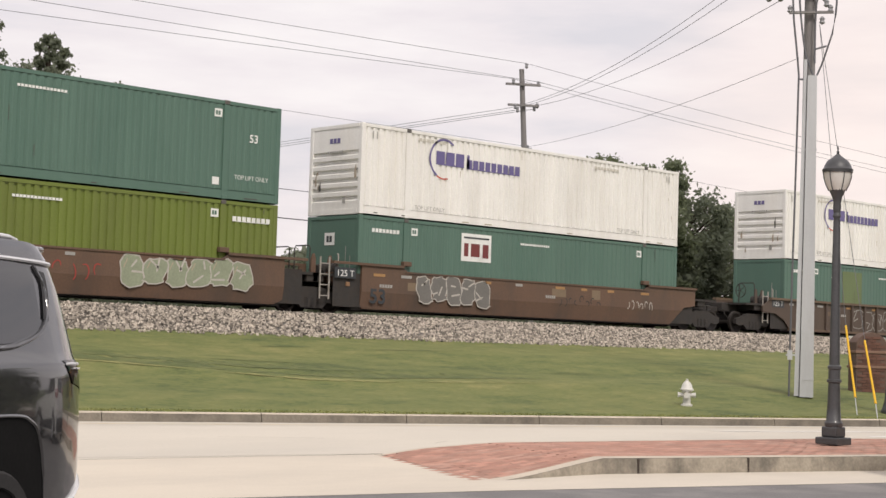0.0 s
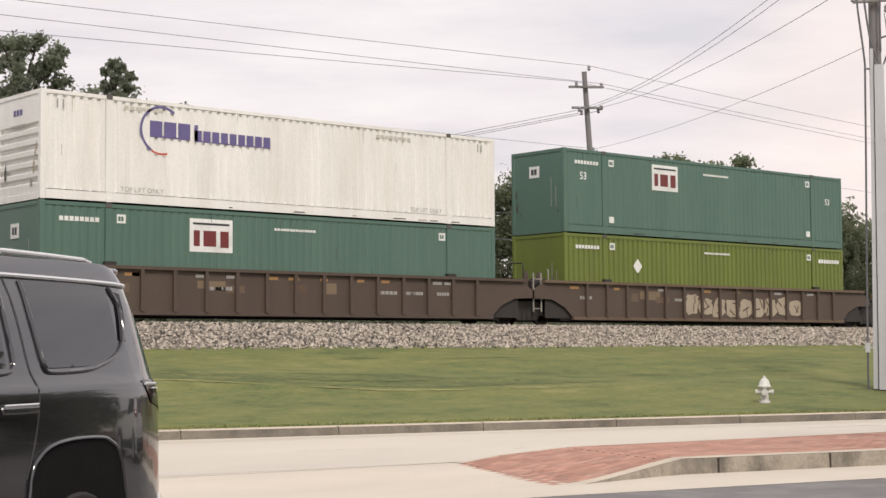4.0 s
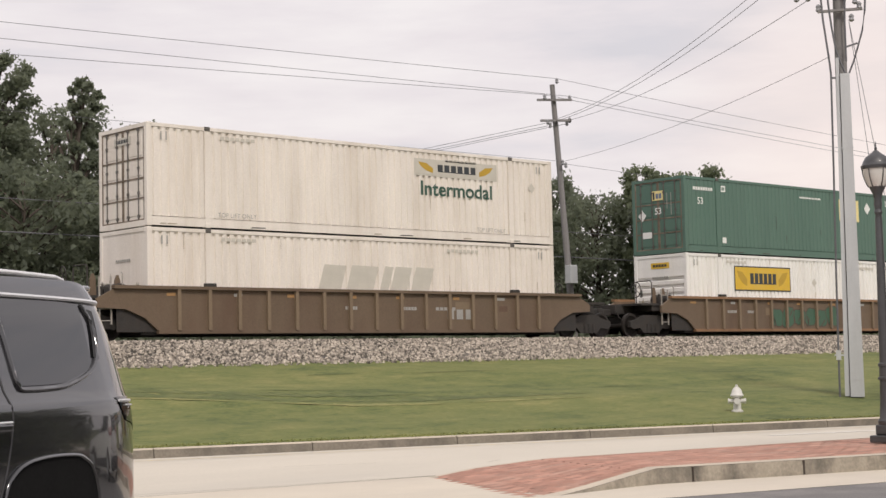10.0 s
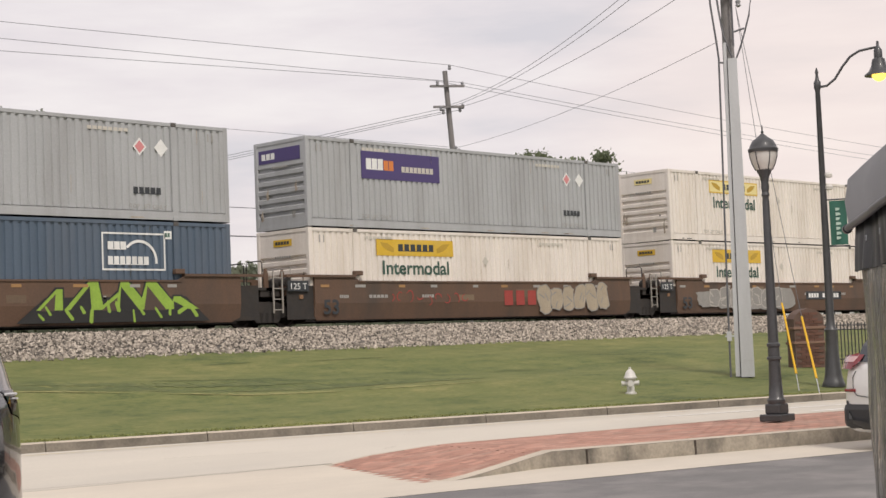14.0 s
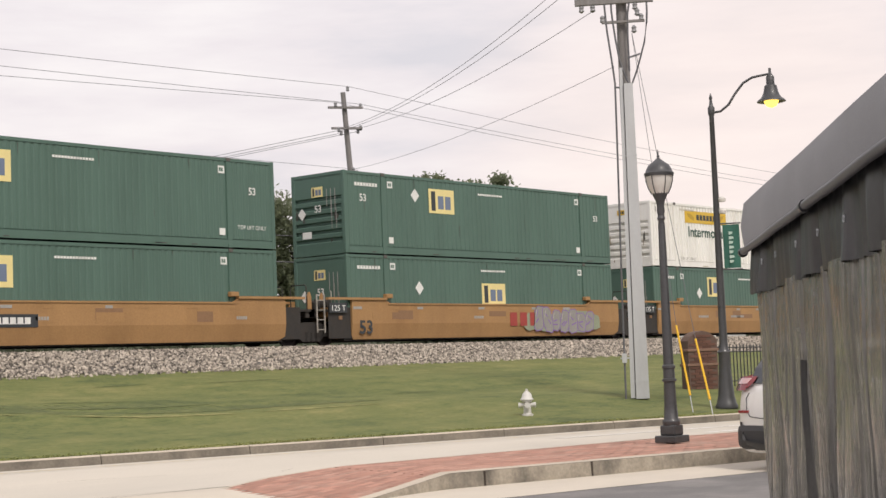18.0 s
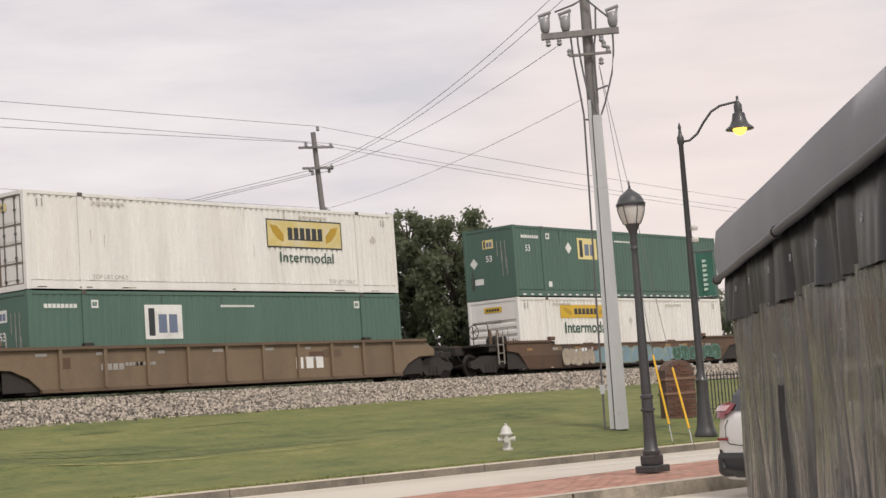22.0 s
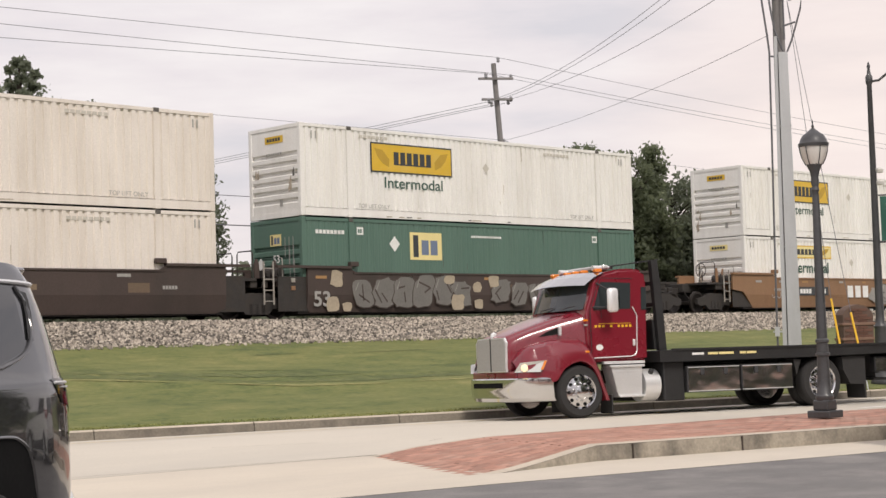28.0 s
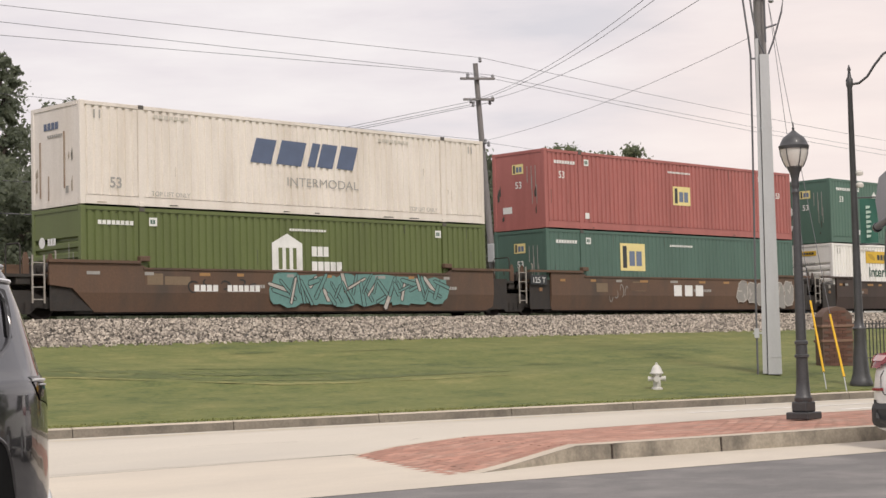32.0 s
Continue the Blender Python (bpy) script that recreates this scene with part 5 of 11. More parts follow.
def well_car(kind, paint, left, right, label, marks=(), rib_step=1.02, chord=None):
    """One well of the train: sides, chords, ribs, floor, end platforms, bogies, couplers, ladders."""
    e = thing("well_car", Matrix(), label, "well car", "well cars of the train")
    d, m = well_mesh(kind, left, right), CAR_PAINT[paint]
    mirror = Matrix.Translation((LONG, WIDE, 0)) @ Matrix.Rotation(math.pi, 4, "Z")
    chord_m = CAR_PAINT[chord] if chord else m
    for k in (Matrix(), mirror):
        place("side_sill", d["side_sill"] if k == Matrix() else well_mesh(kind, right, left)["side_sill"], m, e, m=k)
        place("top_chord", d["top_chord"], chord_m, e, m=k)
        for x in (2.0, LONG - 2.0):
            place("guide_block", d["guide_block"], M_BLACK_STEEL if kind == "ribbed" else m, e, m=k @ Matrix.Translation((x, 0, 0)))
    if kind == "ribbed":
        x = 0.9
        while x < LONG - 0.6:
            place("rib", d["rib"], CAR_PAINT["worn"] if paint == "rust" else m, e, m=Matrix.Translation((x, 0, 0)))
            x += rib_step
    place("floor", d["floor"], M_BLACK_STEEL, e)
    place("end_shield", d["end_shield"], M_BLACK_STEEL, e)["kind"] = "stuff"
    for flip, reach in ((Matrix(), left), (mirror, right)):
        place("bulkhead", d["bulkhead"], m, e, m=flip)
        place("end_platform", END["long" if reach == "coupled" else "short"], M_BLACK_STEEL, e, m=flip)
        place("ladder", LADDER, M_LADDER, e, "grey-white ladder", flip @ Matrix.Translation((-1.32, 0.02, 0)))
        place("handrail", HANDRAIL, M_BLACK_STEEL, e, m=flip @ Matrix.Translation((-1.7, 0.3, 0)))
        end_fittings(e, flip, reach, m)
        if reach == "coupled":
            place("coupler", COUPLER, M_BLACK_STEEL, e, m=flip @ Matrix.Translation((-3.0, WIDE / 2, 0)))
            place("brake_wheel", BRAKE, M_BLACK_STEEL, e, m=flip @ Matrix.Translation((-2.3, 0.55, 1.75)) @ Matrix.Rotation(radians(80), 4, "Z"))
            bogie(e, -1.9 if flip == Matrix() else LONG + 1.9)
        elif flip == Matrix():
            bogie(e, -1.63)
    p = Painter(e, -0.105 if kind != "ribbed" else -0.104)
    p.top = 1.26 if kind == "low" else 1.56
    rr = random.Random(label + paint + str(len(marks)))
    for k in range(5):
        x, w, z0 = rr.uniform(0.6, LONG - 2.2), rr.uniform(0.35, 1.1), rr.uniform(0.78, 1.0)
        p.shape("repaint_patch", rect(x, x + w, z0, z0 + rr.uniform(0.14, 0.34)), CAR_PAINT[rr.choice(("worn", "brown", "rust") if paint not in ("yellow", "orange") else ("yellow", "orange", "orange"))], -0.6 + 0.12 * k)
    for f in marks:
        f(p)
    if not marks or len(marks) < 3:
        stickers(rr.randint(0, 999), 7)(p)
    return e


def blob(rr, x, z, w, h, n=14, rough=0.28):
    """A closed lumpy outline."""
    pts = []
    for k in range(n):
        a = k * math.tau / n
        r = 1 - rough + 2 * rough * rr.random()
        c, s = math.cos(a), math.sin(a)
        pts.append((x + w / 2 * r * math.copysign(abs(c) ** 0.6, c), z + h / 2 * min(1.0, r) * math.copysign(abs(s) ** 0.6, s)))
    return tuple(pts)


def ribbon(p, name, line, width, material, layer):
    """A brush stroke: a smooth line drawn with a pressing and lifting hand."""
    pts = [Vector(c) for c in line]
    ext = [pts[0] * 2 - pts[1]] + pts + [pts[-1] * 2 - pts[-2]]
    fine = []
    for i in range(1, len(ext) - 2):
        q0, q1, q2, q3 = ext[i - 1:i + 3]
        for k in range(6):
            t = k / 6
            fine.append(0.5 * (2 * q1 + (q2 - q0) * t + (2 * q0 - 5 * q1 + 4 * q2 - q3) * t * t + (3 * q1 - q0 - 3 * q2 + q3) * t ** 3))
    fine.append(pts[-1])
    lo, hi = [], []
    n = len(fine) - 1
    for i, c in enumerate(fine):
        d = (fine[min(i + 1, n)] - fine[max(i - 1, 0)]).normalized()
        w = width * (0.55 + 0.45 * math.sin(math.pi * min(1.0, 0.12 + 0.9 * i / n)))
        lo.append((c.x + d.y * w, max(0.23, c.y - d.x * w)))
        hi.append((c.x - d.y * w, max(0.23, c.y + d.x * w)))
    me = bpy.data.meshes.new(name)
    me.from_pydata([(x, 0, z) for x, z in lo + hi], [], [(i, i + 1, n + 2 + i, n + 1 + i) for i in range(n)])
    return place(name, me, material, p.owner, m=p.put_at(layer))


def slash(p, name, a, b, width, material, layer):
    """A straight spray stroke with pointed, slanting ends."""
    a, b = Vector(a), Vector(b)
    d = (b - a).normalized()
    n = Vector((-d.y, d.x))
    pts = [a + n * width, a - d * width * 0.7 - n * width * 0.3, a - n * width, b - n * width * 0.85, b + d * width * 1.1 - n * width * 0.1, b + n * width * 0.85]
    return p.shape(name, tuple((q.x, max(0.22, q.y)) for q in pts), material, layer)


def lump(rr, cx, cz, w, h, lean, grow=0.0):
    """A swollen, leaning, rounded block."""
    pts = []
    for k in range(18):
        a = k * math.tau / 18
        c, s = math.cos(a), math.sin(a)
        u = math.copysign(abs(c) ** 0.55, c) * (w / 2 * rr[k % len(rr)] + grow)
        v = math.copysign(abs(s) ** 0.55, s) * (h / 2 * (0.5 + 0.5 * rr[(k + 5) % len(rr)]) + grow)
        pts.append((cx + u + lean * v, max(0.22, cz + v)))
    return tuple(pts)


def spray(x0, x1, z0, z1, n, fill, edge, seed, shine=None, cloud=None):
    """A spray-painted piece: ragged cloud, swollen outlined blocks with random cuts, thin shines. It spells nothing."""
    def go(p):
        rr = random.Random(seed)
        cz, high = (z0 + z1) / 2, z1 - z0
        if cloud:
            for k in range(n + 1):
                p.shape("spray_cloud", blob(rr, x0 + (x1 - x0) * (k + rr.uniform(-0.2, 0.2)) / n, cz - 0.06, (x1 - x0) / n * 1.4, high * rr.uniform(0.6, 0.9), 18, 0.22), SPRAY[cloud], 0.1 * k)
        n2 = n + 2
        w = (x1 - x0) / n2
        for k in range(n2):
            form = [rr.uniform(0.72, 1.12) for _ in range(7)]
            cx, h, lean, lay = x0 + (k + 0.5) * w, high * rr.uniform(0.66, 0.92), rr.uniform(-0.25, 0.25), 1 + 0.5 * (k % 2)
            mid = cz + rr.uniform(-0.08, 0.06) * high
            p.shape("spray_block", lump(form, cx, mid, w * 1.05, h, lean, 0.035), SPRAY[edge], lay)
            p.shape("spray_block", lump(form, cx, mid, w * 1.05, h, lean), SPRAY[fill], lay + 0.2)
            for c in range(2):
                a, r = rr.uniform(0, math.tau), 0.22 * min(w, h) * rr.uniform(0.6, 1.3)
                ox, oz = cx + rr.uniform(-0.3, 0.3) * w, mid + rr.uniform(-0.32, 0.32) * h
                slash(p, "spray_cut", (ox - r * math.cos(a), oz - r * math.sin(a)), (ox + r * math.cos(a), oz + r * math.sin(a)), 0.03, SPRAY[edge], lay + 0.32)
            if shine:
                slash(p, "spray_shine", (cx - 0.36 * w, mid + 0.1 * h), (cx - 0.22 * w, mid + 0.36 * h), 0.018, SPRAY[shine], lay + 0.34)
    return go


def peaks(x0, x1, z0, z1, seed):
    """Tall lime points over a black foot, with dark hearts and loose lime shards below."""
    def go(p):
        rr = random.Random(seed)
        w, h = x1 - x0, z1 - z0
        p.shape("spray_foot", ((x0, z0), (x1, z0), (x1 - 0.13 * w, z0 + 0.62 * h), (x0 + 0.14 * w, z0 + 0.60 * h)), SPRAY["black"], 0)
        for k, (f, wide, top) in enumerate(((0.16, 0.13, 0.80), (0.33, 0.20, 1.0), (0.47, 0.15, 0.72), (0.58, 0.19, 0.98), (0.72, 0.22, 1.0), (0.86, 0.16, 0.62))):
            cx, lean, zt, zb = x0 + f * w, (0.05 if f < 0.5 else -0.04) * w, z0 + top * h, z0 + 0.30 * h
            half = 0.5 * wide * w
            for name, grow, ink, lay in (("spray_edge", 0.05, "black", 0.4), ("spray_peak", 0.0, "lime", 0.7)):
                p.shape(name, ((cx - half - grow, zb - grow), (cx + half + grow, zb - grow), (cx + 0.22 * half + lean + grow, zt + grow), (cx - 0.22 * half + lean - grow, zt + grow)), SPRAY[ink], lay + 0.05 * k)
            p.shape("spray_heart", ((cx - 0.74 * half, zb - 0.02), (cx + 0.36 * half, zb - 0.02), (cx + lean - 0.02 * w, zt - 0.12 * h)), SPRAY["black" if k % 2 else "umber_edge"], 1.2)
        for k in range(13):
            cx, cz = x0 + w * (0.10 + 0.82 * (k + rr.uniform(-0.3, 0.3)) / 12), z0 + rr.uniform(0.10, 0.38) * h
            r, a = rr.uniform(0.12, 0.26), rr.uniform(0.5, 2.2)
            slash(p, "spray_shard", (cx - r * math.cos(a), cz - r * math.sin(a) * 0.7), (cx + r * math.cos(a), cz + r * math.sin(a) * 0.7), rr.uniform(0.03, 0.065), SPRAY["lime"], 1.5)
    return go


def shards(x0, x1, z0, z1, n, fill, edge, seed):
    """Dense leaning splinters edged in a dark paint, thrown over one another. They spell nothing."""
    def go(p):
        rr = random.Random(seed)
        w, h = x1 - x0, z1 - z0
        for k in range(9):
            p.shape("spray_cloud", blob(rr, x0 + w * (k + 0.5) / 9, z0 + 0.52 * h, w / 9 * 1.5, h * rr.uniform(0.75, 0.98), 16, 0.2), SPRAY[fill], 0.1 * k)
        for k in range(n):
            cx, cz = x0 + w * (k + rr.uniform(0.0, 1.0)) / n, z0 + rr.uniform(0.25, 0.75) * h
            r, a, wide = rr.uniform(0.14, 0.36) * h, rr.choice((0.95, 1.2, 1.85, 2.2, 0.35, 2.8)) + rr.uniform(-0.15, 0.15), rr.uniform(0.03, 0.075)
            q0, q1 = (cx - r * math.cos(a), cz - r * math.sin(a)), (cx + r * math.cos(a), cz + r * math.sin(a))
            lay = 1 + 0.04 * k
            slash(p, "spray_splinter", q0, q1, wide + 0.03, SPRAY[edge], lay)
            slash(p, "spray_splinter", q0, q1, wide, SPRAY[fill if k % 4 else "white"], lay + 0.02)
    return go


def patches(ink, seed):
    """Loose rounded dabs of paint between the larger forms."""
    def go(p):
        rr = random.Random(seed)
        for x, z, w, h in ((1.25, 1.25, 0.55, 0.55), (1.05, 0.45, 0.5, 0.5), (1.65, 0.36, 0.4, 0.3), (6.2, 1.24, 0.5, 0.3), (6.55, 0.48, 0.6, 0.6), (7.5, 1.0, 0.4, 0.36), (7.55, 0.42, 0.4, 0.34), (8.3, 1.2, 0.5, 0.4)):
            p.shape("spray_dab", blob(rr, x, z, w, h, 12, 0.2), SPRAY[ink], 2.2)
    return go


def outline_tag(x0, x1, z0, z1, n, ink, seed, r=0.035):
    """Faint hand-drawn curls, each its own stroke, that cannot be read."""
    def go(p):
        rr = random.Random(seed)
        w = (x1 - x0) / n
        for k in range(n):
            cx, cz, h = x0 + (k + 0.5) * w, (z0 + z1) / 2 + rr.uniform(-0.1, 0.1), (z1 - z0) * rr.uniform(0.3, 0.55)
            a0, turn = rr.uniform(0, math.tau), rr.choice((-1, 1)) * rr.uniform(2.2, 4.6)
            line = [(cx + 0.42 * w * math.cos(a0 + turn * j / 5) * (1 - 0.08 * j), cz + 0.5 * h * math.sin(a0 + turn * j / 5)) for j in range(6)]
            ribbon(p, "spray_line", line, r * 0.55, SPRAY[ink], 1 + 0.05 * k)
    return go


def plate(x, ink=M_INK_WHITE, ground_m=M_INK_DARK, w=3.05):
    """The car's own number: plain bars, on a dark plate or straight on the side."""
    def go(p):
        if ground_m:
            p.shape("number_plate", rect(x, x + w, 0.70, 1.07), ground_m, 0, "dark plate with the car number as bars")
        p.bars("number_bar", x + 0.2, x + 1.1, 0.79, 0.98, ink, 4, 1)
        p.bars("number_bar", x + 1.4, x + w - 0.2, 0.79, 0.98, ink, 6, 1)
    return go


def three_blocks(x, ink, w=1.9, z0=0.58, z1=1.16):
    """The owner's mark as plain blocks."""
    def go(p):
        s, h = w / 3, z1 - z0
        for k in range(3):
            a = x + k * s
            p.shape("owner_mark", rect(a + 0.1 * s, a + 0.8 * s, z0 + 0.05 * h, z1 - 0.05 * h), ink, 1)
    return go


def length_53(x=0.42, ink=M_INK_DARK, h=0.46, z=0.40):
    def go(p):
        p.text("length_number", "53", x, z, h, ink, 0.68, 0, 0.015, "large number 53")
    return go


def stickers(seed, n=9):
    """Small reflectors and stencil patches along the top of the side."""
    def go(p):
        rr = random.Random(seed)
        for k in range(n):
            x = 0.3 + k * (LONG - 0.8) / n + rr.uniform(-0.3, 0.3)
            p.shape("reflector", rect(x, x + rr.uniform(0.25, 0.5), p.top - 0.32, p.top - 0.23), CAR_PAINT["yellow"] if rr.random() < 0.6 else M_INK_GREY, 1)
        for k in range(3):
            x = rr.uniform(0.5, 15)
            p.bars("stencil_bar", x, x + rr.uniform(0.4, 0.9), 0.9, 1.0, M_INK_GREY, 5, 0)
    return go


def tested(p):
    p.shape("note_plate", rect(-1.02, -0.16, 1.12, 1.45), M_INK_DARK, 0)
    p.text("test_note", "125 T", -0.95, 1.18, 0.2, M_INK_WHITE, 0.72, 1)


WHITE_RIBS = "white painted steel shipping container with ribbed sides"
STACKS = [
    # start, upper (paint, end, marks, label), lower, car (kind, paint, left, right, label, marks, chord)
    (12.94, ("green", "ribs", [], "dark green steel shipping container with white stencils"), ("olive", "ribs", [olive_marks], "olive green steel shipping container"),
     ("smooth", "brown", "joined", "joined", "brown well car with cream and white spray paint", [spray(10.7, 15.2, 0.45, 1.5, 4, "mint", "white", 3, "cream"), outline_tag(6.5, 10.2, 0.4, 1.3, 9, "red", 4), stickers(1)], None)),
    (32.32, ("white", "ribs", [ring_name], WHITE_RIBS + ", violet ring logo"), ("green", "plain", [sign_mx], "dark green shipping container with a white logo square"),
     ("smooth", "brown", "joined", "coupled", "brown well car with outlined spray paint and the number 53", [length_53(), spray(2.45, 5.8, 0.36, 1.5, 3, "ash", "white", 7), outline_tag(9.2, 11.6, 0.6, 1.1, 8, "black", 8, 0.03), outline_tag(13, 14.6, 0.5, 1.2, 6, "white", 9), tested, stickers(2)], None)),
    (55.72, ("white", "ribs", [ring_name], WHITE_RIBS + ", violet ring logo"), ("green", "plain", [patch], "dark green shipping container with a faded patch and white diamond"),
     ("ribbed", "umber", "coupled", "joined", "brown ribbed well car with white spray paint between its ribs", [spray(5.1, 13.4, 0.34, 1.3, 8, "umber_edge", "grey", 12), tested], "rust")),
    (75.15, ("white", "ribs", [ring_name], WHITE_RIBS + ", violet ring logo"), ("green", "plain", [sign_mx], "dark green shipping container with a white logo square"),
     ("ribbed", "umber", "joined", "joined", "dark brown ribbed well car with yellow marks on its chord", [tested, stickers(4, 6)], "umber")),
    (94.54, ("green", "plain", [sign_mx], "dark green shipping container with a white logo square"), ("olive", "plain", [olive_marks], "olive green steel shipping container with a white diamond"),
     ("ribbed", "umber", "joined", "coupled", "dark brown ribbed well car with cream spray paint", [spray(6.1, 13.1, 0.3, 1.2, 7, "cream", "umber_edge", 15)], "rust")),
    (117.91, ("cream", "doors", [hauler(9.68, field=M_INK_FADED, faded=False)], "weathered cream shipping container with doors and a yellow name panel"), ("blue", "plain", [arc_logo], "grey-blue shipping container with a white framed logo"),
     ("ribbed", "rust", "coupled", "coupled", "rust brown ribbed well car with an orange chord", [plate(2.2, M_INK_GREY, None, 2.0)], "orange")),
    (141.23, ("cream", "doors", [hauler(9.66)], "cream shipping container with doors and a yellow name panel"), ("cream", "doors", [hauler(9.66)], "cream shipping container with doors and a yellow name panel"),
     ("ribbed", "rust", "coupled", "coupled", "rust brown ribbed well car", [stickers(6, 3)], "orange")),
    (164.53, ("cream", "doors", [hauler(9.86, field=M_INK_GHOST, border=M_INK_GHOST)], "faded cream shipping container with lattice doors and a worn name panel"), ("cream", "plain", [slanted(5.9, 10.7, 1.15, 2.0, M_INK_GHOST, True)], "worn cream shipping container with a ghost of a name"),
     ("ribbed", "rust", "coupled", "coupled", "rust brown ribbed well car with faint owner's blocks", [three_blocks(11.0, M_INK_GREY, 1.2, 0.6, 0.95)], "rust")),
    (187.86, ("green", "doors", [square(10.2, 1.62, dia=(12.3, 2.22))], "dark green shipping container with doors and a yellow square logo"), ("white", "ribs", [hauler(2.90, word=False, big=True, field=M_INK_YELLOW)], "white shipping container with a large yellow name panel"),
     ("ribbed", "rust", "coupled", "coupled", "rust brown ribbed well car with pale green spray paint", [spray(5.0, 9.6, 0.3, 1.25, 4, "dark_green", "umber_edge", 19)], "orange")),
    (211.24, ("grey", "ribs", [courier], "grey shipping container with a purple name panel"), ("slate_blue", "plain", [arc_logo], "blue shipping container with a white framed logo and number 53"),
     ("smooth", "brown", "coupled", "joined", "brown well car with bright lime spray paint", [length_53(), plate(3.48), peaks(8.75, 15.2, 0.26, 1.42, 22), stickers(9)], None)),
    (230.52, ("grey", "ribs", [courier], "grey shipping container with a purple name panel"), ("cream", "ribs", [hauler(2.95)], "cream shipping container with a yellow name panel"),
     ("smooth", "brown", "joined", "joined", "brown well car with pale spray paint beside owner's blocks", [length_53(), three_blocks(8.98, SPRAY["red"]), spray(10.9, 15.0, 0.28, 1.42, 4, "cream", "grey", 25), outline_tag(3.2, 7.2, 0.5, 1.2, 9, "red", 26), tested, stickers(10)], None)),
    (249.96, ("cream", "ribs", [hauler(2.87, field=M_INK_PALE)], "cream shipping container with a yellow name panel"), ("cream", "ribs", [hauler(2.87)], "cream shipping container with a yellow name panel"),
     ("smooth", "brown", "joined", "coupled", "brown well car with grey and white spray paint", [length_53(), spray(2.3, 7.9, 0.28, 1.36, 5, "grey", "white", 28, None, "grey"), plate(9.9), tested, stickers(11)], None)),
    (273.41, ("deep_green", "ribs", [square(dia=(3.87, 2.2))], "dark green shipping container with a yellow square logo and white diamond"), ("deep_green", "ribs", [square(z=1.55)], "dark green shipping container with a yellow square logo"),
     ("smooth", "yellow", "coupled", "joined", "yellow-orange well car with a dark number plate and the number 53", [length_53(), plate(3.67), stickers(12)], None)),
    (292.88, ("deep_green", "ribs", [square(4.5, dia=(3.74, 2.2))], "dark green shipping container with a yellow square logo and white diamond"), ("deep_green", "plain", [square(7.4, 1.15, 1.44, 0.82, dia=(3.8, 1.75))], "dark green shipping container with a low yellow square logo"),
     ("smooth", "yellow", "joined", "joined", "yellow-orange well car with violet and white spray paint", [length_53(), three_blocks(8.86, SPRAY["red"]), spray(10.5, 14.5, 0.26, 1.4, 5, "grey", "violet", 31, "white", "mint"), tested, stickers(13)], None)),
    (312.30, ("white", "ribs", [hauler(2.88)], "white shipping container with a yellow name panel"), ("deep_green", "plain", [square(z=1.6, dia=(3.83, 1.75))], "dark green shipping container with a yellow square logo"),
     ("smooth", "yellow", "joined", "coupled", "yellow-orange well car with a dark number plate and the number 53", [length_53(), plate(10.2), tested, stickers(14)], None)),
    (335.92, ("white", "doors", [hauler(9.64, big=True, field=M_INK_FADED)], "white shipping container with doors and a bordered yellow name panel"), ("green", "plain", [square(4.25, 1.42, 1.5, 1.06, M_INK_WHITE)], "green shipping container with a white square logo"),
     ("ribbed", "worn", "coupled", "coupled", "tan brown ribbed well car with white owner's blocks", [three_blocks(10.5, M_INK_WHITE, 1.45, 0.58, 1.0), plate(2.2, M_INK_GREY, None, 1.6)], "rust")),
    (359.30, ("deep_green", "plain", [square(4.52, dia=(3.85, 2.05)), white_dashes], "very dark green shipping container with a row of white dashes"), ("white", "ribs", [hauler(2.91)], "white shipping container with a yellow name panel"),
     ("low", "brown", "coupled", "coupled", "brown well car covered in blue, yellow and green spray paint", [spray(2.7, 5.0, 0.24, 0.98, 3, "cream", "grey", 36), spray(5.2, 11.3, 0.24, 1.06, 5, "sky", "mint", 37, "white", "sky"), spray(11.3, 15.6, 0.24, 1.02, 4, "dark_green", "teal", 38), plate(3.4, M_INK_WHITE, None, 1.7), stickers(16)], None)),
    (382.56, ("white", "ribs", [hauler(2.93)], "white shipping container with a yellow name panel"), ("bright_red", "plain", [square(7.75, 1.15, 1.2, 0.7)], "red shipping container with a small yellow square logo"),
     ("smooth", "dark", "coupled", "joined", "nearly black well car with small white scribbles", [length_53(0.6, M_INK_GREY, 0.4), outline_tag(2.2, 4, 0.6, 1.2, 5, "grey", 41, 0.025), outline_tag(10.2, 12.2, 0.3, 1.35, 5, "cream", 42), stickers(17, 5)], None)),
    (401.98, ("cream", "ribs", [hauler(2.92, field=M_INK_FADED)], "stained cream shipping container with a worn yellow name panel"), ("cream", "ribs", [hauler(2.95)], "cream shipping container with a bright yellow name panel"),
     ("smooth", "dark", "joined", "joined", "dark brown well car with white outlined spray paint", [length_53(0.6, M_INK_GREY, 0.46), spray(2.5, 4.8, 0.3, 1.4, 3, "dark_edge", "white", 44), outline_tag(7.4, 9.8, 0.5, 1.4, 6, "grey", 45, 0.03), stickers(18, 5)], None)),
    (421.37, ("white", "ribs", [hauler(2.92, big=True)], "white shipping container with a dark-bordered yellow name panel"), ("green", "ribs", [square(4.54, 1.62, dia=(3.86, 2.12))], "green shipping container with a yellow square logo and white diamond"),
     ("smooth", "dark", "joined", "coupled", "dark brown well car with large grey and cream spray paint", [length_53(0.3, M_INK_GREY, 0.46), spray(1.9, 7.2, 0.26, 1.46, 4, "ash", "dark_edge", 47, "grey", None), spray(8.2, 11.0, 0.26, 1.40, 1, "ash", "dark_edge", 48, "grey", None), patches("cream", 49), stickers(19, 4)], None)),
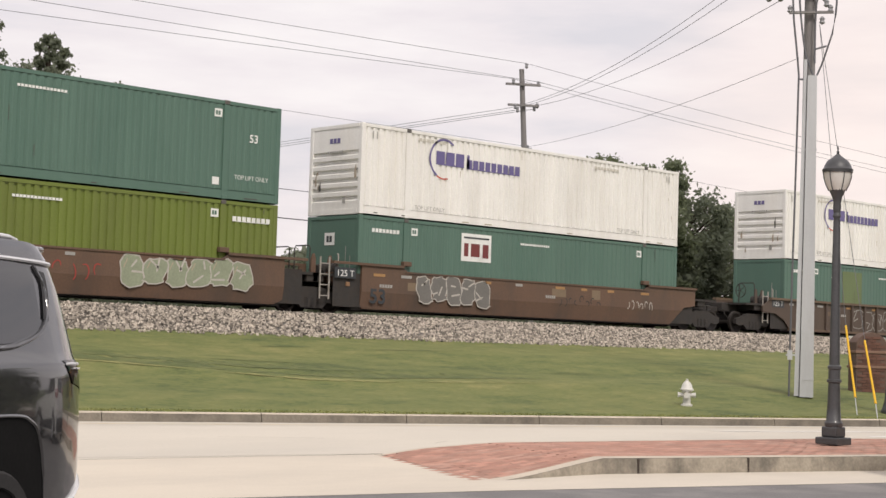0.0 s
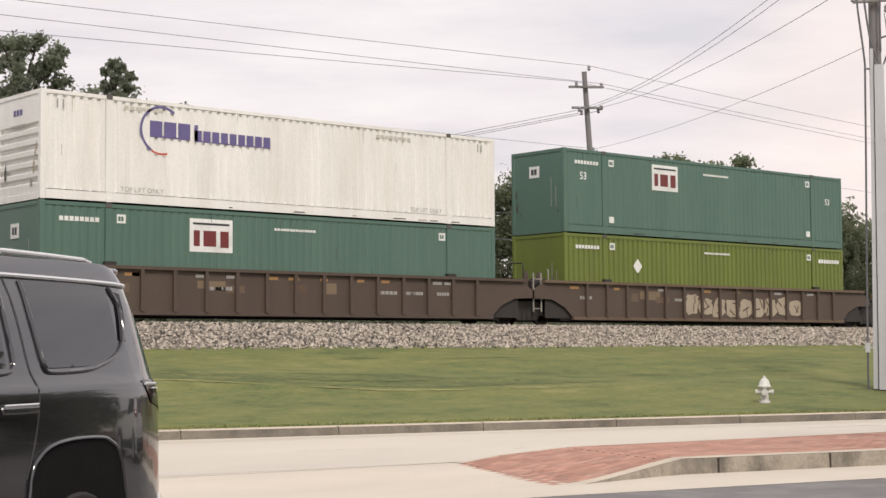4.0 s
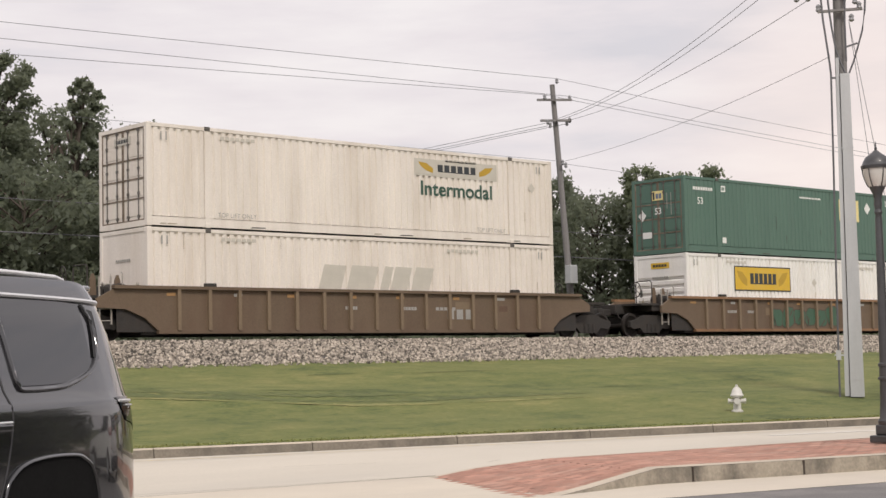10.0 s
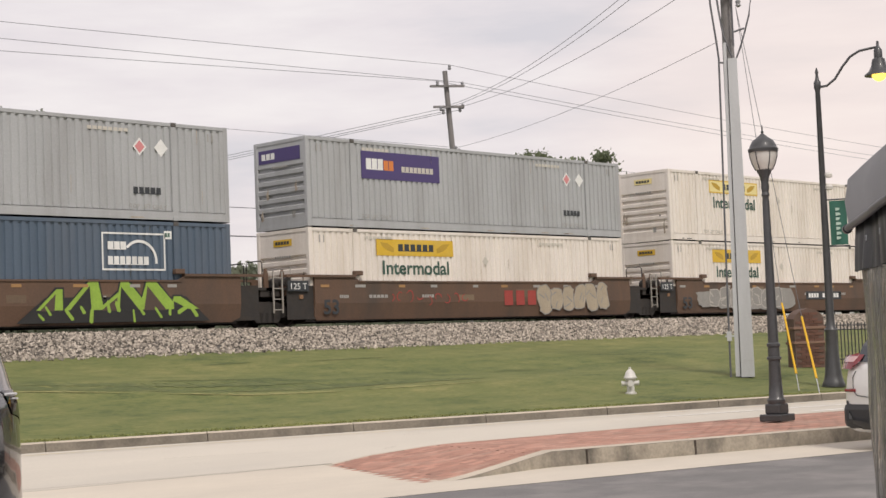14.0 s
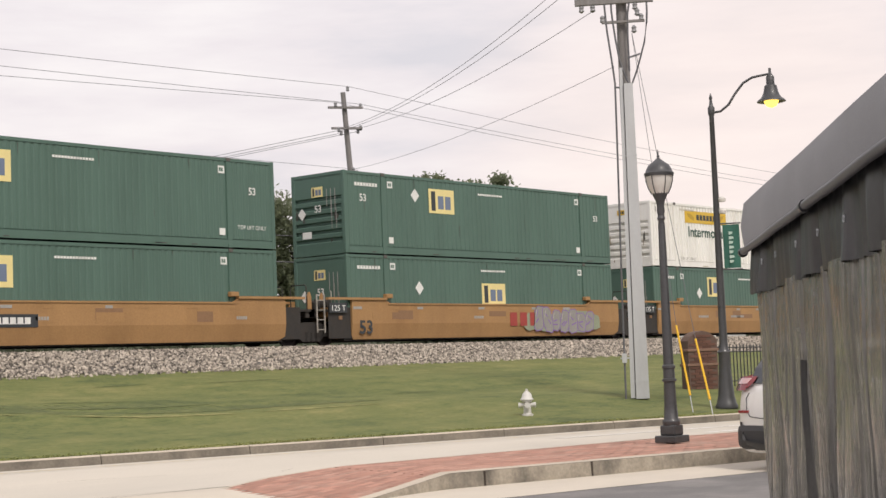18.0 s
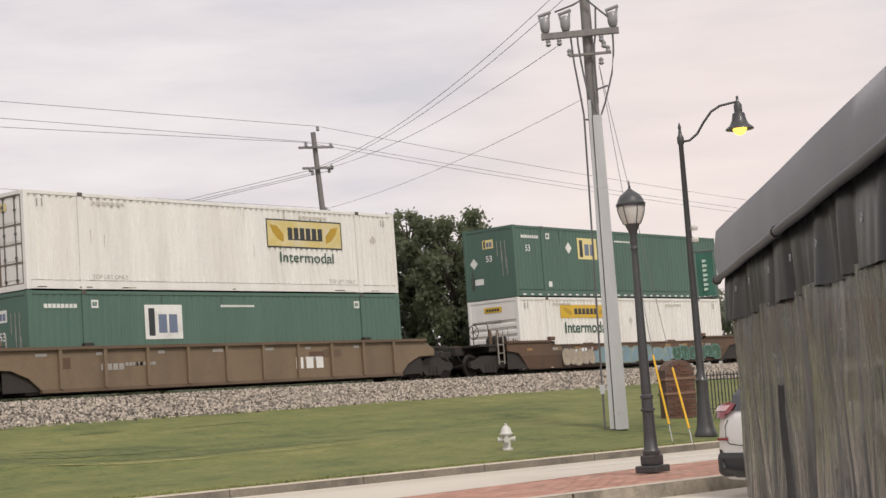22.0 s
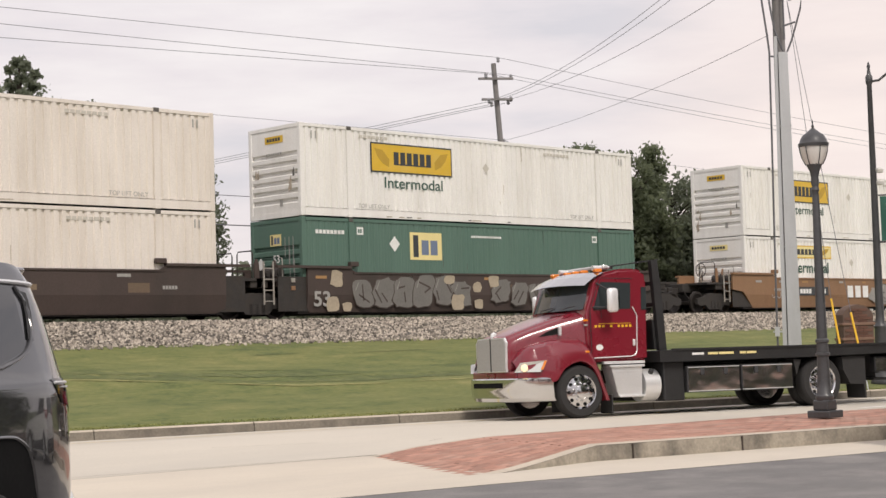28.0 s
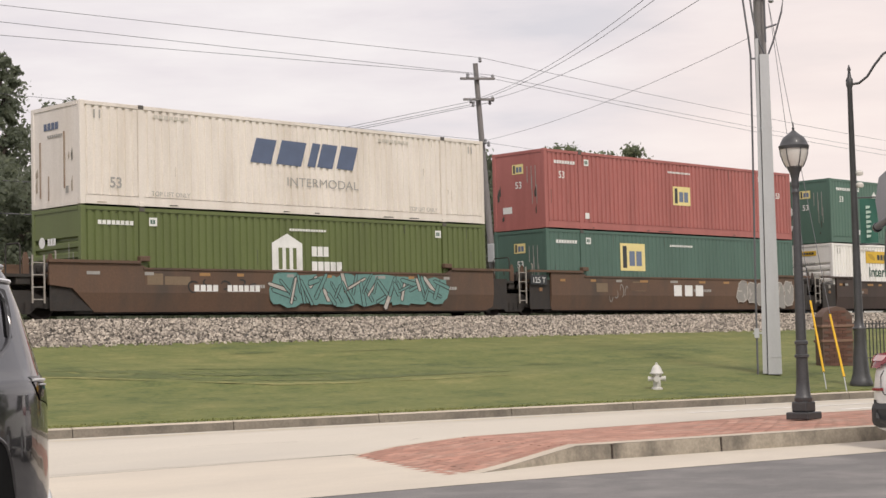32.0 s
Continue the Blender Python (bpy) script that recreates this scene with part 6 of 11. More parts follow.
    (444.69, ("white", "ribs", [hauler(2.87, big=True)], "white shipping container with a dark-bordered yellow name panel"), ("white", "ribs", [hauler(2.87, field=M_INK_PALE)], "white shipping container with a pale yellow name panel"),
     ("smooth", "orange", "coupled", "coupled", "orange-brown well car with white owner's blocks and a tag", [three_blocks(7.49, M_INK_WHITE), spray(9.97, 12.4, 0.28, 1.3, 3, "grey", "black", 50, "white", "grey"), plate(3.6, M_INK_WHITE, M_INK_DARK, 2.4), outline_tag(1.6, 3.2, 0.5, 1.1, 4, "white", 51), stickers(20)], None)),
    (468.13, ("cream", "plain", [slanted(5.92, 10.4, 1.5, 2.28, M_INK_NAVY)], "rust-streaked cream shipping container with a slanted navy name"), ("hub_green", "ribs", [gable], "olive green shipping container with a white house-shaped logo"),
     ("smooth", "brown", "coupled", "joined", "dark brown well car with teal spray paint", [plate(3.5, M_INK_WHITE, None, 2.85), shards(6.76, 13.9, 0.26, 1.42, 44, "teal", "black", 54), outline_tag(3.4, 6.2, 0.7, 1.3, 5, "black", 55, 0.05), stickers(21)], None)),
    (487.49, ("red", "plain", [square(7.7, 1.15, 1.15, 0.75)], "faded red shipping container with a small yellow square logo"), ("deep_green", "plain", [square(4.25, 1.42, 1.52, 1.05)], "dark green shipping container with a yellow square logo"),
     ("smooth", "brown", "joined", "joined", "brown well car with white owner's blocks and grey spray paint", [three_blocks(7.33, M_INK_WHITE, 2.15, 0.7, 1.18), spray(11.75, 15.9, 0.26, 1.45, 4, "grey", "white", 58), outline_tag(3.3, 4.6, 0.3, 1.4, 4, "grey", 59), tested, stickers(22)], None)),
    (506.90, ("green", "plain", [square(dia=(3.85, 2.2))], "green shipping container with a white diamond"), ("white", "ribs", [hauler(2.9)], "white shipping container with a yellow name panel"),
     ("smooth", "dark", "joined", "coupled", "dark brown well car with stained smooth sides", [stickers(23)], None)),
    (530.30, ("white", "ribs", [hauler(2.9)], "white shipping container with a yellow name panel"), ("white", "ribs", [hauler(2.9)], "white shipping container with a yellow name panel"),
     ("smooth", "brown", "coupled", "coupled", "brown well car with stained smooth sides", [stickers(24)], None)),
]

TRAIN = []       # (object, its start along the track, its height over the rail)
for i, (start, up, low, car) in enumerate(STACKS):
    kind, paint, left, right, label, marks, chord = car
    TRAIN.append((well_car(kind, paint, left, right, label, marks, 1.02 if i not in (5, 15) else 1.62, chord), start, 0.0))
    sits = 0.215 if kind == "low" else 0.27
    TRAIN.append((container(*low, seed=2 * i + 1), start, sits))
    TRAIN.append((container(*up, seed=2 * i), start, sits + HIGH + 0.026))
# the load ahead, already past the view at the start
TRAIN.append((well_car("smooth", "brown", "coupled", "joined", "brown well car with stained smooth sides", [stickers(30)], 1.02, None), -6.45, 0.0))
TRAIN.append((container("green", "ribs", [], "dark green steel shipping container", 61), -6.45, 0.27))
TRAIN.append((container("green", "ribs", [], "dark green steel shipping container", 62), -6.45, 0.27 + HIGH + 0.026))

# ---- poles, lamps, wires, hydrant, pillar, fence ----
M_POLE = mat("weathered_pole_wood", (0.232, 0.222, 0.218), 0.9, var=0.18, scale=3, fine=30, bump=0.006, streak=(3, 3, 0.2), dirt=(0.12, 0.10, 0.09), dirt_amount=0.4)
M_GALV = mat("galvanised_sleeve", (0.50, 0.51, 0.52), 0.5, 0.2, var=0.08, scale=1.5, dirt=(0.33, 0.33, 0.33), dirt_amount=0.4, streak=(2, 2, 0.3))
M_IRON = mat("black_cast_iron", (0.056, 0.057, 0.060), 0.45, 0.1, var=0.25, scale=5, coat=0.2)
M_GLOBE = mat("frosted_lamp_glass", (0.62, 0.60, 0.56), 0.35, var=0.08, scale=4)
M_WIRE = mat("power_cable", (0.13, 0.13, 0.14), 0.6, var=0.15, scale=2)
M_INSULATOR = mat("grey_porcelain", (0.27, 0.27, 0.28), 0.3, var=0.15, scale=8)
M_HYDRANT = mat("white_hydrant_paint", (0.60, 0.59, 0.56), 0.5, var=0.08, scale=6, dirt=(0.38, 0.33, 0.27), dirt_amount=0.5)
M_GUARD = mat("yellow_guy_guard", (0.72, 0.42, 0.02), 0.5, var=0.08, scale=3)
M_LAMP_ON = glow("lit_lamp_globe", (1.0, 0.62, 0.10), 2.2)
M_PILLAR = mat("dark_red_brick", (0.135, 0.068, 0.050), 0.9, var=0.2, scale=4, fine=30, bump=0.004, random_tint=0.2)
M_CAP = mat("pillar_band_stone", (0.22, 0.135, 0.10), 0.9, var=0.15, scale=4, bump=0.003)


def along(az, el, d):
    """The place d metres away in plan, at a bearing from the street view and a height angle."""
    a, e = radians(az), radians(el)
    return Vector((d * math.sin(a), d * math.cos(a), EYE.z + d * math.tan(e)))


def post_lamp(at, label, height=4.56):
    """A cast-iron post with a fluted foot, acorn globe and finial."""
    e = thing("street_lamp", Matrix.Translation(at), label, "street lamp", "post lamps")
    k = height / 4.56
    bm = bmesh.new()
    box(bm, -0.26, 0.26, -0.26, 0.26, 0, 0.11, bevel=0.02)
    box(bm, -0.175, 0.175, -0.175, 0.175, 0.11, 0.27, bevel=0.025)
    part("foot", bm, M_IRON, e, "square stepped iron foot")
    bm = bmesh.new()
    turned(bm, [(0.17, 0.26), (0.185, 0.29), (0.185, 0.33), (0.150, 0.37), (0.130, 0.60), (0.118, 0.92), (0.120, 0.94), (0.150, 0.95), (0.150, 0.985), (0.122, 0.995), (0.118, 1.14), (0.138, 1.15), (0.138, 1.19), (0.108, 1.21), (0.102, 1.6), (0.072, 3.4 * k), (0.062, 3.46 * k), (0.085, 3.5 * k), (0.07, 3.55 * k)], 16)
    part("post", bm, M_IRON, e, smooth=40)
    bm = bmesh.new()
    turned(bm, [(0.06, 3.53 * k), (0.085, 3.62 * k), (0.075, 3.70 * k), (0.10, 3.79 * k), (0.15, 3.87 * k), (0.17, 3.91 * k)], 16)
    part("fitter", bm, M_IRON, e, smooth=40)
    bm = bmesh.new()
    turned(bm, [(0.14, 3.89 * k), (0.20, 3.99 * k), (0.236, 4.10 * k), (0.245, 4.19 * k)], 18)
    part("globe", bm, M_GLOBE, e, "pale frosted glass globe", smooth=50)
    for a in range(6):
        bm = bmesh.new()
        c, s = math.cos(a * math.tau / 6), math.sin(a * math.tau / 6)
        tube(bm, [(0.15 * c, 0.15 * s, 3.89 * k), (0.206 * c, 0.206 * s, 3.99 * k), (0.243 * c, 0.243 * s, 4.10 * k), (0.252 * c, 0.252 * s, 4.19 * k)], 0.009, 5)
        part("cage_bar", bm, M_IRON, e)
    bm = bmesh.new()
    turned(bm, [(0.265, 4.17 * k), (0.275, 4.22 * k), (0.25, 4.24 * k), (0.235, 4.28 * k), (0.19, 4.35 * k), (0.11, 4.40 * k), (0.06, 4.435 * k), (0.03, 4.46 * k)], 18)
    part("cap", bm, M_IRON, e, smooth=35)
    bm = bmesh.new()
    turned(bm, [(0.03, 4.43 * k), (0.02, 4.46 * k), (0.032, 4.49 * k), (0.012, 4.52 * k), (0.018, 4.54 * k), (0.004, 4.60 * k)], 8)
    part("finial", bm, M_IRON, e)
    for c in e.children:
        slim = 0.86 if c.name.startswith(("globe", "cage", "cap")) else 0.76
        for v in c.data.vertices:
            v.co.x, v.co.y = v.co.x * slim, v.co.y * slim
    return e


LAMP_AT = along(57.82, 0, 25.0)
post_lamp((LAMP_AT.x, LAMP_AT.y, 0.185), "black cast-iron post lamp with frosted globe on brick paving")
far_lamp = along(23.55, 0, 19.2)
far_lamp.z = road_z(far_lamp.x, far_lamp.y)
post_lamp(far_lamp, "black cast-iron post lamp beyond the parked car", 4.324 - far_lamp.z)

# tall lamp with a swan-neck arm and a lit bell
SL = along(59.8, 0, 38.9)
SL.z = bank(SL.x, SL.y)
e = thing("street_light", Matrix.Translation(SL), "tall black street light with a lit bell lamp", "street light")
top_z = EYE.z + 38.9 * math.tan(radians(9.27)) - SL.z
side = Vector((math.cos(radians(60.9)), -math.sin(radians(60.9)), 0))
bm = bmesh.new()
turned(bm, [(0.27, 0), (0.28, 0.06), (0.24, 0.14), (0.20, 0.3), (0.15, 0.9), (0.14, 1.3), (0.16, 1.36), (0.11, 1.44), (0.10, 1.6), (0.060, top_z - 0.5), (0.085, top_z - 0.44), (0.085, top_z - 0.3), (0.05, top_z - 0.24), (0.03, top_z - 0.1), (0.045, top_z - 0.06), (0.01, top_z + 0.06)], 16)
part("post", bm, M_IRON, e, smooth=40)
bm = bmesh.new()
neck = [(0, -0.42), (0.22, -0.40), (0.42, -0.25), (0.60, 0.02), (0.80, 0.26), (1.02, 0.38), (1.28, 0.42), (1.45, 0.44)]
tube(bm, [side * a + Vector((0, 0, top_z + b)) for a, b in neck], 0.030, 8)
part("arm", bm, M_IRON, e, smooth=50)
head = side * 1.45 + Vector((0, 0, top_z + 0.44))
bm = bmesh.new()
turned(bm, [(0.03, 0.14), (0.035, 0.02), (0.06, -0.02), (0.10, -0.08), (0.10, -0.26), (0.15, -0.30), (0.18, -0.46), (0.24, -0.58), (0.34, -0.66), (0.35, -0.69), (0.18, -0.67)], 18, head)
part("bell", bm, M_IRON, e, smooth=40)
bm = bmesh.new()
turned(bm, [(0.175, -0.655), (0.17, -0.70), (0.12, -0.79), (0.03, -0.83)], 16, head)
part("bulb", bm, M_LAMP_ON, e, "glowing yellow lamp glass", smooth=60)
B_LOW = EYE.z + 38.9 * math.tan(radians(3.1)) - SL.z
for z in (B_LOW + 1.39, B_LOW + 1.68):
    bm = bmesh.new()
    turned(bm, [(0.02, z - 0.06), (0.09, z - 0.05), (0.10, z + 0.02), (0.05, z + 0.07)], 10, side * 0.14)
    part("camera_housing", bm, M_GLOBE, e, "small white dome housing")
for z in (B_LOW - 0.03, B_LOW + 1.09):
    bm = bmesh.new()
    rod(bm, (0, 0, z), side * 0.56 + Vector((0, 0, z)), 0.018)
    part("banner_arm", bm, M_IRON, e)
M_BANNER = mat("green_banner_cloth", (0.035, 0.12, 0.09), 0.85, var=0.12, scale=4, fine=60)
M_BANNER_INK = mat("pale_banner_print", (0.42, 0.55, 0.48), 0.85, var=0.1, scale=4)
turn = Matrix.Rotation(-radians(60.9), 4, "Z")
bm = bmesh.new()
rows_b = [[bm.verts.new((0.12 + 0.40 * u / 6, 0.018 * math.sin(u * 1.1 + k * 0.5), B_LOW + 1.06 * k / 8)) for u in range(7)] for k in range(9)]
for a, b in zip(rows_b, rows_b[1:]):
    for k in range(6):
        bm.faces.new((a[k], a[k + 1], b[k + 1], b[k]))
part("banner", bm, M_BANNER, e, "green cloth banner with pale script", smooth=60, m=turn)
bm = bmesh.new()
for k in range(7):
    z = B_LOW + 0.12 + 0.115 * k
    bm = bmesh.new()
    slab(bm, ((0.26, z), (0.34 + 0.04 * (k % 2), z + 0.02), (0.36, z + 0.07), (0.26, z + 0.08)), -0.035, -0.032)
    part("banner_print", bm, M_BANNER_INK, e, "pale green bar of script", m=turn)

# utility pole with its crossarm, risers and sleeve
UP = along(56.76, 0, 40.9)
UP.z = bank(UP.x, UP.y)
across = Vector((math.cos(radians(56.3)), -math.sin(radians(56.3)), 0))
toward = Vector((-math.sin(radians(56.3)), -math.cos(radians(56.3)), 0))
e = thing("utility_pole", Matrix.Translation(UP), "tall grey wooden utility pole with crossarm and cable risers", "utility pole", "poles along the street")
arm_z = EYE.z + 40.9 * math.tan(radians(12.82)) - UP.z
sleeve_z = EYE.z + 40.9 * math.tan(radians(9.83)) - UP.z
bm = bmesh.new()
rod(bm, (0, 0, -0.3), (0, 0, arm_z + 3.2), 0.19, 0.125, 14)
part("pole_shaft", bm, M_POLE, e, smooth=60)
basis = Matrix((across.to_4d(), (-toward).to_4d(), Vector((0, 0, 1, 0)), Vector((0, 0, 0, 1)))).transposed()
for c in range(3):
    basis[3][c] = 0
bm = bmesh.new()
slab(bm, [(-0.100, 0.0), (0.235, 0.0), (0.195, sleeve_z), (-0.035, sleeve_z)], -0.36, -0.14)
part("cable_sleeve", bm, M_GALV, e, "pale grey U-shaped cable guard", m=basis)
bm = bmesh.new()
slab(bm, [(-0.235, 0.02), (-0.120, 0.02), (-0.050, sleeve_z + 0.42), (-0.130, sleeve_z + 0.42)], -0.30, -0.16)
part("cable_sleeve", bm, M_GALV, e, "narrow pale cable guard", m=basis)
bm = bmesh.new()
box(bm, -1.20, 0.82, -0.30, -0.18, arm_z - 0.11, arm_z + 0.06, bevel=0.01)
part("crossarm", bm, M_POLE, e, m=basis)
bm = bmesh.new()
box(bm, -0.52, 0.58, -0.29, -0.2, arm_z - 0.62, arm_z - 0.56)
part("crossarm", bm, M_POLE, e, "short lower bracket arm", m=basis)
for x in (-1.08, -0.55, 0.68):
    bm = bmesh.new()
    turned(bm, [(0.06, 0.0), (0.10, 0.03), (0.13, 0.14), (0.14, 0.36), (0.10, 0.40), (0.05, 0.42)], 12, (x, -0.24, arm_z + 0.06))
    rod(bm, (x - 0.17, -0.24, arm_z + 0.52), (x + 0.17, -0.24, arm_z + 0.62), 0.045)
    rod(bm, (x - 0.12, -0.24, arm_z + 0.4), (x - 0.14, -0.24, arm_z + 0.56), 0.03)
    rod(bm, (x + 0.1, -0.24, arm_z + 0.4), (x + 0.14, -0.24, arm_z + 0.6), 0.03)
    part("fuse_cutout", bm, M_INSULATOR, e, smooth=50, m=basis)
for x, z in ((-1.03, -0.20), (-0.74, -0.20), (0.35, -0.20), (-0.5, -0.50), (0.5, -0.50), (0.40, -0.36), (0.30, -0.80)):
    bm = bmesh.new()
    turned(bm, [(0.03, -0.10), (0.075, -0.06), (0.05, 0.0), (0.07, 0.04), (0.03, 0.10)], 8, (x, -0.24, arm_z + z))
    part("insulator", bm, M_INSULATOR, e, smooth=50, m=basis)
for pts in ([(-0.44, arm_z - 0.1), (-0.40, arm_z - 0.8), (-0.29, arm_z - 1.8), (-0.255, arm_z - 2.2), (-0.285, arm_z - 4.5), (-0.33, 3.0), (-0.35, 1.25), (-0.36, 0.0)],
            [(-0.264, arm_z - 0.10), (-0.262, arm_z - 0.30), (-0.244, arm_z - 0.54), (-0.19, arm_z - 1.04), (-0.11, arm_z - 1.62), (0.0, arm_z - 1.95), (0.09, sleeve_z + 0.02)],
            [(0.65, arm_z - 0.1), (0.65, arm_z - 0.35), (0.63, arm_z - 0.64), (0.55, arm_z - 1.15), (0.42, arm_z - 1.58), (0.31, arm_z - 1.92), (0.19, sleeve_z + 0.01)],
            [(0.26, arm_z + 0.6), (0.22, arm_z), (0.15, arm_z - 0.4), (0.13, arm_z - 0.9), (0.13, arm_z - 1.9)],
            [(-0.80, arm_z + 0.6), (-0.3, arm_z + 0.75), (0.0, arm_z + 0.9), (0.40, arm_z + 0.5), (0.56, arm_z + 0.35)],
            [(0.10, arm_z - 1.55), (0.28, arm_z - 1.50), (0.42, arm_z - 1.46)], [(-0.26, arm_z - 2.30), (-0.14, arm_z - 2.31)]):
    bm = bmesh.new()
    tube(bm, [(x, -0.27, z) for x, z in pts], 0.026, 6)
    part("riser_cable", bm, M_WIRE, e, smooth=60, m=basis)
bm = bmesh.new()
box(bm, -0.41, -0.29, -0.34, -0.24, 0.92, 1.16)
box(bm, -0.45, -0.20, -0.29, -0.25, 1.02, 1.06)
part("ground_clamp", bm, M_GALV, e, m=basis)
for z, a, b in ((0.42, -0.108, 0.240), (3.15, -0.088, 0.228), (6.2, -0.066, 0.216)):
    bm = bmesh.new()
    box(bm, a, b, -0.366, -0.30, z, z + 0.035)
    part("guard_strap", bm, M_GALV, e, m=basis)

# guy wires with yellow guards
for (az0, el0), (az1, el1) in (((58.2, 0.91), (58.62, -2.05)), ((58.79, 0.80), (59.32, -2.32))):
    foot_p = along(az1, 0, 37.6 if az1 < 59 else 37.0)
    foot_p.z = bank(foot_p.x, foot_p.y)
    high = UP + across * 0.24 + Vector((0, 0, arm_z - 0.85))
    aim_p = along(az0, el0, 38.6)
    d = (aim_p - foot_p).normalized()
    e = thing("guy_wire", Matrix.Translation(foot_p), "steel guy wire with a yellow plastic guard", "guy wire", "guy wires of the pole")
    bm = bmesh.new()
    rod(bm, (0, 0, -0.1), d * 0.55, 0.012, seg=6)
    part("anchor_rod", bm, M_GALV, e)
    bm = bmesh.new()
    rod(bm, d * 0.45, d * 2.35, 0.028, 0.025, 8)
    part("guard", bm, M_GUARD, e, "yellow plastic guard")
    bm = bmesh.new()
    rod(bm, d * 2.3, high - foot_p, 0.008, seg=5)
    part("wire", bm, M_WIRE, e)

# far pole behind the train
FP = Vector((49.8, 47.0, 1.6))
e = thing("utility_pole", Matrix.Translation(FP), "leaning grey wooden utility pole behind the train", "utility pole", "poles along the street")
bm = bmesh.new()
lean = Vector((-0.35, 0, 11.98))
rod(bm, (0.72, 0, -0.3), lean, 0.17, 0.11, 12)
part("pole_shaft", bm, M_POLE, e, smooth=60)
for z, ax, bx, tilt in ((11.25, -0.85, 0.78, 0.06), (10.35, -0.72, 0.72, 0.05)):
    bm = bmesh.new()
    slab(bm, [(ax, z - 0.045), (bx, z + tilt - 0.045), (bx, z + tilt + 0.05), (ax, z + 0.05)], -0.26, -0.15)
    part("crossarm", bm, M_POLE, e, m=Matrix.Translation((-0.3, 0, 0)) @ Matrix.Rotation(radians(-22), 4, "Z"))
for x, z in ((-1.15, 11.32), (0.42, 11.42), (-0.36, 12.1), (-1.0, 10.25), (-0.85, 10.12), (0.38, 10.45), (0.2, 10.3), (-0.15, 8.55), (0.05, 8.45)):
    bm = bmesh.new()
    turned(bm, [(0.03, -0.12), (0.08, -0.07), (0.055, 0.0), (0.08, 0.05), (0.03, 0.12)], 8, (x, -0.3, z))
    part("insulator", bm, M_INSULATOR, e, smooth=50)
bm = bmesh.new()
box(bm, -0.05, 0.40, -0.5, -0.15, 3.3, 4.1, bevel=0.03)
part("equipment_box", bm, M_GALV, e, "grey equipment box on the pole")


def wire(name, a, b, sag, r, label):
    a, b = Vector(a), Vector(b)
    bm = bmesh.new()
    pts = []
    for k in range(25):
        s = k / 24
        p = a.lerp(b, s)
        p.z -= sag * 4 * s * (1 - s)
        pts.append(p)
    tube(bm, pts, r, 5)
    tagged(part(name, bm, M_WIRE, smooth=60), label, "power line", "overhead wires")


left_end = -60
for z, dx, dz in ((15.6, -0.36, 12.2), (15.1, 0.42, 11.5), (14.5, -1.15, 11.42)):
    a = FP + Vector((dx, -0.3, dz))
    k = (18.97 - a.x)
    slope_z = {12.2: 12.98, 11.5: 12.47, 11.42: 11.88}[dz]
    z_far = a.z + (slope_z - a.z) * (left_end - a.x) / k
    wire("power_line", a, (left_end, 47, z_far), 0.25, 0.010, "thin dark overhead power line")
    wire("power_line", a, (150, 47, {12.2: 13.0, 11.5: 12.6, 11.42: 12.0}[dz]), 0.9, 0.010, "thin dark overhead power line")
wire("power_line", FP + Vector((-0.15, -0.3, 8.6)), (left_end, 47, 10.3), 0.25, 0.008, "thin dark overhead power line")
wire("power_line", FP + Vector((-0.05, -0.3, 8.5)), (150, 47, 9.6), 0.6, 0.008, "thin dark overhead power line")
for z, r in ((7.55, 0.014), (6.45, 0.022)):
    wire("communication_cable", (left_end, 47.2, z + 0.9), (FP.x + 0.1, 47.2, z - 0.35), 0.35, r, "thick dark communication cable behind the train")
    wire("communication_cable", (FP.x + 0.1, 47.2, z - 0.35), (150, 47.2, z + 0.4), 0.4, r, "thick dark communication cable behind the train")
for dx, dz, az, el, sag in ((-1.0, 10.25, 56.0, 14.55, 0.65), (-0.9, 10.2, 56.5, 14.5, 0.65), (0.38, 10.45, 55.75, 12.55, 0.38)):
    wire("power_line", FP + Vector((dx, -0.3, dz)), along(az, el, 40.7), sag, 0.009, "thin dark overhead power line")
wire("power_line", along(56.4, 10.53, 40.7), FP + Vector((-0.1, -0.3, 8.6)), 0.28, 0.007, "thin dark service wire")
for dx, dz in ((-1.05, 10.2), (-0.9, 10.1), (0.3, 10.3)):
    wire("power_line", FP + Vector((dx, -0.2, dz)), (44.0 + dx, 140, 9.4), 0.3, 0.011, "thin dark overhead power line")

# hydrant on the lawn
HY = along(52.7, 0, 36.2)
HY.z = bank(HY.x, HY.y)
e = thing("fire_hydrant", Matrix.Translation(HY), "white painted fire hydrant standing in the lawn", "fire hydrant")
bm = bmesh.new()
turned(bm, [(0.13, -0.05), (0.13, 0.03), (0.09, 0.05), (0.085, 0.30), (0.12, 0.31), (0.12, 0.345)], 16)
part("barrel", bm, M_HYDRANT, e, smooth=40)
bm = bmesh.new()
turned(bm, [(0.15, 0.345), (0.155, 0.37), (0.125, 0.40), (0.11, 0.47), (0.07, 0.53), (0.03, 0.555), (0.028, 0.60), (0.01, 0.605)], 16)
part("bonnet", bm, M_HYDRANT, e, smooth=40)
view_side = Matrix.Rotation(radians(-52), 4, "Z")
for a, r in ((0, 0.06), (180, 0.06), (-90, 0.075)):
    bm = bmesh.new()
    rod(bm, (0.06, 0, 0.24), (0.17, 0, 0.24), r * 0.85, seg=12)
    rod(bm, (0.165, 0, 0.24), (0.20, 0, 0.24), r, seg=8)
    part("nozzle_cap", bm, M_HYDRANT, e, m=view_side @ Matrix.Rotation(radians(a), 4, "Z"))

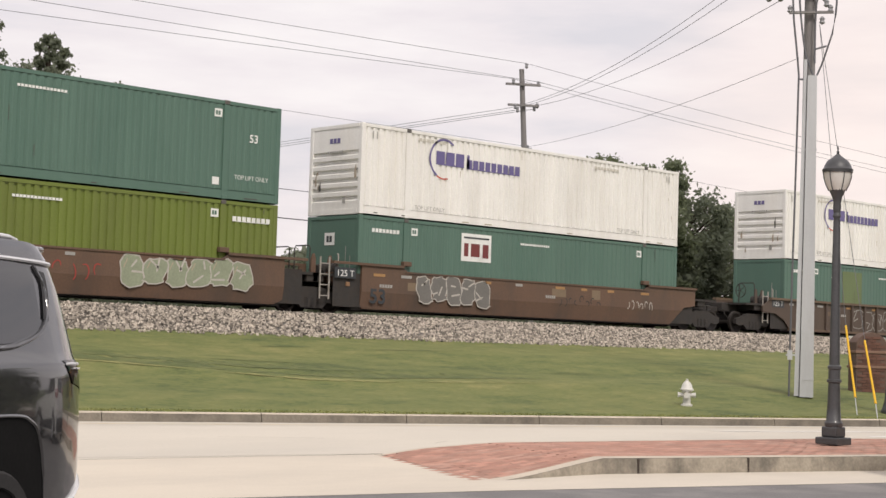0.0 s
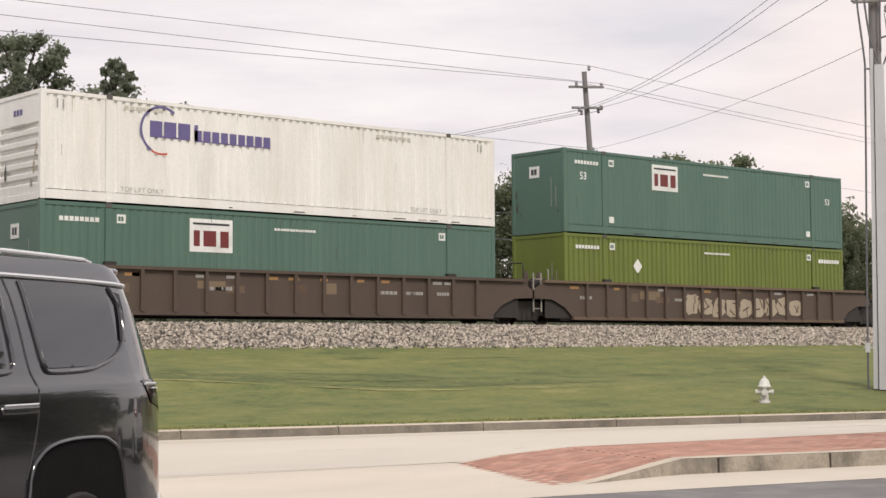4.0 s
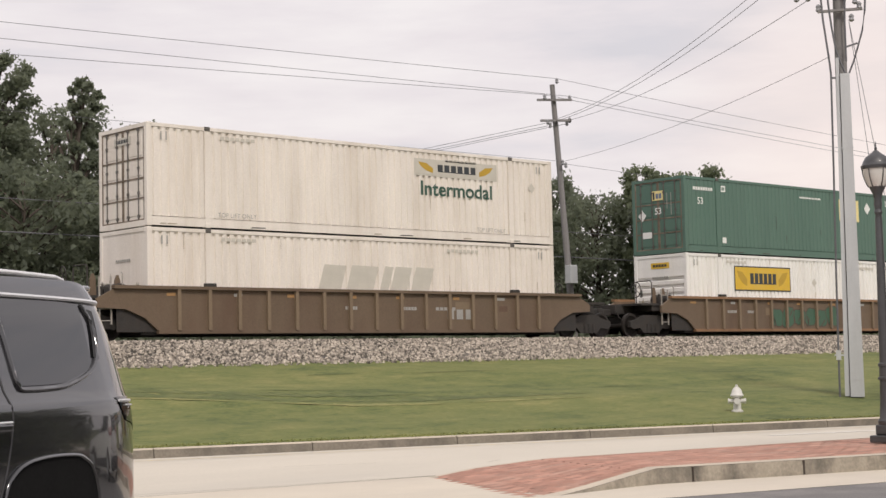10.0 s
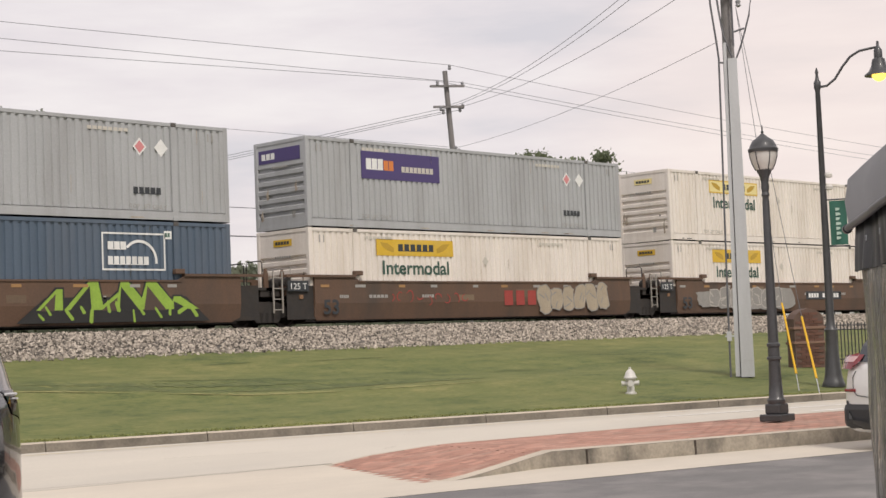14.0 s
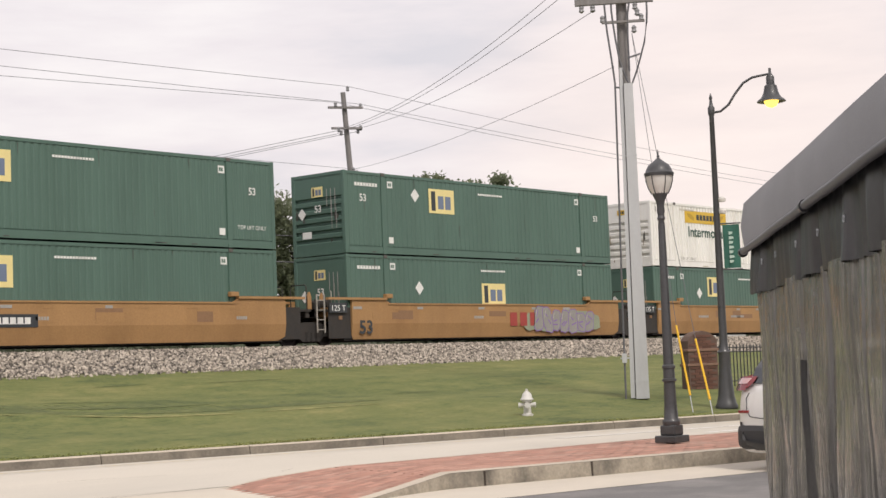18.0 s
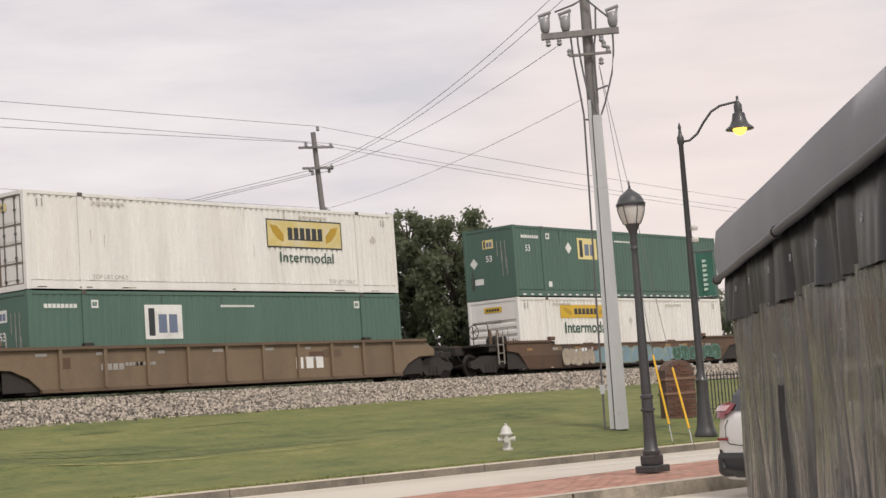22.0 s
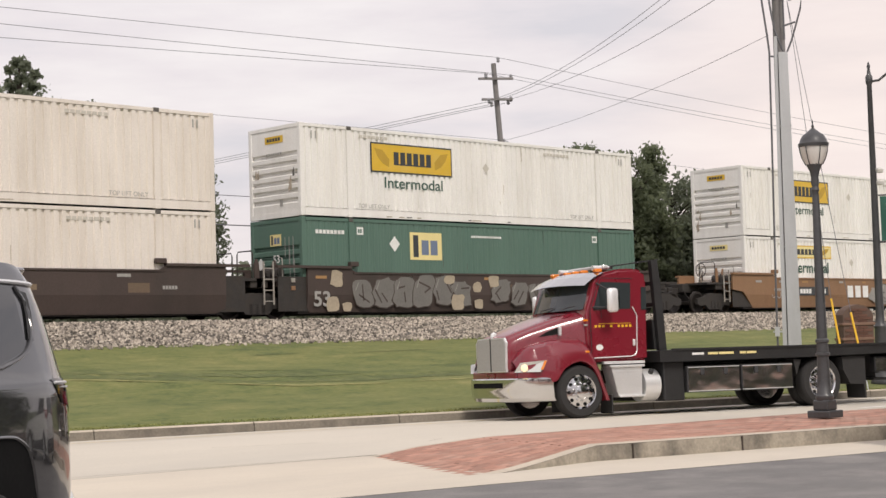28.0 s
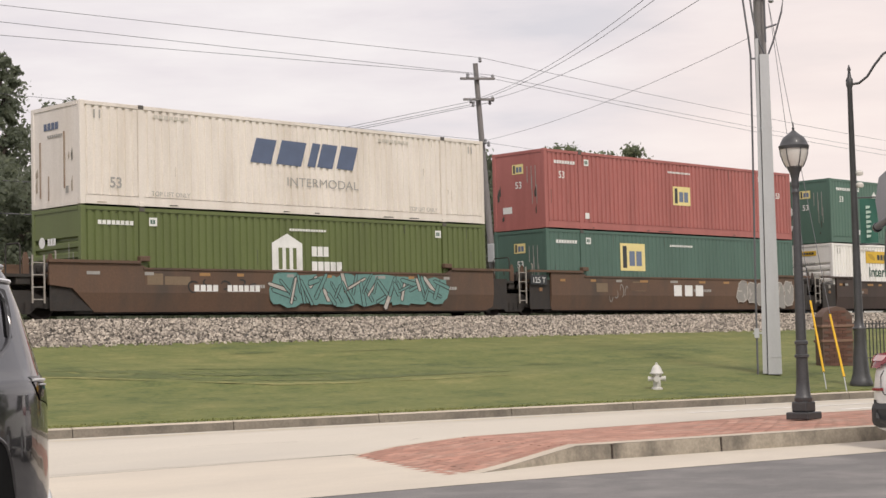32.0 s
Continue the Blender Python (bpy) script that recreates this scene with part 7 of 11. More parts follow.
# brick pillar with bands, and the dark picket fence behind it
PB = along(58.92, 0, 44.7)
PB.z = bank(PB.x, PB.y) - 0.02
pil = thing("brick_pillar", Matrix.Translation(PB) @ Matrix.Rotation(radians(-30), 4, "Z") @ Matrix.Diagonal((1.3, 1, 1.06, 1)), "dark red brick pillar with a domed top and stone bands", "brick pillar")
bm = bmesh.new()
slab(bm, [(-0.35, 0), (0.35, 0), (0.35, 1.28), (0.28, 1.40), (0.16, 1.50), (0, 1.54), (-0.16, 1.50), (-0.28, 1.40), (-0.35, 1.28)], -0.22, 0.22)
part("pillar_core", bm, mat("dark_pillar_mortar", (0.13, 0.085, 0.068), 0.9, var=0.2, scale=3), pil)
bm = bmesh.new()
box(bm, -0.10, 0.10, -0.238, -0.222, 0, 0.062)
one = mesh_of("brick", bm)
for r in range(19):
    for c in range(4):
        x = -0.27 + 0.21 * c + (0.105 if r % 2 else 0) - 0.05
        if abs(x) < 0.3 and r not in (8, 13) and r * 0.075 + 0.03 < 1.28 + (0.18 if abs(x) < 0.2 else 0):
            place("brick", one, M_PILLAR, pil, m=Matrix.Translation((x, 0, 0.02 + 0.075 * r)))
for z in (0.62, 1.0):
    bm = bmesh.new()
    box(bm, -0.38, 0.38, -0.25, 0.25, z, z + 0.07, bevel=0.01)
    part("band", bm, M_CAP, pil, "pale stone band")
fence = thing("picket_fence", Matrix.Translation(along(59.4, 0, 44.9)), "black metal picket fence beside the pillar", "fence")
fd = Vector((0.90, -0.43, 0)).normalized()
f0 = along(59.4, 0, 44.9)
posts = bmesh.new()
box(posts, -0.012, 0.012, -0.012, 0.012, 0.05, 1.22)
picket = mesh_of("picket", posts)
for k in range(70):
    p = fd * (0.115 * k)
    z = bank(f0.x + p.x, f0.y + p.y) - f0.z
    if k % 18 == 0:
        bm = bmesh.new()
        box(bm, -0.035, 0.035, -0.035, 0.035, -0.1, 1.35)
        part("fence_post", bm, M_IRON, fence, m=Matrix.Translation((p.x, p.y, z)))
    else:
        place("picket", picket, M_IRON, fence, m=Matrix.Translation((p.x, p.y, z)))
for h in (0.2, 1.02, 1.14):
    a, b = Vector((0, 0, bank(f0.x, f0.y) - f0.z + h)), fd * 8.0
    b = Vector((b.x, b.y, bank(f0.x + b.x, f0.y + b.y) - f0.z + h))
    bm = bmesh.new()
    rod(bm, a, b, 0.016, seg=6)
    part("fence_rail", bm, M_IRON, fence)

# ---- vehicles ----
M_TYRE = mat("tyre_rubber", (0.026, 0.025, 0.025), 0.85, var=0.2, scale=8, bump=0.003)
M_RIM = mat("alloy_rim", (0.62, 0.62, 0.63), 0.38, 0.35, var=0.08, scale=6)
M_POLISHED = mat("polished_wavy_plate", (0.62, 0.62, 0.63), 0.09, 1.0, var=0.05, scale=2)
M_LID = mat("polished_steel_door", (0.78, 0.78, 0.79), 0.17, 1.0, var=0.06, scale=3, fine=60)
lid_n, lid_l = M_LID.node_tree.nodes, M_LID.node_tree.links
lid_tc, lid_tex, lid_bump = lid_n.new("ShaderNodeTexCoord"), lid_n.new("ShaderNodeTexNoise"), lid_n.new("ShaderNodeBump")
lid_tex.inputs["Scale"].default_value, lid_tex.inputs["Detail"].default_value = 3.2, 1.0
lid_bump.inputs["Strength"].default_value, lid_bump.inputs["Distance"].default_value = 0.4, 0.04
lid_l.new(lid_tc.outputs["Object"], lid_tex.inputs["Vector"])
lid_l.new(lid_tex.outputs["Fac"], lid_bump.inputs["Height"])
lid_l.new(lid_bump.outputs["Normal"], lid_n["Principled BSDF"].inputs["Normal"])
M_BRIGHT = mat("satin_bright_trim", (0.80, 0.80, 0.80), 0.32, 0.45, var=0.05, scale=4)
M_CHROME = mat("chrome", (0.72, 0.72, 0.73), 0.12, 1.0, var=0.04, scale=4)
M_BLACK_PAINT = mat("black_metallic_paint", (0.016, 0.016, 0.018), 0.14, var=0.06, scale=2, coat=1.0)
M_BLACK_PAINT.node_tree.nodes["Principled BSDF"].inputs["Coat IOR"].default_value = 1.75
M_WELL = mat("dark_wheel_well", (0.014, 0.014, 0.014), 0.95, var=0.2, scale=6)
M_WELL.node_tree.nodes["Principled BSDF"].inputs["Specular IOR Level"].default_value = 0.05
M_WHITE_PAINT = mat("white_car_paint", (0.80, 0.79, 0.77), 0.3, var=0.03, scale=1, coat=0.8)
M_RED_PAINT = mat("red_truck_paint", (0.185, 0.012, 0.024), 0.28, var=0.06, scale=1.5, coat=0.8)
M_TINT = glass("tinted_glass", (0.012, 0.013, 0.015), 0.02)
M_TINT.node_tree.nodes["Principled BSDF"].inputs["IOR"].default_value = 2.0
M_CLEAR = glass("windscreen_glass", (0.20, 0.215, 0.22), 0.03)
# pale base colour stands in for the reflection on the windscreen
M_SCREEN = glass("windscreen_pale_reflection", (0.40, 0.42, 0.42), 0.03)
M_TRIM_BLACK = mat("black_plastic_trim", (0.038, 0.038, 0.040), 0.6, var=0.15, scale=6)
M_TAIL = mat("red_lamp_lens", (0.20, 0.012, 0.016), 0.15, var=0.1, scale=10, coat=0.8)
M_HEAD = mat("clear_lamp_lens", (0.62, 0.62, 0.60), 0.12, 0.3, var=0.1, scale=10, coat=1.0)
M_LENS = mat("pink_lamp_lens", (0.55, 0.34, 0.34), 0.15, var=0.2, scale=12, coat=1.0)
M_HEAD_ON = glow("lit_head_lamp", (1.0, 0.78, 0.52), 0.40)
M_AMBER = mat("amber_lens", (0.75, 0.22, 0.02), 0.2, var=0.1, scale=8, coat=0.6)
M_DARK_SCREEN = glass("dark_cab_glass", (0.035, 0.042, 0.045), 0.03)
M_MESH = mat("grey_grille_mesh", (0.47, 0.46, 0.45), 0.5, 0.3, var=0.15, scale=30)
M_DECK = mat("black_deck_steel", (0.030, 0.030, 0.031), 0.5, 0.3, var=0.2, scale=3)


def smooth_line(pts, n):
    """Points of a rounded line through the given ones."""
    pts = [np.array(p, float) for p in pts]
    ext = [2 * pts[0] - pts[1]] + pts + [2 * pts[-1] - pts[-2]]
    out = []
    for i in range(1, len(ext) - 2):
        p0, p1, p2, p3 = ext[i - 1:i + 3]
        for k in range(n):
            t = k / n
            out.append(0.5 * (2 * p1 + (p2 - p0) * t + (2 * p0 - 5 * p1 + 4 * p2 - p3) * t * t + (3 * p1 - p0 - 3 * p2 + p3) * t ** 3))
    out.append(pts[-1])
    return out


class Shell:
    """A car body from cross-sections: x, sill z, sill y, widest y and z, belt y and z, roof y and z, drop to the roof edge."""

    def __init__(self, stations, tight=3):
        fine = smooth_line([st if len(st) == 10 else (*st, 0.05) for st in stations], tight)
        self.x = [s[0] for s in fine]
        self.rings = []
        for x, zb, yl, ym, zm, yb, zt, yr, zr, drop in fine:
            half = smooth_line([(0, zb), (yl, zb), (ym, zb + 0.14), (ym, zm), (yb, zt), (yr, zr - drop), (yr * 0.8, zr - 0.008 - 0.4 * max(0.0, drop - 0.05)), (0, zr + 0.012)], 3)
            self.rings.append([(max(0.0, p[0]), p[1]) for p in half])

    def mesh(self, bm):
        rows = []
        for x, ring_p in zip(self.x, self.rings):
            left = [bm.verts.new((x, y, z)) for y, z in ring_p]
            right = [bm.verts.new((x, -y, z)) for y, z in ring_p[1:-1]][::-1]
            rows.append(left + right)
        n = len(rows[0])
        for a, b in zip(rows, rows[1:]):
            for k in range(n):
                bm.faces.new((a[k], a[(k + 1) % n], b[(k + 1) % n], b[k]))
        bm.faces.new(rows[0][::-1])
        bm.faces.new(rows[-1])
        bmesh.ops.recalc_face_normals(bm, faces=bm.faces[:])

    def ring_y(self, ring_p, z):
        best = 0.0
        for (y0, z0), (y1, z1) in zip(ring_p, ring_p[1:]):
            if min(z0, z1) - 1e-6 <= z <= max(z0, z1) + 1e-6 and abs(z1 - z0) > 1e-6:
                best = max(best, y0 + (y1 - y0) * (z - z0) / (z1 - z0))
        return best

    def y_at(self, x, z):
        """Half width of the body at x and height z."""
        xs = self.x
        up = xs[-1] > xs[0]
        for i in range(len(xs) - 1):
            lo, hi = (xs[i], xs[i + 1]) if up else (xs[i + 1], xs[i])
            if lo <= x <= hi:
                t = (x - xs[i]) / (xs[i + 1] - xs[i] or 1)
                return self.ring_y(self.rings[i], z) * (1 - t) + self.ring_y(self.rings[i + 1], z) * t
        return self.ring_y(self.rings[0 if (x < xs[0]) == up else -1], z)

    def patch(self, bm, lower, upper, side, off=0.008, n=10, m=4):
        """A panel on the body's side between two lines of (x, z), lifted off it a little."""
        lo, hi = smooth_line(lower, 4) if len(lower) > 2 else [np.array(lower[0]) * (1 - k / n) + np.array(lower[1]) * k / n for k in range(n + 1)], None
        hi = smooth_line(upper, 4) if len(upper) > 2 else [np.array(upper[0]) * (1 - k / n) + np.array(upper[1]) * k / n for k in range(n + 1)]
        k_n = max(len(lo), len(hi))

        def sample(line, t):
            f = t * (len(line) - 1)
            i = min(int(f), len(line) - 2)
            return line[i] * (1 - (f - i)) + line[i + 1] * (f - i)
        rows = []
        for j in range(m + 1):
            row = []
            for k in range(k_n):
                p = sample(lo, k / (k_n - 1)) * (1 - j / m) + sample(hi, k / (k_n - 1)) * j / m
                row.append(bm.verts.new((p[0], side * (self.y_at(p[0], p[1]) + off), p[1])))
            rows.append(row)
        for a, b in zip(rows, rows[1:]):
            for k in range(k_n - 1):
                bm.faces.new((a[k], a[k + 1], b[k + 1], b[k]) if side < 0 else (a[k + 1], a[k], b[k], b[k + 1]))

    def strip(self, bm, line, side, r, off=0.006):
        """A moulding that follows the body's side."""
        pts = smooth_line(line, 5)
        tube(bm, [(p[0], side * (self.y_at(p[0], p[1]) + off), p[1]) for p in pts], r, 6)


def wheel(parent, name, x, y, z, r, w, style, spin_list=None, rim=M_RIM):
    """A wheel of tyre, rim and spokes, facing out on the side of y."""
    e = new(name)
    e.parent, e.matrix_basis = parent, Matrix.Translation((x, y, z))
    s = 1 if y > 0 else -1
    face = Matrix.Rotation(radians(-90 * s), 4, "X")
    bm = bmesh.new()
    q = 0.73 if style == "car" else 0.66
    turned(bm, [(r * q, -w / 2), (r * 0.90, -w / 2), (r * 0.985, -w * 0.36), (r, -w * 0.2), (r, w * 0.2), (r * 0.985, w * 0.36), (r * 0.90, w / 2), (r * q, w / 2), (r * (q - 0.03), w * 0.3)], 32, caps=False)
    part("tyre", bm, M_TYRE, e, smooth=40, m=face)
    bm = bmesh.new()
    if style == "truck":
        turned(bm, [(r * 0.02, -w * 0.42), (r * 0.66, -w * 0.42), (r * 0.67, w * 0.42), (r * 0.65, w * 0.50), (r * 0.58, w * 0.34), (r * 0.42, w * 0.40), (r * 0.26, w * 0.44), (r * 0.24, w * 0.62), (r * 0.14, w * 0.66), (r * 0.02, w * 0.67)], 28)
        part("rim", bm, M_CHROME, e, "polished wheel disc", smooth=35, m=face)
        bm = bmesh.new()
        turned(bm, [(0.020, w * 0.40), (0.020, w * 0.50), (0.006, w * 0.54)], 6)
        nut = mesh_of("lug_nut", bm)
        bm = bmesh.new()
        turned(bm, [(0.034, w * 0.36), (0.032, w * 0.428), (0.004, w * 0.43)], 10)
        hole = mesh_of("hand_hole", bm)
        for k in range(10):
            a = k * math.tau / 10
            place("lug_nut", nut, M_CHROME, e, m=face @ Matrix.Translation((r * 0.34 * math.cos(a), r * 0.34 * math.sin(a), 0)))
            place("hand_hole", hole, M_WELL, e, m=face @ Matrix.Translation((r * 0.50 * math.cos(a + 0.3), r * 0.50 * math.sin(a + 0.3), 0)))
    elif style == "dual":
        turned(bm, [(r * 0.02, -w * 0.42), (r * 0.66, -w * 0.42), (r * 0.67, w * 0.46), (r * 0.66, w * 0.53), (r * 0.61, w * 0.47), (r * 0.58, w * 0.05), (r * 0.46, -w * 0.15), (r * 0.30, -w * 0.12), (r * 0.25, w * 0.22), (r * 0.22, w * 0.40), (r * 0.12, w * 0.50), (r * 0.02, w * 0.52)], 32)
        part("rim", bm, M_CHROME, e, "deep polished wheel disc", smooth=35, m=face)
        bm = bmesh.new()
        turned(bm, [(0.040, -w * 0.14), (0.036, -w * 0.09), (0.004, -w * 0.085)], 10)
        hole = mesh_of("hand_hole", bm)
        bm = bmesh.new()
        turned(bm, [(0.020, -w * 0.10), (0.018, w * 0.06), (0.004, w * 0.08)], 6)
        nut = mesh_of("lug_nut", bm)
        for k in range(8):
            a = k * math.tau / 8
            place("hand_hole", hole, M_WELL, e, m=face @ Matrix.Translation((r * 0.43 * math.cos(a), r * 0.43 * math.sin(a), 0)))
            place("lug_nut", nut, M_CHROME, e, m=face @ Matrix.Translation((r * 0.31 * math.cos(a + 0.4), r * 0.31 * math.sin(a + 0.4), 0)))
    else:
        turned(bm, [(r * 0.02, -w * 0.42), (r * 0.70, -w * 0.42), (r * 0.715, w * 0.30), (r * 0.75, w * 0.47), (r * 0.70, w * 0.42), (r * 0.67, w * 0.05)], 32, caps=False)
        part("rim", bm, rim, e, smooth=35, m=face)
        bm = bmesh.new()
        turned(bm, [(r * 0.68, w * 0.02), (r * 0.02, w * 0.03)], 20)
        part("brake_disc", bm, M_TRIM_BLACK, e, m=face)
        bm = bmesh.new()
        for k in range(5):
            for d in (-1, 1):
                a = k * math.tau / 5
                p0 = Vector((r * 0.12 * math.cos(a + d * 0.35), r * 0.12 * math.sin(a + d * 0.35), w * 0.36))
                p1 = Vector((r * 0.71 * math.cos(a + d * 0.19), r * 0.71 * math.sin(a + d * 0.19), w * 0.40))
                rod(bm, p0, p1, 0.020, 0.017, 6)
        turned(bm, [(r * 0.17, w * 0.30), (r * 0.17, w * 0.40), (r * 0.02, w * 0.43)], 12)
        part("wheel_star", bm, rim, e, "five twin-spoke alloy star", smooth=40, m=face)
    if spin_list is not None:
        spin_list.append((e, Matrix.Translation((x, y, z)), r))
    return e


def arch(shell, bm, x, z, r, side, off=0.004, n=20):
    """The dark opening over a wheel."""
    top = [(x + r * math.cos(a), max(z - 0.12, z + r * math.sin(a))) for a in [math.pi * 1.04 - k * math.pi * 1.08 / n for k in range(n + 1)]]
    c = bm.verts.new((x, side * (shell.y_at(x, z + 0.3) + off), z - 0.10))
    vs = [bm.verts.new((px, side * (shell.y_at(px, pz) + off), pz)) for px, pz in top]
    for a, b in zip(vs, vs[1:]):
        bm.faces.new((c, a, b) if side < 0 else (c, b, a))


def arch_from(shell, bm, line, side, off=0.006):
    """The dark opening over a wheel, under a squarish line of (x, z)."""
    pts = smooth_line(line, 4)
    low = [(p[0] * 0.9 + 0.1 * (line[0][0] + line[-1][0]) / 2, min(line[0][1], line[-1][1])) for p in pts]
    a = [bm.verts.new((p[0], side * (shell.y_at(p[0], max(p[1], 0.45)) + off), p[1])) for p in pts]
    b = [bm.verts.new((p[0], side * (shell.y_at(p[0], 0.60) + off), p[1])) for p in low]
    for k in range(len(pts) - 1):
        bm.faces.new((a[k], a[k + 1], b[k + 1], b[k]) if side < 0 else (b[k], b[k + 1], a[k + 1], a[k]))


# white sport-utility car that drives past; x forward from its front axle
CAR_SPINS, TRUCK_SPINS = [], []
M_SMOKED = mat("smoked_lamp_lens", (0.16, 0.16, 0.165), 0.12, 0.35, var=0.25, scale=14, coat=1.0)
car = thing("car", Matrix(), "white sport-utility car with dark lower trim driving past", "car")
sh = Shell([(0.96, 0.40, 0.26, 0.36, 0.60, 0.35, 0.80, 0.28, 0.90), (0.93, 0.33, 0.50, 0.62, 0.62, 0.58, 0.85, 0.46, 0.955), (0.84, 0.29, 0.68, 0.795, 0.64, 0.74, 0.92, 0.60, 1.02), (0.62, 0.26, 0.78, 0.895, 0.66, 0.84, 0.985, 0.69, 1.085), (0.30, 0.24, 0.82, 0.935, 0.70, 0.88, 1.055, 0.73, 1.145),
            (0.05, 0.36, 0.84, 0.94, 0.72, 0.89, 1.095, 0.75, 1.19, 0.06), (-0.15, 0.36, 0.84, 0.94, 0.72, 0.895, 1.13, 0.76, 1.30, 0.14), (-0.40, 0.36, 0.84, 0.94, 0.72, 0.90, 1.16, 0.74, 1.44, 0.255), (-0.65, 0.36, 0.84, 0.94, 0.72, 0.90, 1.17, 0.705, 1.56, 0.235), (-0.90, 0.36, 0.84, 0.94, 0.72, 0.90, 1.175, 0.67, 1.645, 0.165),
            (-1.15, 0.36, 0.84, 0.94, 0.72, 0.90, 1.18, 0.645, 1.685, 0.085), (-1.5, 0.36, 0.84, 0.94, 0.73, 0.90, 1.19, 0.63, 1.70, 0.045), (-2.0, 0.36, 0.84, 0.94, 0.74, 0.90, 1.21, 0.62, 1.70, 0.045), (-2.5, 0.36, 0.84, 0.94, 0.76, 0.895, 1.235, 0.61, 1.682, 0.05), (-2.92, 0.30, 0.84, 0.935, 0.78, 0.88, 1.25, 0.605, 1.655, 0.06),
            (-3.14, 0.27, 0.82, 0.92, 0.80, 0.86, 1.235, 0.60, 1.625, 0.065), (-3.24, 0.28, 0.81, 0.91, 0.80, 0.84, 1.20, 0.58, 1.53, 0.08), (-3.40, 0.29, 0.79, 0.89, 0.80, 0.80, 1.12, 0.55, 1.36, 0.08), (-3.54, 0.32, 0.75, 0.85, 0.80, 0.76, 1.02, 0.53, 1.18, 0.06), (-3.68, 0.38, 0.65, 0.77, 0.76, 0.69, 0.92, 0.49, 1.03), (-3.76, 0.46, 0.50, 0.60, 0.72, 0.56, 0.86, 0.42, 0.94)])
bm = bmesh.new()
sh.mesh(bm)
part("body", bm, M_WHITE_PAINT, car, smooth=40)
for s in (1, -1):
    bm = bmesh.new()
    sh.patch(bm, [(-0.52, 1.195), (-1.40, 1.21)], [(-0.66, 1.33), (-0.83, 1.455), (-1.02, 1.535), (-1.38, 1.578)], s)
    part("front_window", bm, M_CLEAR, car, smooth=60)
    bm = bmesh.new()
    sh.patch(bm, [(-1.43, 1.211), (-2.10, 1.245)], [(-1.41, 1.579), (-1.75, 1.575), (-2.08, 1.55)], s)
    part("rear_window", bm, M_TINT, car, smooth=60)
    bm = bmesh.new()
    sh.patch(bm, [(-2.12, 1.246), (-2.6, 1.272), (-2.94, 1.325)], [(-2.10, 1.548), (-2.5, 1.488), (-2.95, 1.345)], s)
    part("quarter_window", bm, M_TINT, car, smooth=60)
    bm = bmesh.new()
    sh.strip(bm, [(-0.50, 1.185), (-1.4, 1.20), (-2.1, 1.235), (-2.6, 1.262), (-2.96, 1.318)], s, 0.008, 0.006)
    part("window_seal", bm, M_TRIM_BLACK, car)
    bm = bmesh.new()
    slab(bm, [(-0.44, 0.20), (-2.30, 0.195), (-2.24, 0.45), (-1.46, 0.44), (-0.76, 0.41), (-0.46, 0.38)], min(s * 0.84, s * 0.952), max(s * 0.84, s * 0.952))
    part("sill_cladding", bm, M_TRIM_BLACK, car)
    for x0, x1, z1 in ((-1.38, -1.45, 1.575), (-2.07, -2.14, 1.545)):
        bm = bmesh.new()
        sh.patch(bm, [(x0, 1.21), (x1, 1.212)], [(x0, z1), (x1, z1)], s, 0.007, n=2)
        part("window_pillar", bm, M_TRIM_BLACK, car)
    bm = bmesh.new()
    sh.patch(bm, [(-3.08, 0.27), (-3.62, 0.34)], [(-3.06, 0.45), (-3.66, 0.47)], s, 0.012)
    part("rear_cladding", bm, M_TRIM_BLACK, car, smooth=60)
    bm = bmesh.new()
    sh.patch(bm, [(0.80, 0.29), (0.46, 0.25)], [(0.80, 0.385), (0.47, 0.41)], s, 0.012)
    part("chin_cladding", bm, M_TRIM_BLACK, car, smooth=60)
    for x in (0.0, -2.77):
        bm = bmesh.new()
        arch(sh, bm, x, 0.37, 0.49, s, 0.014)
        arch_c = part("arch_cladding", bm, M_TRIM_BLACK, car)
        bm = bmesh.new()
        arch(sh, bm, x, 0.37, 0.425, s, 0.018)
        part("arch_liner", bm, M_WELL, arch_c)
    bm = bmesh.new()
    sh.strip(bm, [(-0.36, 0.92), (-1.24, 1.00), (-2.44, 1.055), (-3.1, 1.07)], s, 0.005, 0.0)
    part("body_crease", bm, M_WHITE_PAINT, car)
    for x in (-1.42, -2.55):
        bm = bmesh.new()
        sh.strip(bm, [(x, 1.19), (x, 0.9), (x + 0.01, 0.46)] if x > -2 else [(x + 0.12, 1.25), (x + 0.10, 0.95), (x + 0.32, 0.62)], s, 0.0035, 0.0)
        part("door_seam", bm, M_TRIM_BLACK, car)
    for x, z in ((-1.325, 1.012), (-2.33, 1.052)):
        bm = bmesh.new()
        y = s * (sh.y_at(x, z) + 0.02)
        box(bm, x - 0.115, x + 0.115, y - 0.012, y + 0.012, z - 0.013, z + 0.013, bevel=0.006)
        part("door_handle", bm, M_CHROME, car)
    bm = bmesh.new()
    y = sh.y_at(-0.62, 1.22)
    turned(bm, [(0.02, -0.19), (0.075, -0.17), (0.092, -0.08), (0.095, 0.02), (0.085, 0.12), (0.05, 0.17), (0.01, 0.185)], 14)
    mirror_p = part("mirror", bm, M_WHITE_PAINT, car, smooth=70, m=Matrix.Translation((-0.66, s * (y + 0.14), 1.245)) @ Matrix.Rotation(radians(90), 4, "Y") @ Matrix.Diagonal((0.85, 1.15, 1, 1)))
    bm = bmesh.new()
    rod(bm, (-0.56, s * (y - 0.03), 1.175), (-0.58, s * (y + 0.12), 1.20), 0.028)
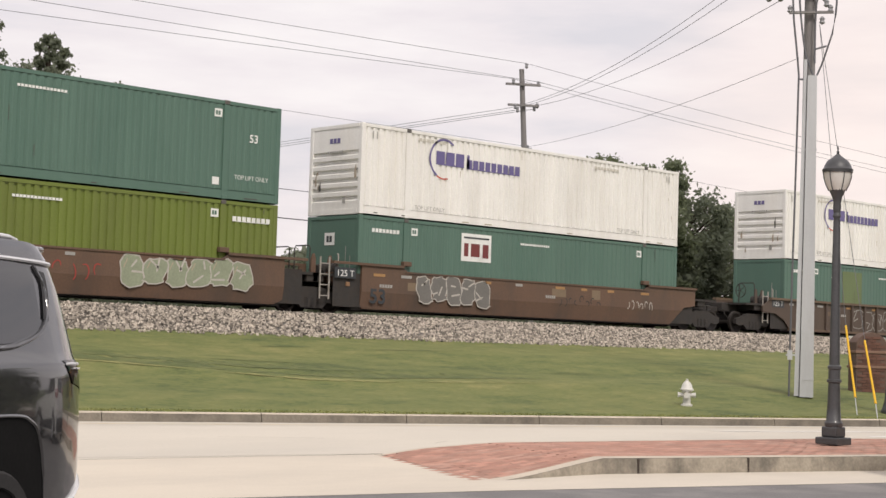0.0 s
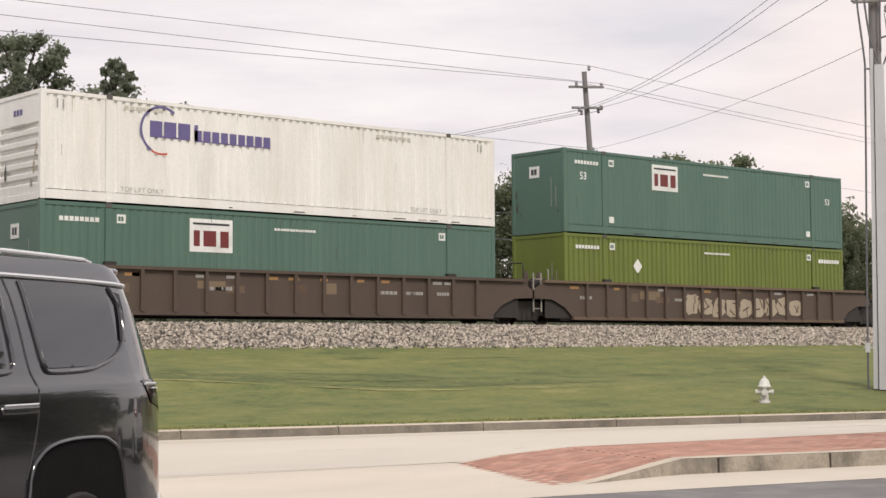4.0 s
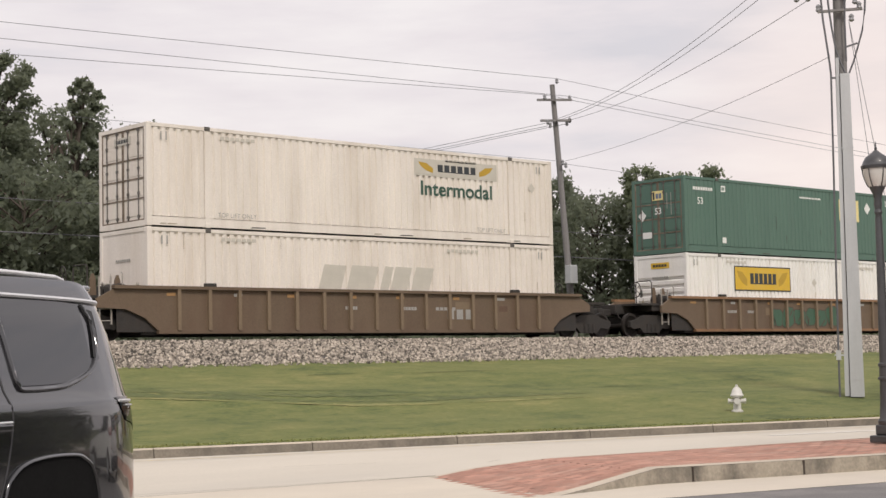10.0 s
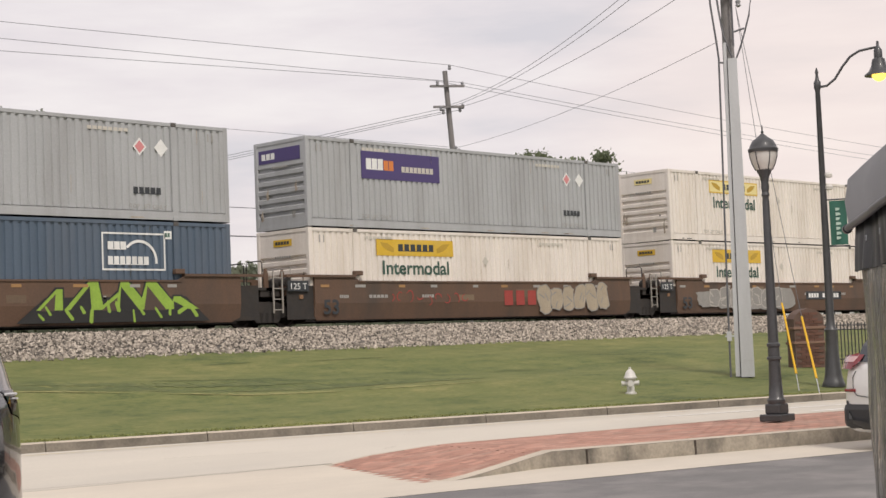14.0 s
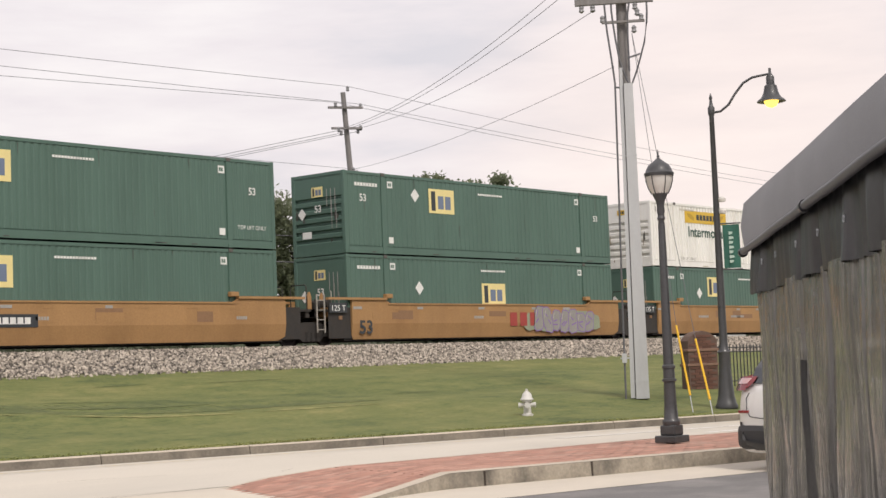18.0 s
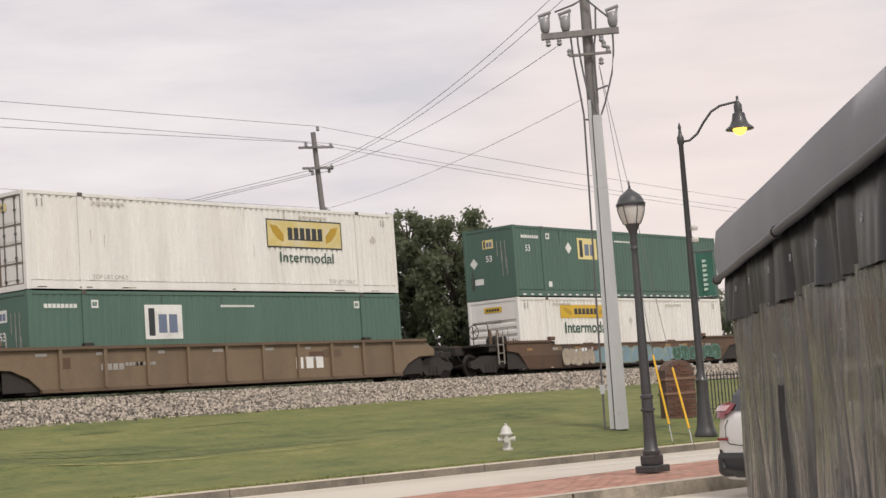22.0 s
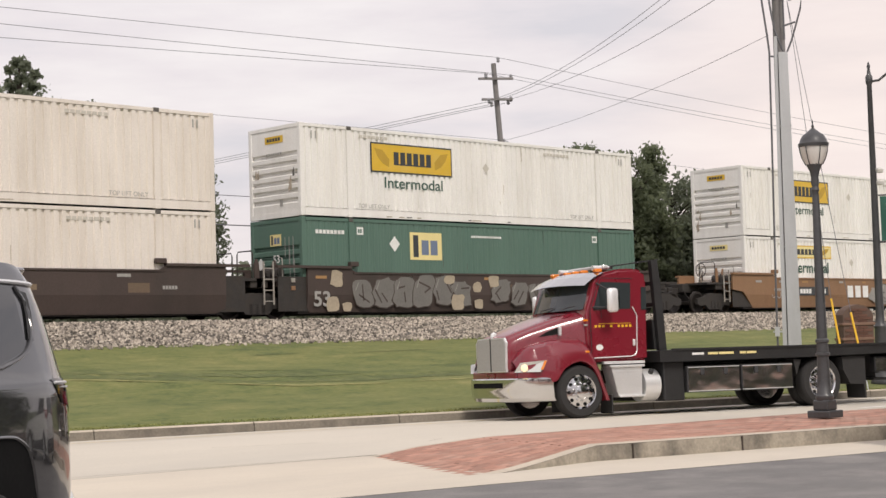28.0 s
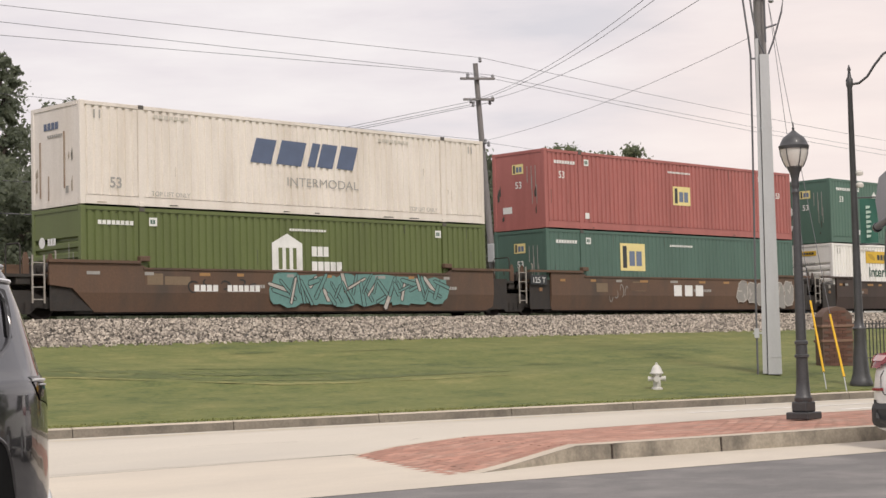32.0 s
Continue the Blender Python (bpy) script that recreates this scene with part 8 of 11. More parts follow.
    part("mirror_arm", bm, M_TRIM_BLACK, mirror_p, m=mirror_p.matrix_basis.inverted())
    bm = bmesh.new()
    sh.patch(bm, [(0.86, 0.865), (0.61, 0.875), (0.39, 0.945), (0.16, 1.045)], [(0.86, 0.93), (0.70, 0.955), (0.45, 1.005), (0.15, 1.058)], s, 0.012)
    hl_c = part("headlight", bm, M_SMOKED, car, "swept headlight with a dark inside", smooth=60)
    for x0, x1 in ((0.80, 0.68), (0.62, 0.50)):
        bm = bmesh.new()
        sh.patch(bm, [(x0, 0.885), (x1, 0.90)], [(x0, 0.925), (x1, 0.945)], s, 0.018)
        part("lamp", bm, M_HEAD, hl_c, "bright projector lamp", smooth=60)
    bm = bmesh.new()
    sh.patch(bm, [(0.71, 0.44), (0.60, 0.45)], [(0.82, 0.665), (0.66, 0.66)], s, 0.014)
    part("fog_bezel", bm, M_TRIM_BLACK, car)
    bm = bmesh.new()
    sh.patch(bm, [(0.635, 0.455), (0.605, 0.455)], [(0.70, 0.645), (0.665, 0.65)], s, 0.022)
    part("day_light", bm, M_HEAD_ON, car, "lit upright day lamp")
    bm = bmesh.new()
    sh.patch(bm, [(-3.22, 1.06), (-3.40, 0.955), (-3.53, 0.91)], [(-3.20, 1.095), (-3.36, 1.09), (-3.46, 1.075)], s, 0.012)
    part("tail_light", bm, M_TAIL, car, "dark red tail lamp", smooth=60)
    bm = bmesh.new()
    tube(bm, [(-1.30, s * 0.62, 1.66), (-1.5, s * 0.615, 1.70), (-2.6, s * 0.60, 1.69), (-2.95, s * 0.585, 1.63)], 0.014)
    part("roof_rail", bm, M_TRIM_BLACK, car)
bm = bmesh.new()
glass_rows = []
for k in range(7):
    x = 0.0 - 0.88 * k / 6
    row = []
    for j in range(9):
        u = -1 + j / 4
        y = u * (0.74 - 0.10 * k / 6)
        back = 0.34 * u * u * (1 - 0.35 * k / 6)
        z = 1.245 + 0.42 * (k / 6) - 0.02 * u * u
        row.append(bm.verts.new((x + 0.03 - back, y, z + 0.012)))
    glass_rows.append(row)
for a, b in zip(glass_rows, glass_rows[1:]):
    for k in range(8):
        bm.faces.new((a[k], a[k + 1], b[k + 1], b[k]))
bmesh.ops.recalc_face_normals(bm, faces=bm.faces[:])
part("windscreen", bm, M_SCREEN, car, "windscreen with a pale reflection in its colour", smooth=60)
bm = bmesh.new()
rows_w = [[bm.verts.new((x, y * w, z)) for y in (-1, -0.5, 0, 0.5, 1)] for x, w, z in ((-0.98, 0.58, 1.694), (-1.3, 0.57, 1.721), (-2.1, 0.56, 1.726), (-2.6, 0.55, 1.708))]
for a, b in zip(rows_w, rows_w[1:]):
    for k in range(4):
        bm.faces.new((a[k], b[k], b[k + 1], a[k + 1]))
part("roof_glass", bm, M_TINT, car, "dark glass roof", smooth=60)
bm = bmesh.new()
slab(bm, [(-2.95, 1.60), (-3.28, 1.555), (-3.30, 1.585), (-2.95, 1.652)], -0.60, 0.60)
part("roof_spoiler", bm, M_WHITE_PAINT, car)


def nose_x(y, reach=0.965):
    return reach - 0.10 * abs(y) ** 2 - 0.22 * abs(y) ** 4


ring_g = [(0.40, 0.635), (0.47, 0.67), (0.60, 0.86), (0.58, 0.905), (0.30, 0.915), (0, 0.918), (-0.30, 0.915), (-0.58, 0.905), (-0.60, 0.86), (-0.47, 0.67), (-0.40, 0.635), (0, 0.63)]
bm = bmesh.new()
front_g = [bm.verts.new((nose_x(y, 0.99), y, z)) for y, z in ring_g]
back_g = [bm.verts.new((nose_x(y, 0.86), y, z)) for y, z in ring_g]
bm.faces.new(front_g)
for k in range(len(ring_g)):
    bm.faces.new((front_g[k], back_g[k], back_g[(k + 1) % len(ring_g)], front_g[(k + 1) % len(ring_g)]))
bmesh.ops.recalc_face_normals(bm, faces=bm.faces[:])
grille_c = part("grille", bm, M_TRIM_BLACK, car, "dark six-sided grille")
for z, w in ((0.685, 0.46), (0.735, 0.50), (0.785, 0.535), (0.835, 0.57), (0.885, 0.575)):
    bm = bmesh.new()
    tube(bm, [(nose_x(y * w, 1.0), y * w, z) for y in (-1, -0.66, -0.33, 0, 0.33, 0.66, 1)], 0.011, 6)
    part("grille_bar", bm, M_CHROME, grille_c)
bm = bmesh.new()
tube(bm, [(nose_x(y, 1.0), y, z) for y, z in ring_g + ring_g[:1]], 0.010, 6)
part("grille_surround", bm, M_CHROME, grille_c)
lip_line = [(-0.84, 0.305), (-0.74, 0.36), (-0.62, 0.425), (-0.3, 0.435), (0, 0.437), (0.3, 0.435), (0.62, 0.425), (0.74, 0.36), (0.84, 0.305)]
bm = bmesh.new()
tube(bm, [(nose_x(y, 0.995), y, z) for y, z in lip_line], 0.014, 8)
part("skid_plate", bm, M_BRIGHT, car, "silver lower bumper line")
bm = bmesh.new()
low_rows = [[bm.verts.new((nose_x(y, 0.98), y, z)) for y, z in lip_line], [bm.verts.new((nose_x(y, 0.97), y, min(z - 0.004, 0.30))) for y, z in lip_line]]
for k in range(len(lip_line) - 1):
    bm.faces.new((low_rows[0][k], low_rows[1][k], low_rows[1][k + 1], low_rows[0][k + 1]))
part("lower_intake", bm, M_TRIM_BLACK, car)
bm = bmesh.new()
tube(bm, [(nose_x(y, 0.95), y, 0.285) for y in (-0.82, -0.6, -0.4, 0, 0.4, 0.6, 0.82)], 0.045, 8)
part("chin", bm, M_TRIM_BLACK, car)
bm = bmesh.new()
turned(bm, [(0.02, 0), (0.06, 0.005), (0.06, 0.015), (0.01, 0.02)], 12)
part("badge", bm, M_CHROME, car, m=Matrix.Translation((1.0, 0, 0.79)) @ Matrix.Rotation(radians(90), 4, "Y") @ Matrix.Diagonal((0.75, 1.25, 1, 1)))
for x in (0.0, -2.77):
    for y in (0.872, -0.872):
        wheel(car, "wheel", x, y, 0.365, 0.365, 0.235, "car", CAR_SPINS)
bm = bmesh.new()
box(bm, -3.4, 0.80, -0.80, 0.80, 0.20, 0.40, bevel=0.03)
part("underbody", bm, M_TRIM_BLACK, car)

# black sport-utility car parked close by; x forward from its rear bumper
suv = thing("car", Matrix.Translation((4.406, 8.842, 0.108)) @ Matrix.Rotation(radians(210), 4, "Z"), "large glossy black sport-utility car parked in the lot", "car")
sv = Shell([(-0.11, 0.60, 0.50, 0.62, 0.90, 0.60, 1.10, 0.52, 1.20), (-0.07, 0.46, 0.68, 0.80, 0.95, 0.77, 1.17, 0.68, 1.26), (-0.01, 0.40, 0.76, 0.88, 1.00, 0.85, 1.20, 0.74, 1.35), (0.065, 0.36, 0.82, 0.94, 1.05, 0.90, 1.25, 0.80, 1.48), (0.14, 0.33, 0.86, 0.985, 1.10, 0.94, 1.28, 0.82, 1.63),
            (0.235, 0.31, 0.89, 1.015, 1.13, 0.975, 1.30, 0.832, 1.775), (0.325, 0.30, 0.92, 1.035, 1.15, 0.995, 1.31, 0.838, 1.868), (0.42, 0.29, 0.94, 1.05, 1.16, 1.01, 1.31, 0.838, 1.897, 0.045), (0.60, 0.28, 0.96, 1.06, 1.16, 1.022, 1.31, 0.835, 1.905, 0.045), (1.2, 0.28, 0.96, 1.062, 1.17, 1.022, 1.31, 0.83, 1.905, 0.045), (2.2, 0.28, 0.96, 1.062, 1.16, 1.022, 1.30, 0.83, 1.905, 0.045), (3.2, 0.28, 0.96, 1.06, 1.14, 1.022, 1.28, 0.83, 1.88),
            (3.7, 0.28, 0.96, 1.06, 1.10, 1.02, 1.25, 0.82, 1.74), (4.15, 0.28, 0.96, 1.06, 0.86, 1.02, 1.22, 0.86, 1.36), (4.5, 0.28, 0.96, 1.06, 0.86, 1.02, 1.20, 0.88, 1.27), (5.1, 0.30, 0.92, 1.02, 0.84, 0.98, 1.14, 0.86, 1.20), (5.38, 0.36, 0.80, 0.92, 0.80, 0.88, 1.02, 0.78, 1.10), (5.45, 0.45, 0.60, 0.70, 0.75, 0.66, 0.92, 0.60, 1.0)])
bm = bmesh.new()
sv.mesh(bm)
part("body", bm, M_BLACK_PAINT, suv, smooth=50)
for s in (1, -1):
    bm = bmesh.new()
    sv.patch(bm, [(0.58, 1.455), (0.66, 1.41), (0.83, 1.365), (0.96, 1.345), (1.28, 1.338), (1.33, 1.345)], [(0.55, 1.775), (0.8, 1.785), (1.36, 1.785)], s, 0.006, m=8)
    part("quarter_window", bm, M_TINT, suv, "dark tinted quarter glass", smooth=60)
    bm = bmesh.new()
    sv.strip(bm, [(0.52, 1.775), (0.465, 1.65), (0.49, 1.53), (0.56, 1.44), (0.66, 1.39), (0.83, 1.345), (0.97, 1.325), (1.28, 1.318), (1.345, 1.34), (1.36, 1.45), (1.365, 1.78)], s, 0.014, 0.004)
    part("window_seal", bm, M_BLACK_PAINT, suv, smooth=60)
    bm = bmesh.new()
    sv.patch(bm, [(0.42, 1.74), (0.44, 1.60), (0.50, 1.47)], [(0.48, 1.75), (0.505, 1.61), (0.55, 1.485)], s, 0.010, m=2)
    part("pillar_trim", bm, M_TRIM_BLACK, suv)
    bm = bmesh.new()
    sv.patch(bm, [(1.87, 1.335), (2.42, 1.325)], [(1.79, 1.785), (2.42, 1.785)], s, 0.006, m=6)
    part("rear_door_window", bm, M_TINT, suv, "dark tinted door glass", smooth=60)
    bm = bmesh.new()
    sv.patch(bm, [(1.68, 1.345), (1.83, 1.335)], [(1.62, 1.785), (1.745, 1.785)], s, 0.006, m=6)
    part("vent_window", bm, M_TINT, suv, "narrow dark fixed pane", smooth=60)
    bm = bmesh.new()
    sv.patch(bm, [(1.83, 1.333), (1.87, 1.333)], [(1.745, 1.788), (1.79, 1.788)], s, 0.012)
    part("window_divider", bm, M_TRIM_BLACK, suv)
    bm = bmesh.new()
    sv.strip(bm, [(1.585, 1.78), (1.59, 1.60), (1.605, 1.40), (1.63, 1.335), (1.74, 1.315), (2.0, 1.308), (2.40, 1.305), (2.455, 1.33), (2.47, 1.42), (2.45, 1.57), (2.43, 1.78)], s, 0.013, 0.004)
    part("window_seal", bm, M_BLACK_PAINT, suv, smooth=60)
    bm = bmesh.new()
    sv.patch(bm, [(2.62, 1.32), (3.55, 1.30)], [(2.60, 1.782), (3.3, 1.75)], s, 0.006)
    part("front_door_window", bm, M_TINT, suv, smooth=60)
    bm = bmesh.new()
    sv.strip(bm, [(0.27, 1.788), (0.5, 1.798), (0.98, 1.804), (1.5, 1.806), (2.2, 1.803), (3.2, 1.79)], s, 0.012, 0.010)
    part("chrome_strip", bm, M_BRIGHT, suv, "thin chrome window strip")
    for line in ([(1.50, 1.79), (1.48, 1.6), (1.485, 1.35), (1.46, 1.2), (1.50, 1.0), (1.58, 0.8)], [(2.53, 1.79), (2.54, 1.5), (2.58, 1.26), (2.60, 0.4)], [(1.50, 1.81), (1.515, 1.84), (1.55, 1.86)]):
        bm = bmesh.new()
        sv.strip(bm, line, s, 0.006, 0.0)
        part("door_seam", bm, M_TRIM_BLACK, suv)
    bm = bmesh.new()
    y = s * (sv.y_at(1.68, 1.13) + 0.035)
    box(bm, 1.53, 1.83, y - 0.014, y + 0.014, 1.12, 1.158, bevel=0.01)
    part("door_handle", bm, M_BLACK_PAINT, suv)
    bm = bmesh.new()
    tube(bm, [(1.54, y + s * 0.010, 1.165), (1.82, y + s * 0.010, 1.165)], 0.006)
    part("handle_trim", bm, M_BRIGHT, suv)
    bm = bmesh.new()
    tube(bm, [(0.50, s * 0.77, 1.878), (0.54, s * 0.775, 1.912), (0.62, s * 0.78, 1.925), (1.0, s * 0.785, 1.930), (1.72, s * 0.79, 1.934), (2.6, s * 0.79, 1.934), (3.1, s * 0.785, 1.89)], 0.014, 8)
    part("roof_rail", bm, M_BRIGHT, suv, "satin chrome roof rail", smooth=60)
    bm = bmesh.new()
    tube(bm, [(1.60, s * 0.785, 1.93), (1.55, s * 0.785, 1.905), (1.45, s * 0.785, 1.905), (1.40, s * 0.785, 1.93)], 0.012, 8)
    part("rail_foot", bm, M_BRIGHT, suv, "satin chrome middle foot of the rail")
    for x in (0.52, 3.0):
        bm = bmesh.new()
        box(bm, x - 0.05, x + 0.05, s * 0.775 - 0.012, s * 0.775 + 0.012, 1.86, 1.91, bevel=0.008)
        part("rail_foot", bm, M_TRIM_BLACK, suv)
    bm = bmesh.new()
    sv.patch(bm, [(0.07, 1.06), (0.14, 1.10), (0.30, 1.13)], [(0.065, 1.255), (0.18, 1.262), (0.42, 1.262)], s, 0.006, n=8)
    lamp_s = part("tail_light", bm, M_TINT, suv, "smoked dark tail lamp with white strips")
    for z, r_s in ((1.238, 0.008), (1.212, 0.005)):
        bm = bmesh.new()
        sv.strip(bm, [(0.07, z - 0.004), (0.16, z), (0.24, z + 0.002), (0.40 if z > 1.22 else 0.30, z + 0.003)], s, r_s, 0.012)
        part("light_strip", bm, M_BRIGHT, lamp_s, "thin bright strip")
    bm = bmesh.new()
    sv.strip(bm, [(0.02, 0.60), (0.10, 0.565), (0.24, 0.50), (0.46, 0.43)], s, 0.016, 0.006)
    part("bumper_trim", bm, M_BRIGHT, suv, "thin satin bumper trim")
    for x in (1.10, 4.42):
        line = [(x + 0.50, 0.42), (x + 0.45, 0.80), (x + 0.38, 0.90), (x + 0.25, 0.955), (x + 0.04, 0.975), (x - 0.19, 0.97), (x - 0.28, 0.95), (x - 0.37, 0.89), (x - 0.43, 0.74), (x - 0.48, 0.42)]
        bm = bmesh.new()
        arch_from(sv, bm, line, s, 0.008)
        part("arch_liner", bm, M_WELL, suv)
        bm = bmesh.new()
        sv.strip(bm, [(a, max(b, 0.42)) for a, b in line], s, 0.012, 0.008)
        part("arch_lip", bm, M_BLACK_PAINT, suv, smooth=60)
bm = bmesh.new()
rows_w = [[bm.verts.new((x, y * w, z)) for y in (-1, -0.5, 0, 0.5, 1)] for x, w, z in ((-0.10, 0.70, 1.30), (0.02, 0.72, 1.55), (0.15, 0.72, 1.76))]
for a, b in zip(rows_w, rows_w[1:]):
    for k in range(4):
        bm.faces.new((a[k], b[k], b[k + 1], a[k + 1]))
part("rear_window", bm, M_TINT, suv, m=Matrix.Translation((-0.03, 0, 0)))
bm = bmesh.new()
box(bm, 0.16, 0.44, -0.74, 0.74, 1.862, 1.898, bevel=0.016)
part("roof_spoiler", bm, M_BLACK_PAINT, suv, smooth=50)
for x in (1.10, 4.42):
    for y in (0.955, -0.955):
        wheel(suv, "wheel", x + 0.02, y, 0.320, 0.41, 0.275, "car", None, M_RIM)


def both(a, b, s):
    """The span from a to b on the side s, in rising order."""
    return min(s * a, s * b), max(s * a, s * b)


# white hatchback parked by the kerb, its tail showing beside the curtain; x forward from its rear
parked = thing("car", Matrix.Translation((18.13, 9.74, 0.004)) @ Matrix.Rotation(radians(-17), 4, "Z"), "white sport-utility car parked beside the tall kerb", "car")
ph = Shell([(0.0, 0.34, 0.56, 0.70, 0.74, 0.66, 0.94, 0.52, 1.02), (0.05, 0.26, 0.70, 0.84, 0.78, 0.76, 1.05, 0.60, 1.13), (0.14, 0.22, 0.78, 0.89, 0.80, 0.82, 1.10, 0.62, 1.24), (0.28, 0.22, 0.82, 0.905, 0.80, 0.85, 1.13, 0.64, 1.40), (0.46, 0.22, 0.83, 0.91, 0.80, 0.87, 1.14, 0.64, 1.53), (0.75, 0.22, 0.83, 0.92, 0.78, 0.88, 1.13, 0.63, 1.61),
            (1.6, 0.22, 0.82, 0.93, 0.76, 0.88, 1.08, 0.63, 1.65), (2.6, 0.22, 0.82, 0.93, 0.74, 0.88, 1.05, 0.63, 1.59), (3.3, 0.22, 0.82, 0.93, 0.72, 0.88, 1.02, 0.66, 1.16), (4.2, 0.24, 0.78, 0.90, 0.68, 0.84, 0.94, 0.64, 1.0), (4.5, 0.4, 0.6, 0.72, 0.62, 0.66, 0.78, 0.5, 0.84)])
bm = bmesh.new()
ph.mesh(bm)
part("body", bm, M_WHITE_PAINT, parked, smooth=40)
for s in (1, -1):
    # the tail lamp wraps from the hatch round the corner on to the side
    def lamp_sheet(levels, lift):
        bm = bmesh.new()
        rows = []
        for z, x, inner in levels:
            ring_l = [(x - lift, inner, z), (x - lift - 0.015, 0.62, z), (x - lift, 0.74, z), (x + 0.05 - lift, 0.84 + lift * 0.6, z), (x + 0.16, 0.885 + lift * 0.6, z), (x + 0.34, 0.895 + lift * 0.4, z + 0.03)]
            rows.append([bm.verts.new((a, s * b, c)) for a, b, c in ring_l])
        for a, b in zip(rows, rows[1:]):
            for k in range(5):
                bm.faces.new((a[k], a[k + 1], b[k + 1], b[k]) if s < 0 else (a[k + 1], a[k], b[k], b[k + 1]))
        return bm
    tail_p = part("tail_light", lamp_sheet(((1.03, 0.01, 0.66), (1.08, 0.03, 0.58), (1.14, 0.06, 0.52), (1.21, 0.11, 0.50)), 0.040), M_TAIL, parked, "red wrap-around tail lamp", smooth=60)
    part("lamp_lens", lamp_sheet(((1.12, 0.05, 0.62), (1.19, 0.095, 0.58)), 0.050), M_LENS, tail_p, "pale pink upper lamp lens", smooth=60)
    bm = bmesh.new()
    box(bm, -0.028, 0.03, *both(0.62, 0.80, s), 0.735, 0.775, bevel=0.01)
    part("reflector", bm, M_TAIL, parked, "red bumper reflector")
    bm = bmesh.new()
    tube(bm, [(0.0, s * 0.60, 1.00), (-0.006, s * 0.655, 0.92), (-0.008, s * 0.655, 0.76), (-0.008, s * 0.60, 0.69), (-0.008, s * 0.40, 0.67), (-0.008, 0.0, 0.665)], 0.006, 5)
    part("hatch_gap", bm, M_TRIM_BLACK, parked)
    bm = bmesh.new()
    ph.patch(bm, [(0.06, 0.42), (0.15, 0.24), (3.9, 0.24)], [(0.02, 0.62), (0.4, 0.60), (3.9, 0.46)], s, 0.014)
    part("bumper_cladding", bm, M_TRIM_BLACK, parked, smooth=60)
    bm = bmesh.new()
    ph.patch(bm, [(0.62, 1.16), (2.9, 1.10)], [(0.72, 1.50), (1.5, 1.57), (2.5, 1.52)], s)
    part("side_window", bm, M_TINT, parked, smooth=60)
    for x in (0.86, 3.55):
        bm = bmesh.new()
        arch(ph, bm, x, 0.35, 0.45, s, 0.014)
        part("arch_cladding", bm, M_TRIM_BLACK, parked)
for x in (0.86, 3.55):
    for y in (0.865, -0.865):
        wheel(parked, "wheel", x, y, 0.35, 0.35, 0.23, "car")
bm = bmesh.new()
box(bm, -0.035, 0.34, -0.865, 0.865, 0.26, 0.60, bevel=0.09)
part("rear_bumper", bm, M_TRIM_BLACK, parked)
bm = bmesh.new()
box(bm, -0.012, 0.02, -0.15, 0.15, 0.70, 0.80)
part("number_plate", bm, M_INK_WHITE, parked, "blank white number plate")
bm = bmesh.new()
rows_w = [[bm.verts.new((x, y * w, z)) for y in (-1, -0.5, 0, 0.5, 1)] for x, w, z in ((0.045, 0.60, 1.10), (0.17, 0.61, 1.30), (0.37, 0.60, 1.48))]
for a, b in zip(rows_w, rows_w[1:]):
    for k in range(4):
        bm.faces.new((a[k], b[k], b[k + 1], a[k + 1]))
part("rear_window", bm, M_TINT, parked, m=Matrix.Translation((-0.02, 0, 0.02)))

# red flatbed tow truck; x forward from its front axle
truck = thing("tow_truck", Matrix(), "dark red flatbed tow truck with chrome bumper driving past", "tow truck")

hd = Shell([(1.21, 0.86, 0.50, 0.605, 1.10, 0.60, 1.34, 0.46, 1.485), (1.14, 0.86, 0.55, 0.64, 1.12, 0.635, 1.40, 0.50, 1.535), (0.90, 0.90, 0.60, 0.70, 1.15, 0.69, 1.50, 0.56, 1.625), (0.50, 0.90, 0.65, 0.79, 1.20, 0.77, 1.62, 0.62, 1.765), (0.10, 0.95, 0.70, 0.89, 1.30, 0.86, 1.73, 0.70, 1.88),
            (-0.22, 0.95, 0.75, 0.98, 1.40, 0.95, 1.82, 0.78, 1.95), (-0.38, 0.95, 0.80, 1.0, 1.40, 0.98, 1.85, 0.82, 1.975)])
bm = bmesh.new()
hd.mesh(bm)
part("hood", bm, M_RED_PAINT, truck, smooth=50)
bm = bmesh.new()
cab_line = [(-0.20, 1.00), (-0.19, 1.92), (-0.40, 2.50), (-0.52, 2.61), (-0.92, 2.70), (-1.28, 2.71), (-1.46, 2.66), (-1.52, 2.52), (-1.49, 1.00)]
slab(bm, cab_line, -1.05, 1.05)
bmesh.ops.bevel(bm, geom=[ed for ed in bm.edges if ed.calc_length() > 0.1], offset=0.055, segments=3, affect="EDGES")
part("cab", bm, M_RED_PAINT, truck, smooth=40)
bm = bmesh.new()
rows_w = [[bm.verts.new((x + 0.035 - 0.10 * abs(y) ** 2.2, y * 0.93, z)) for y in (-1, -0.75, -0.5, -0.25, 0, 0.25, 0.5, 0.75, 1)] for x, z in ((-0.13, 1.965), (-0.23, 2.20), (-0.33, 2.46))]
for a, b in zip(rows_w, rows_w[1:]):
    for k in range(8):
        bm.faces.new((a[k], a[k + 1], b[k + 1], b[k]))
screen = part("windscreen", bm, M_DARK_SCREEN, truck, "dark curved windscreen", smooth=60)
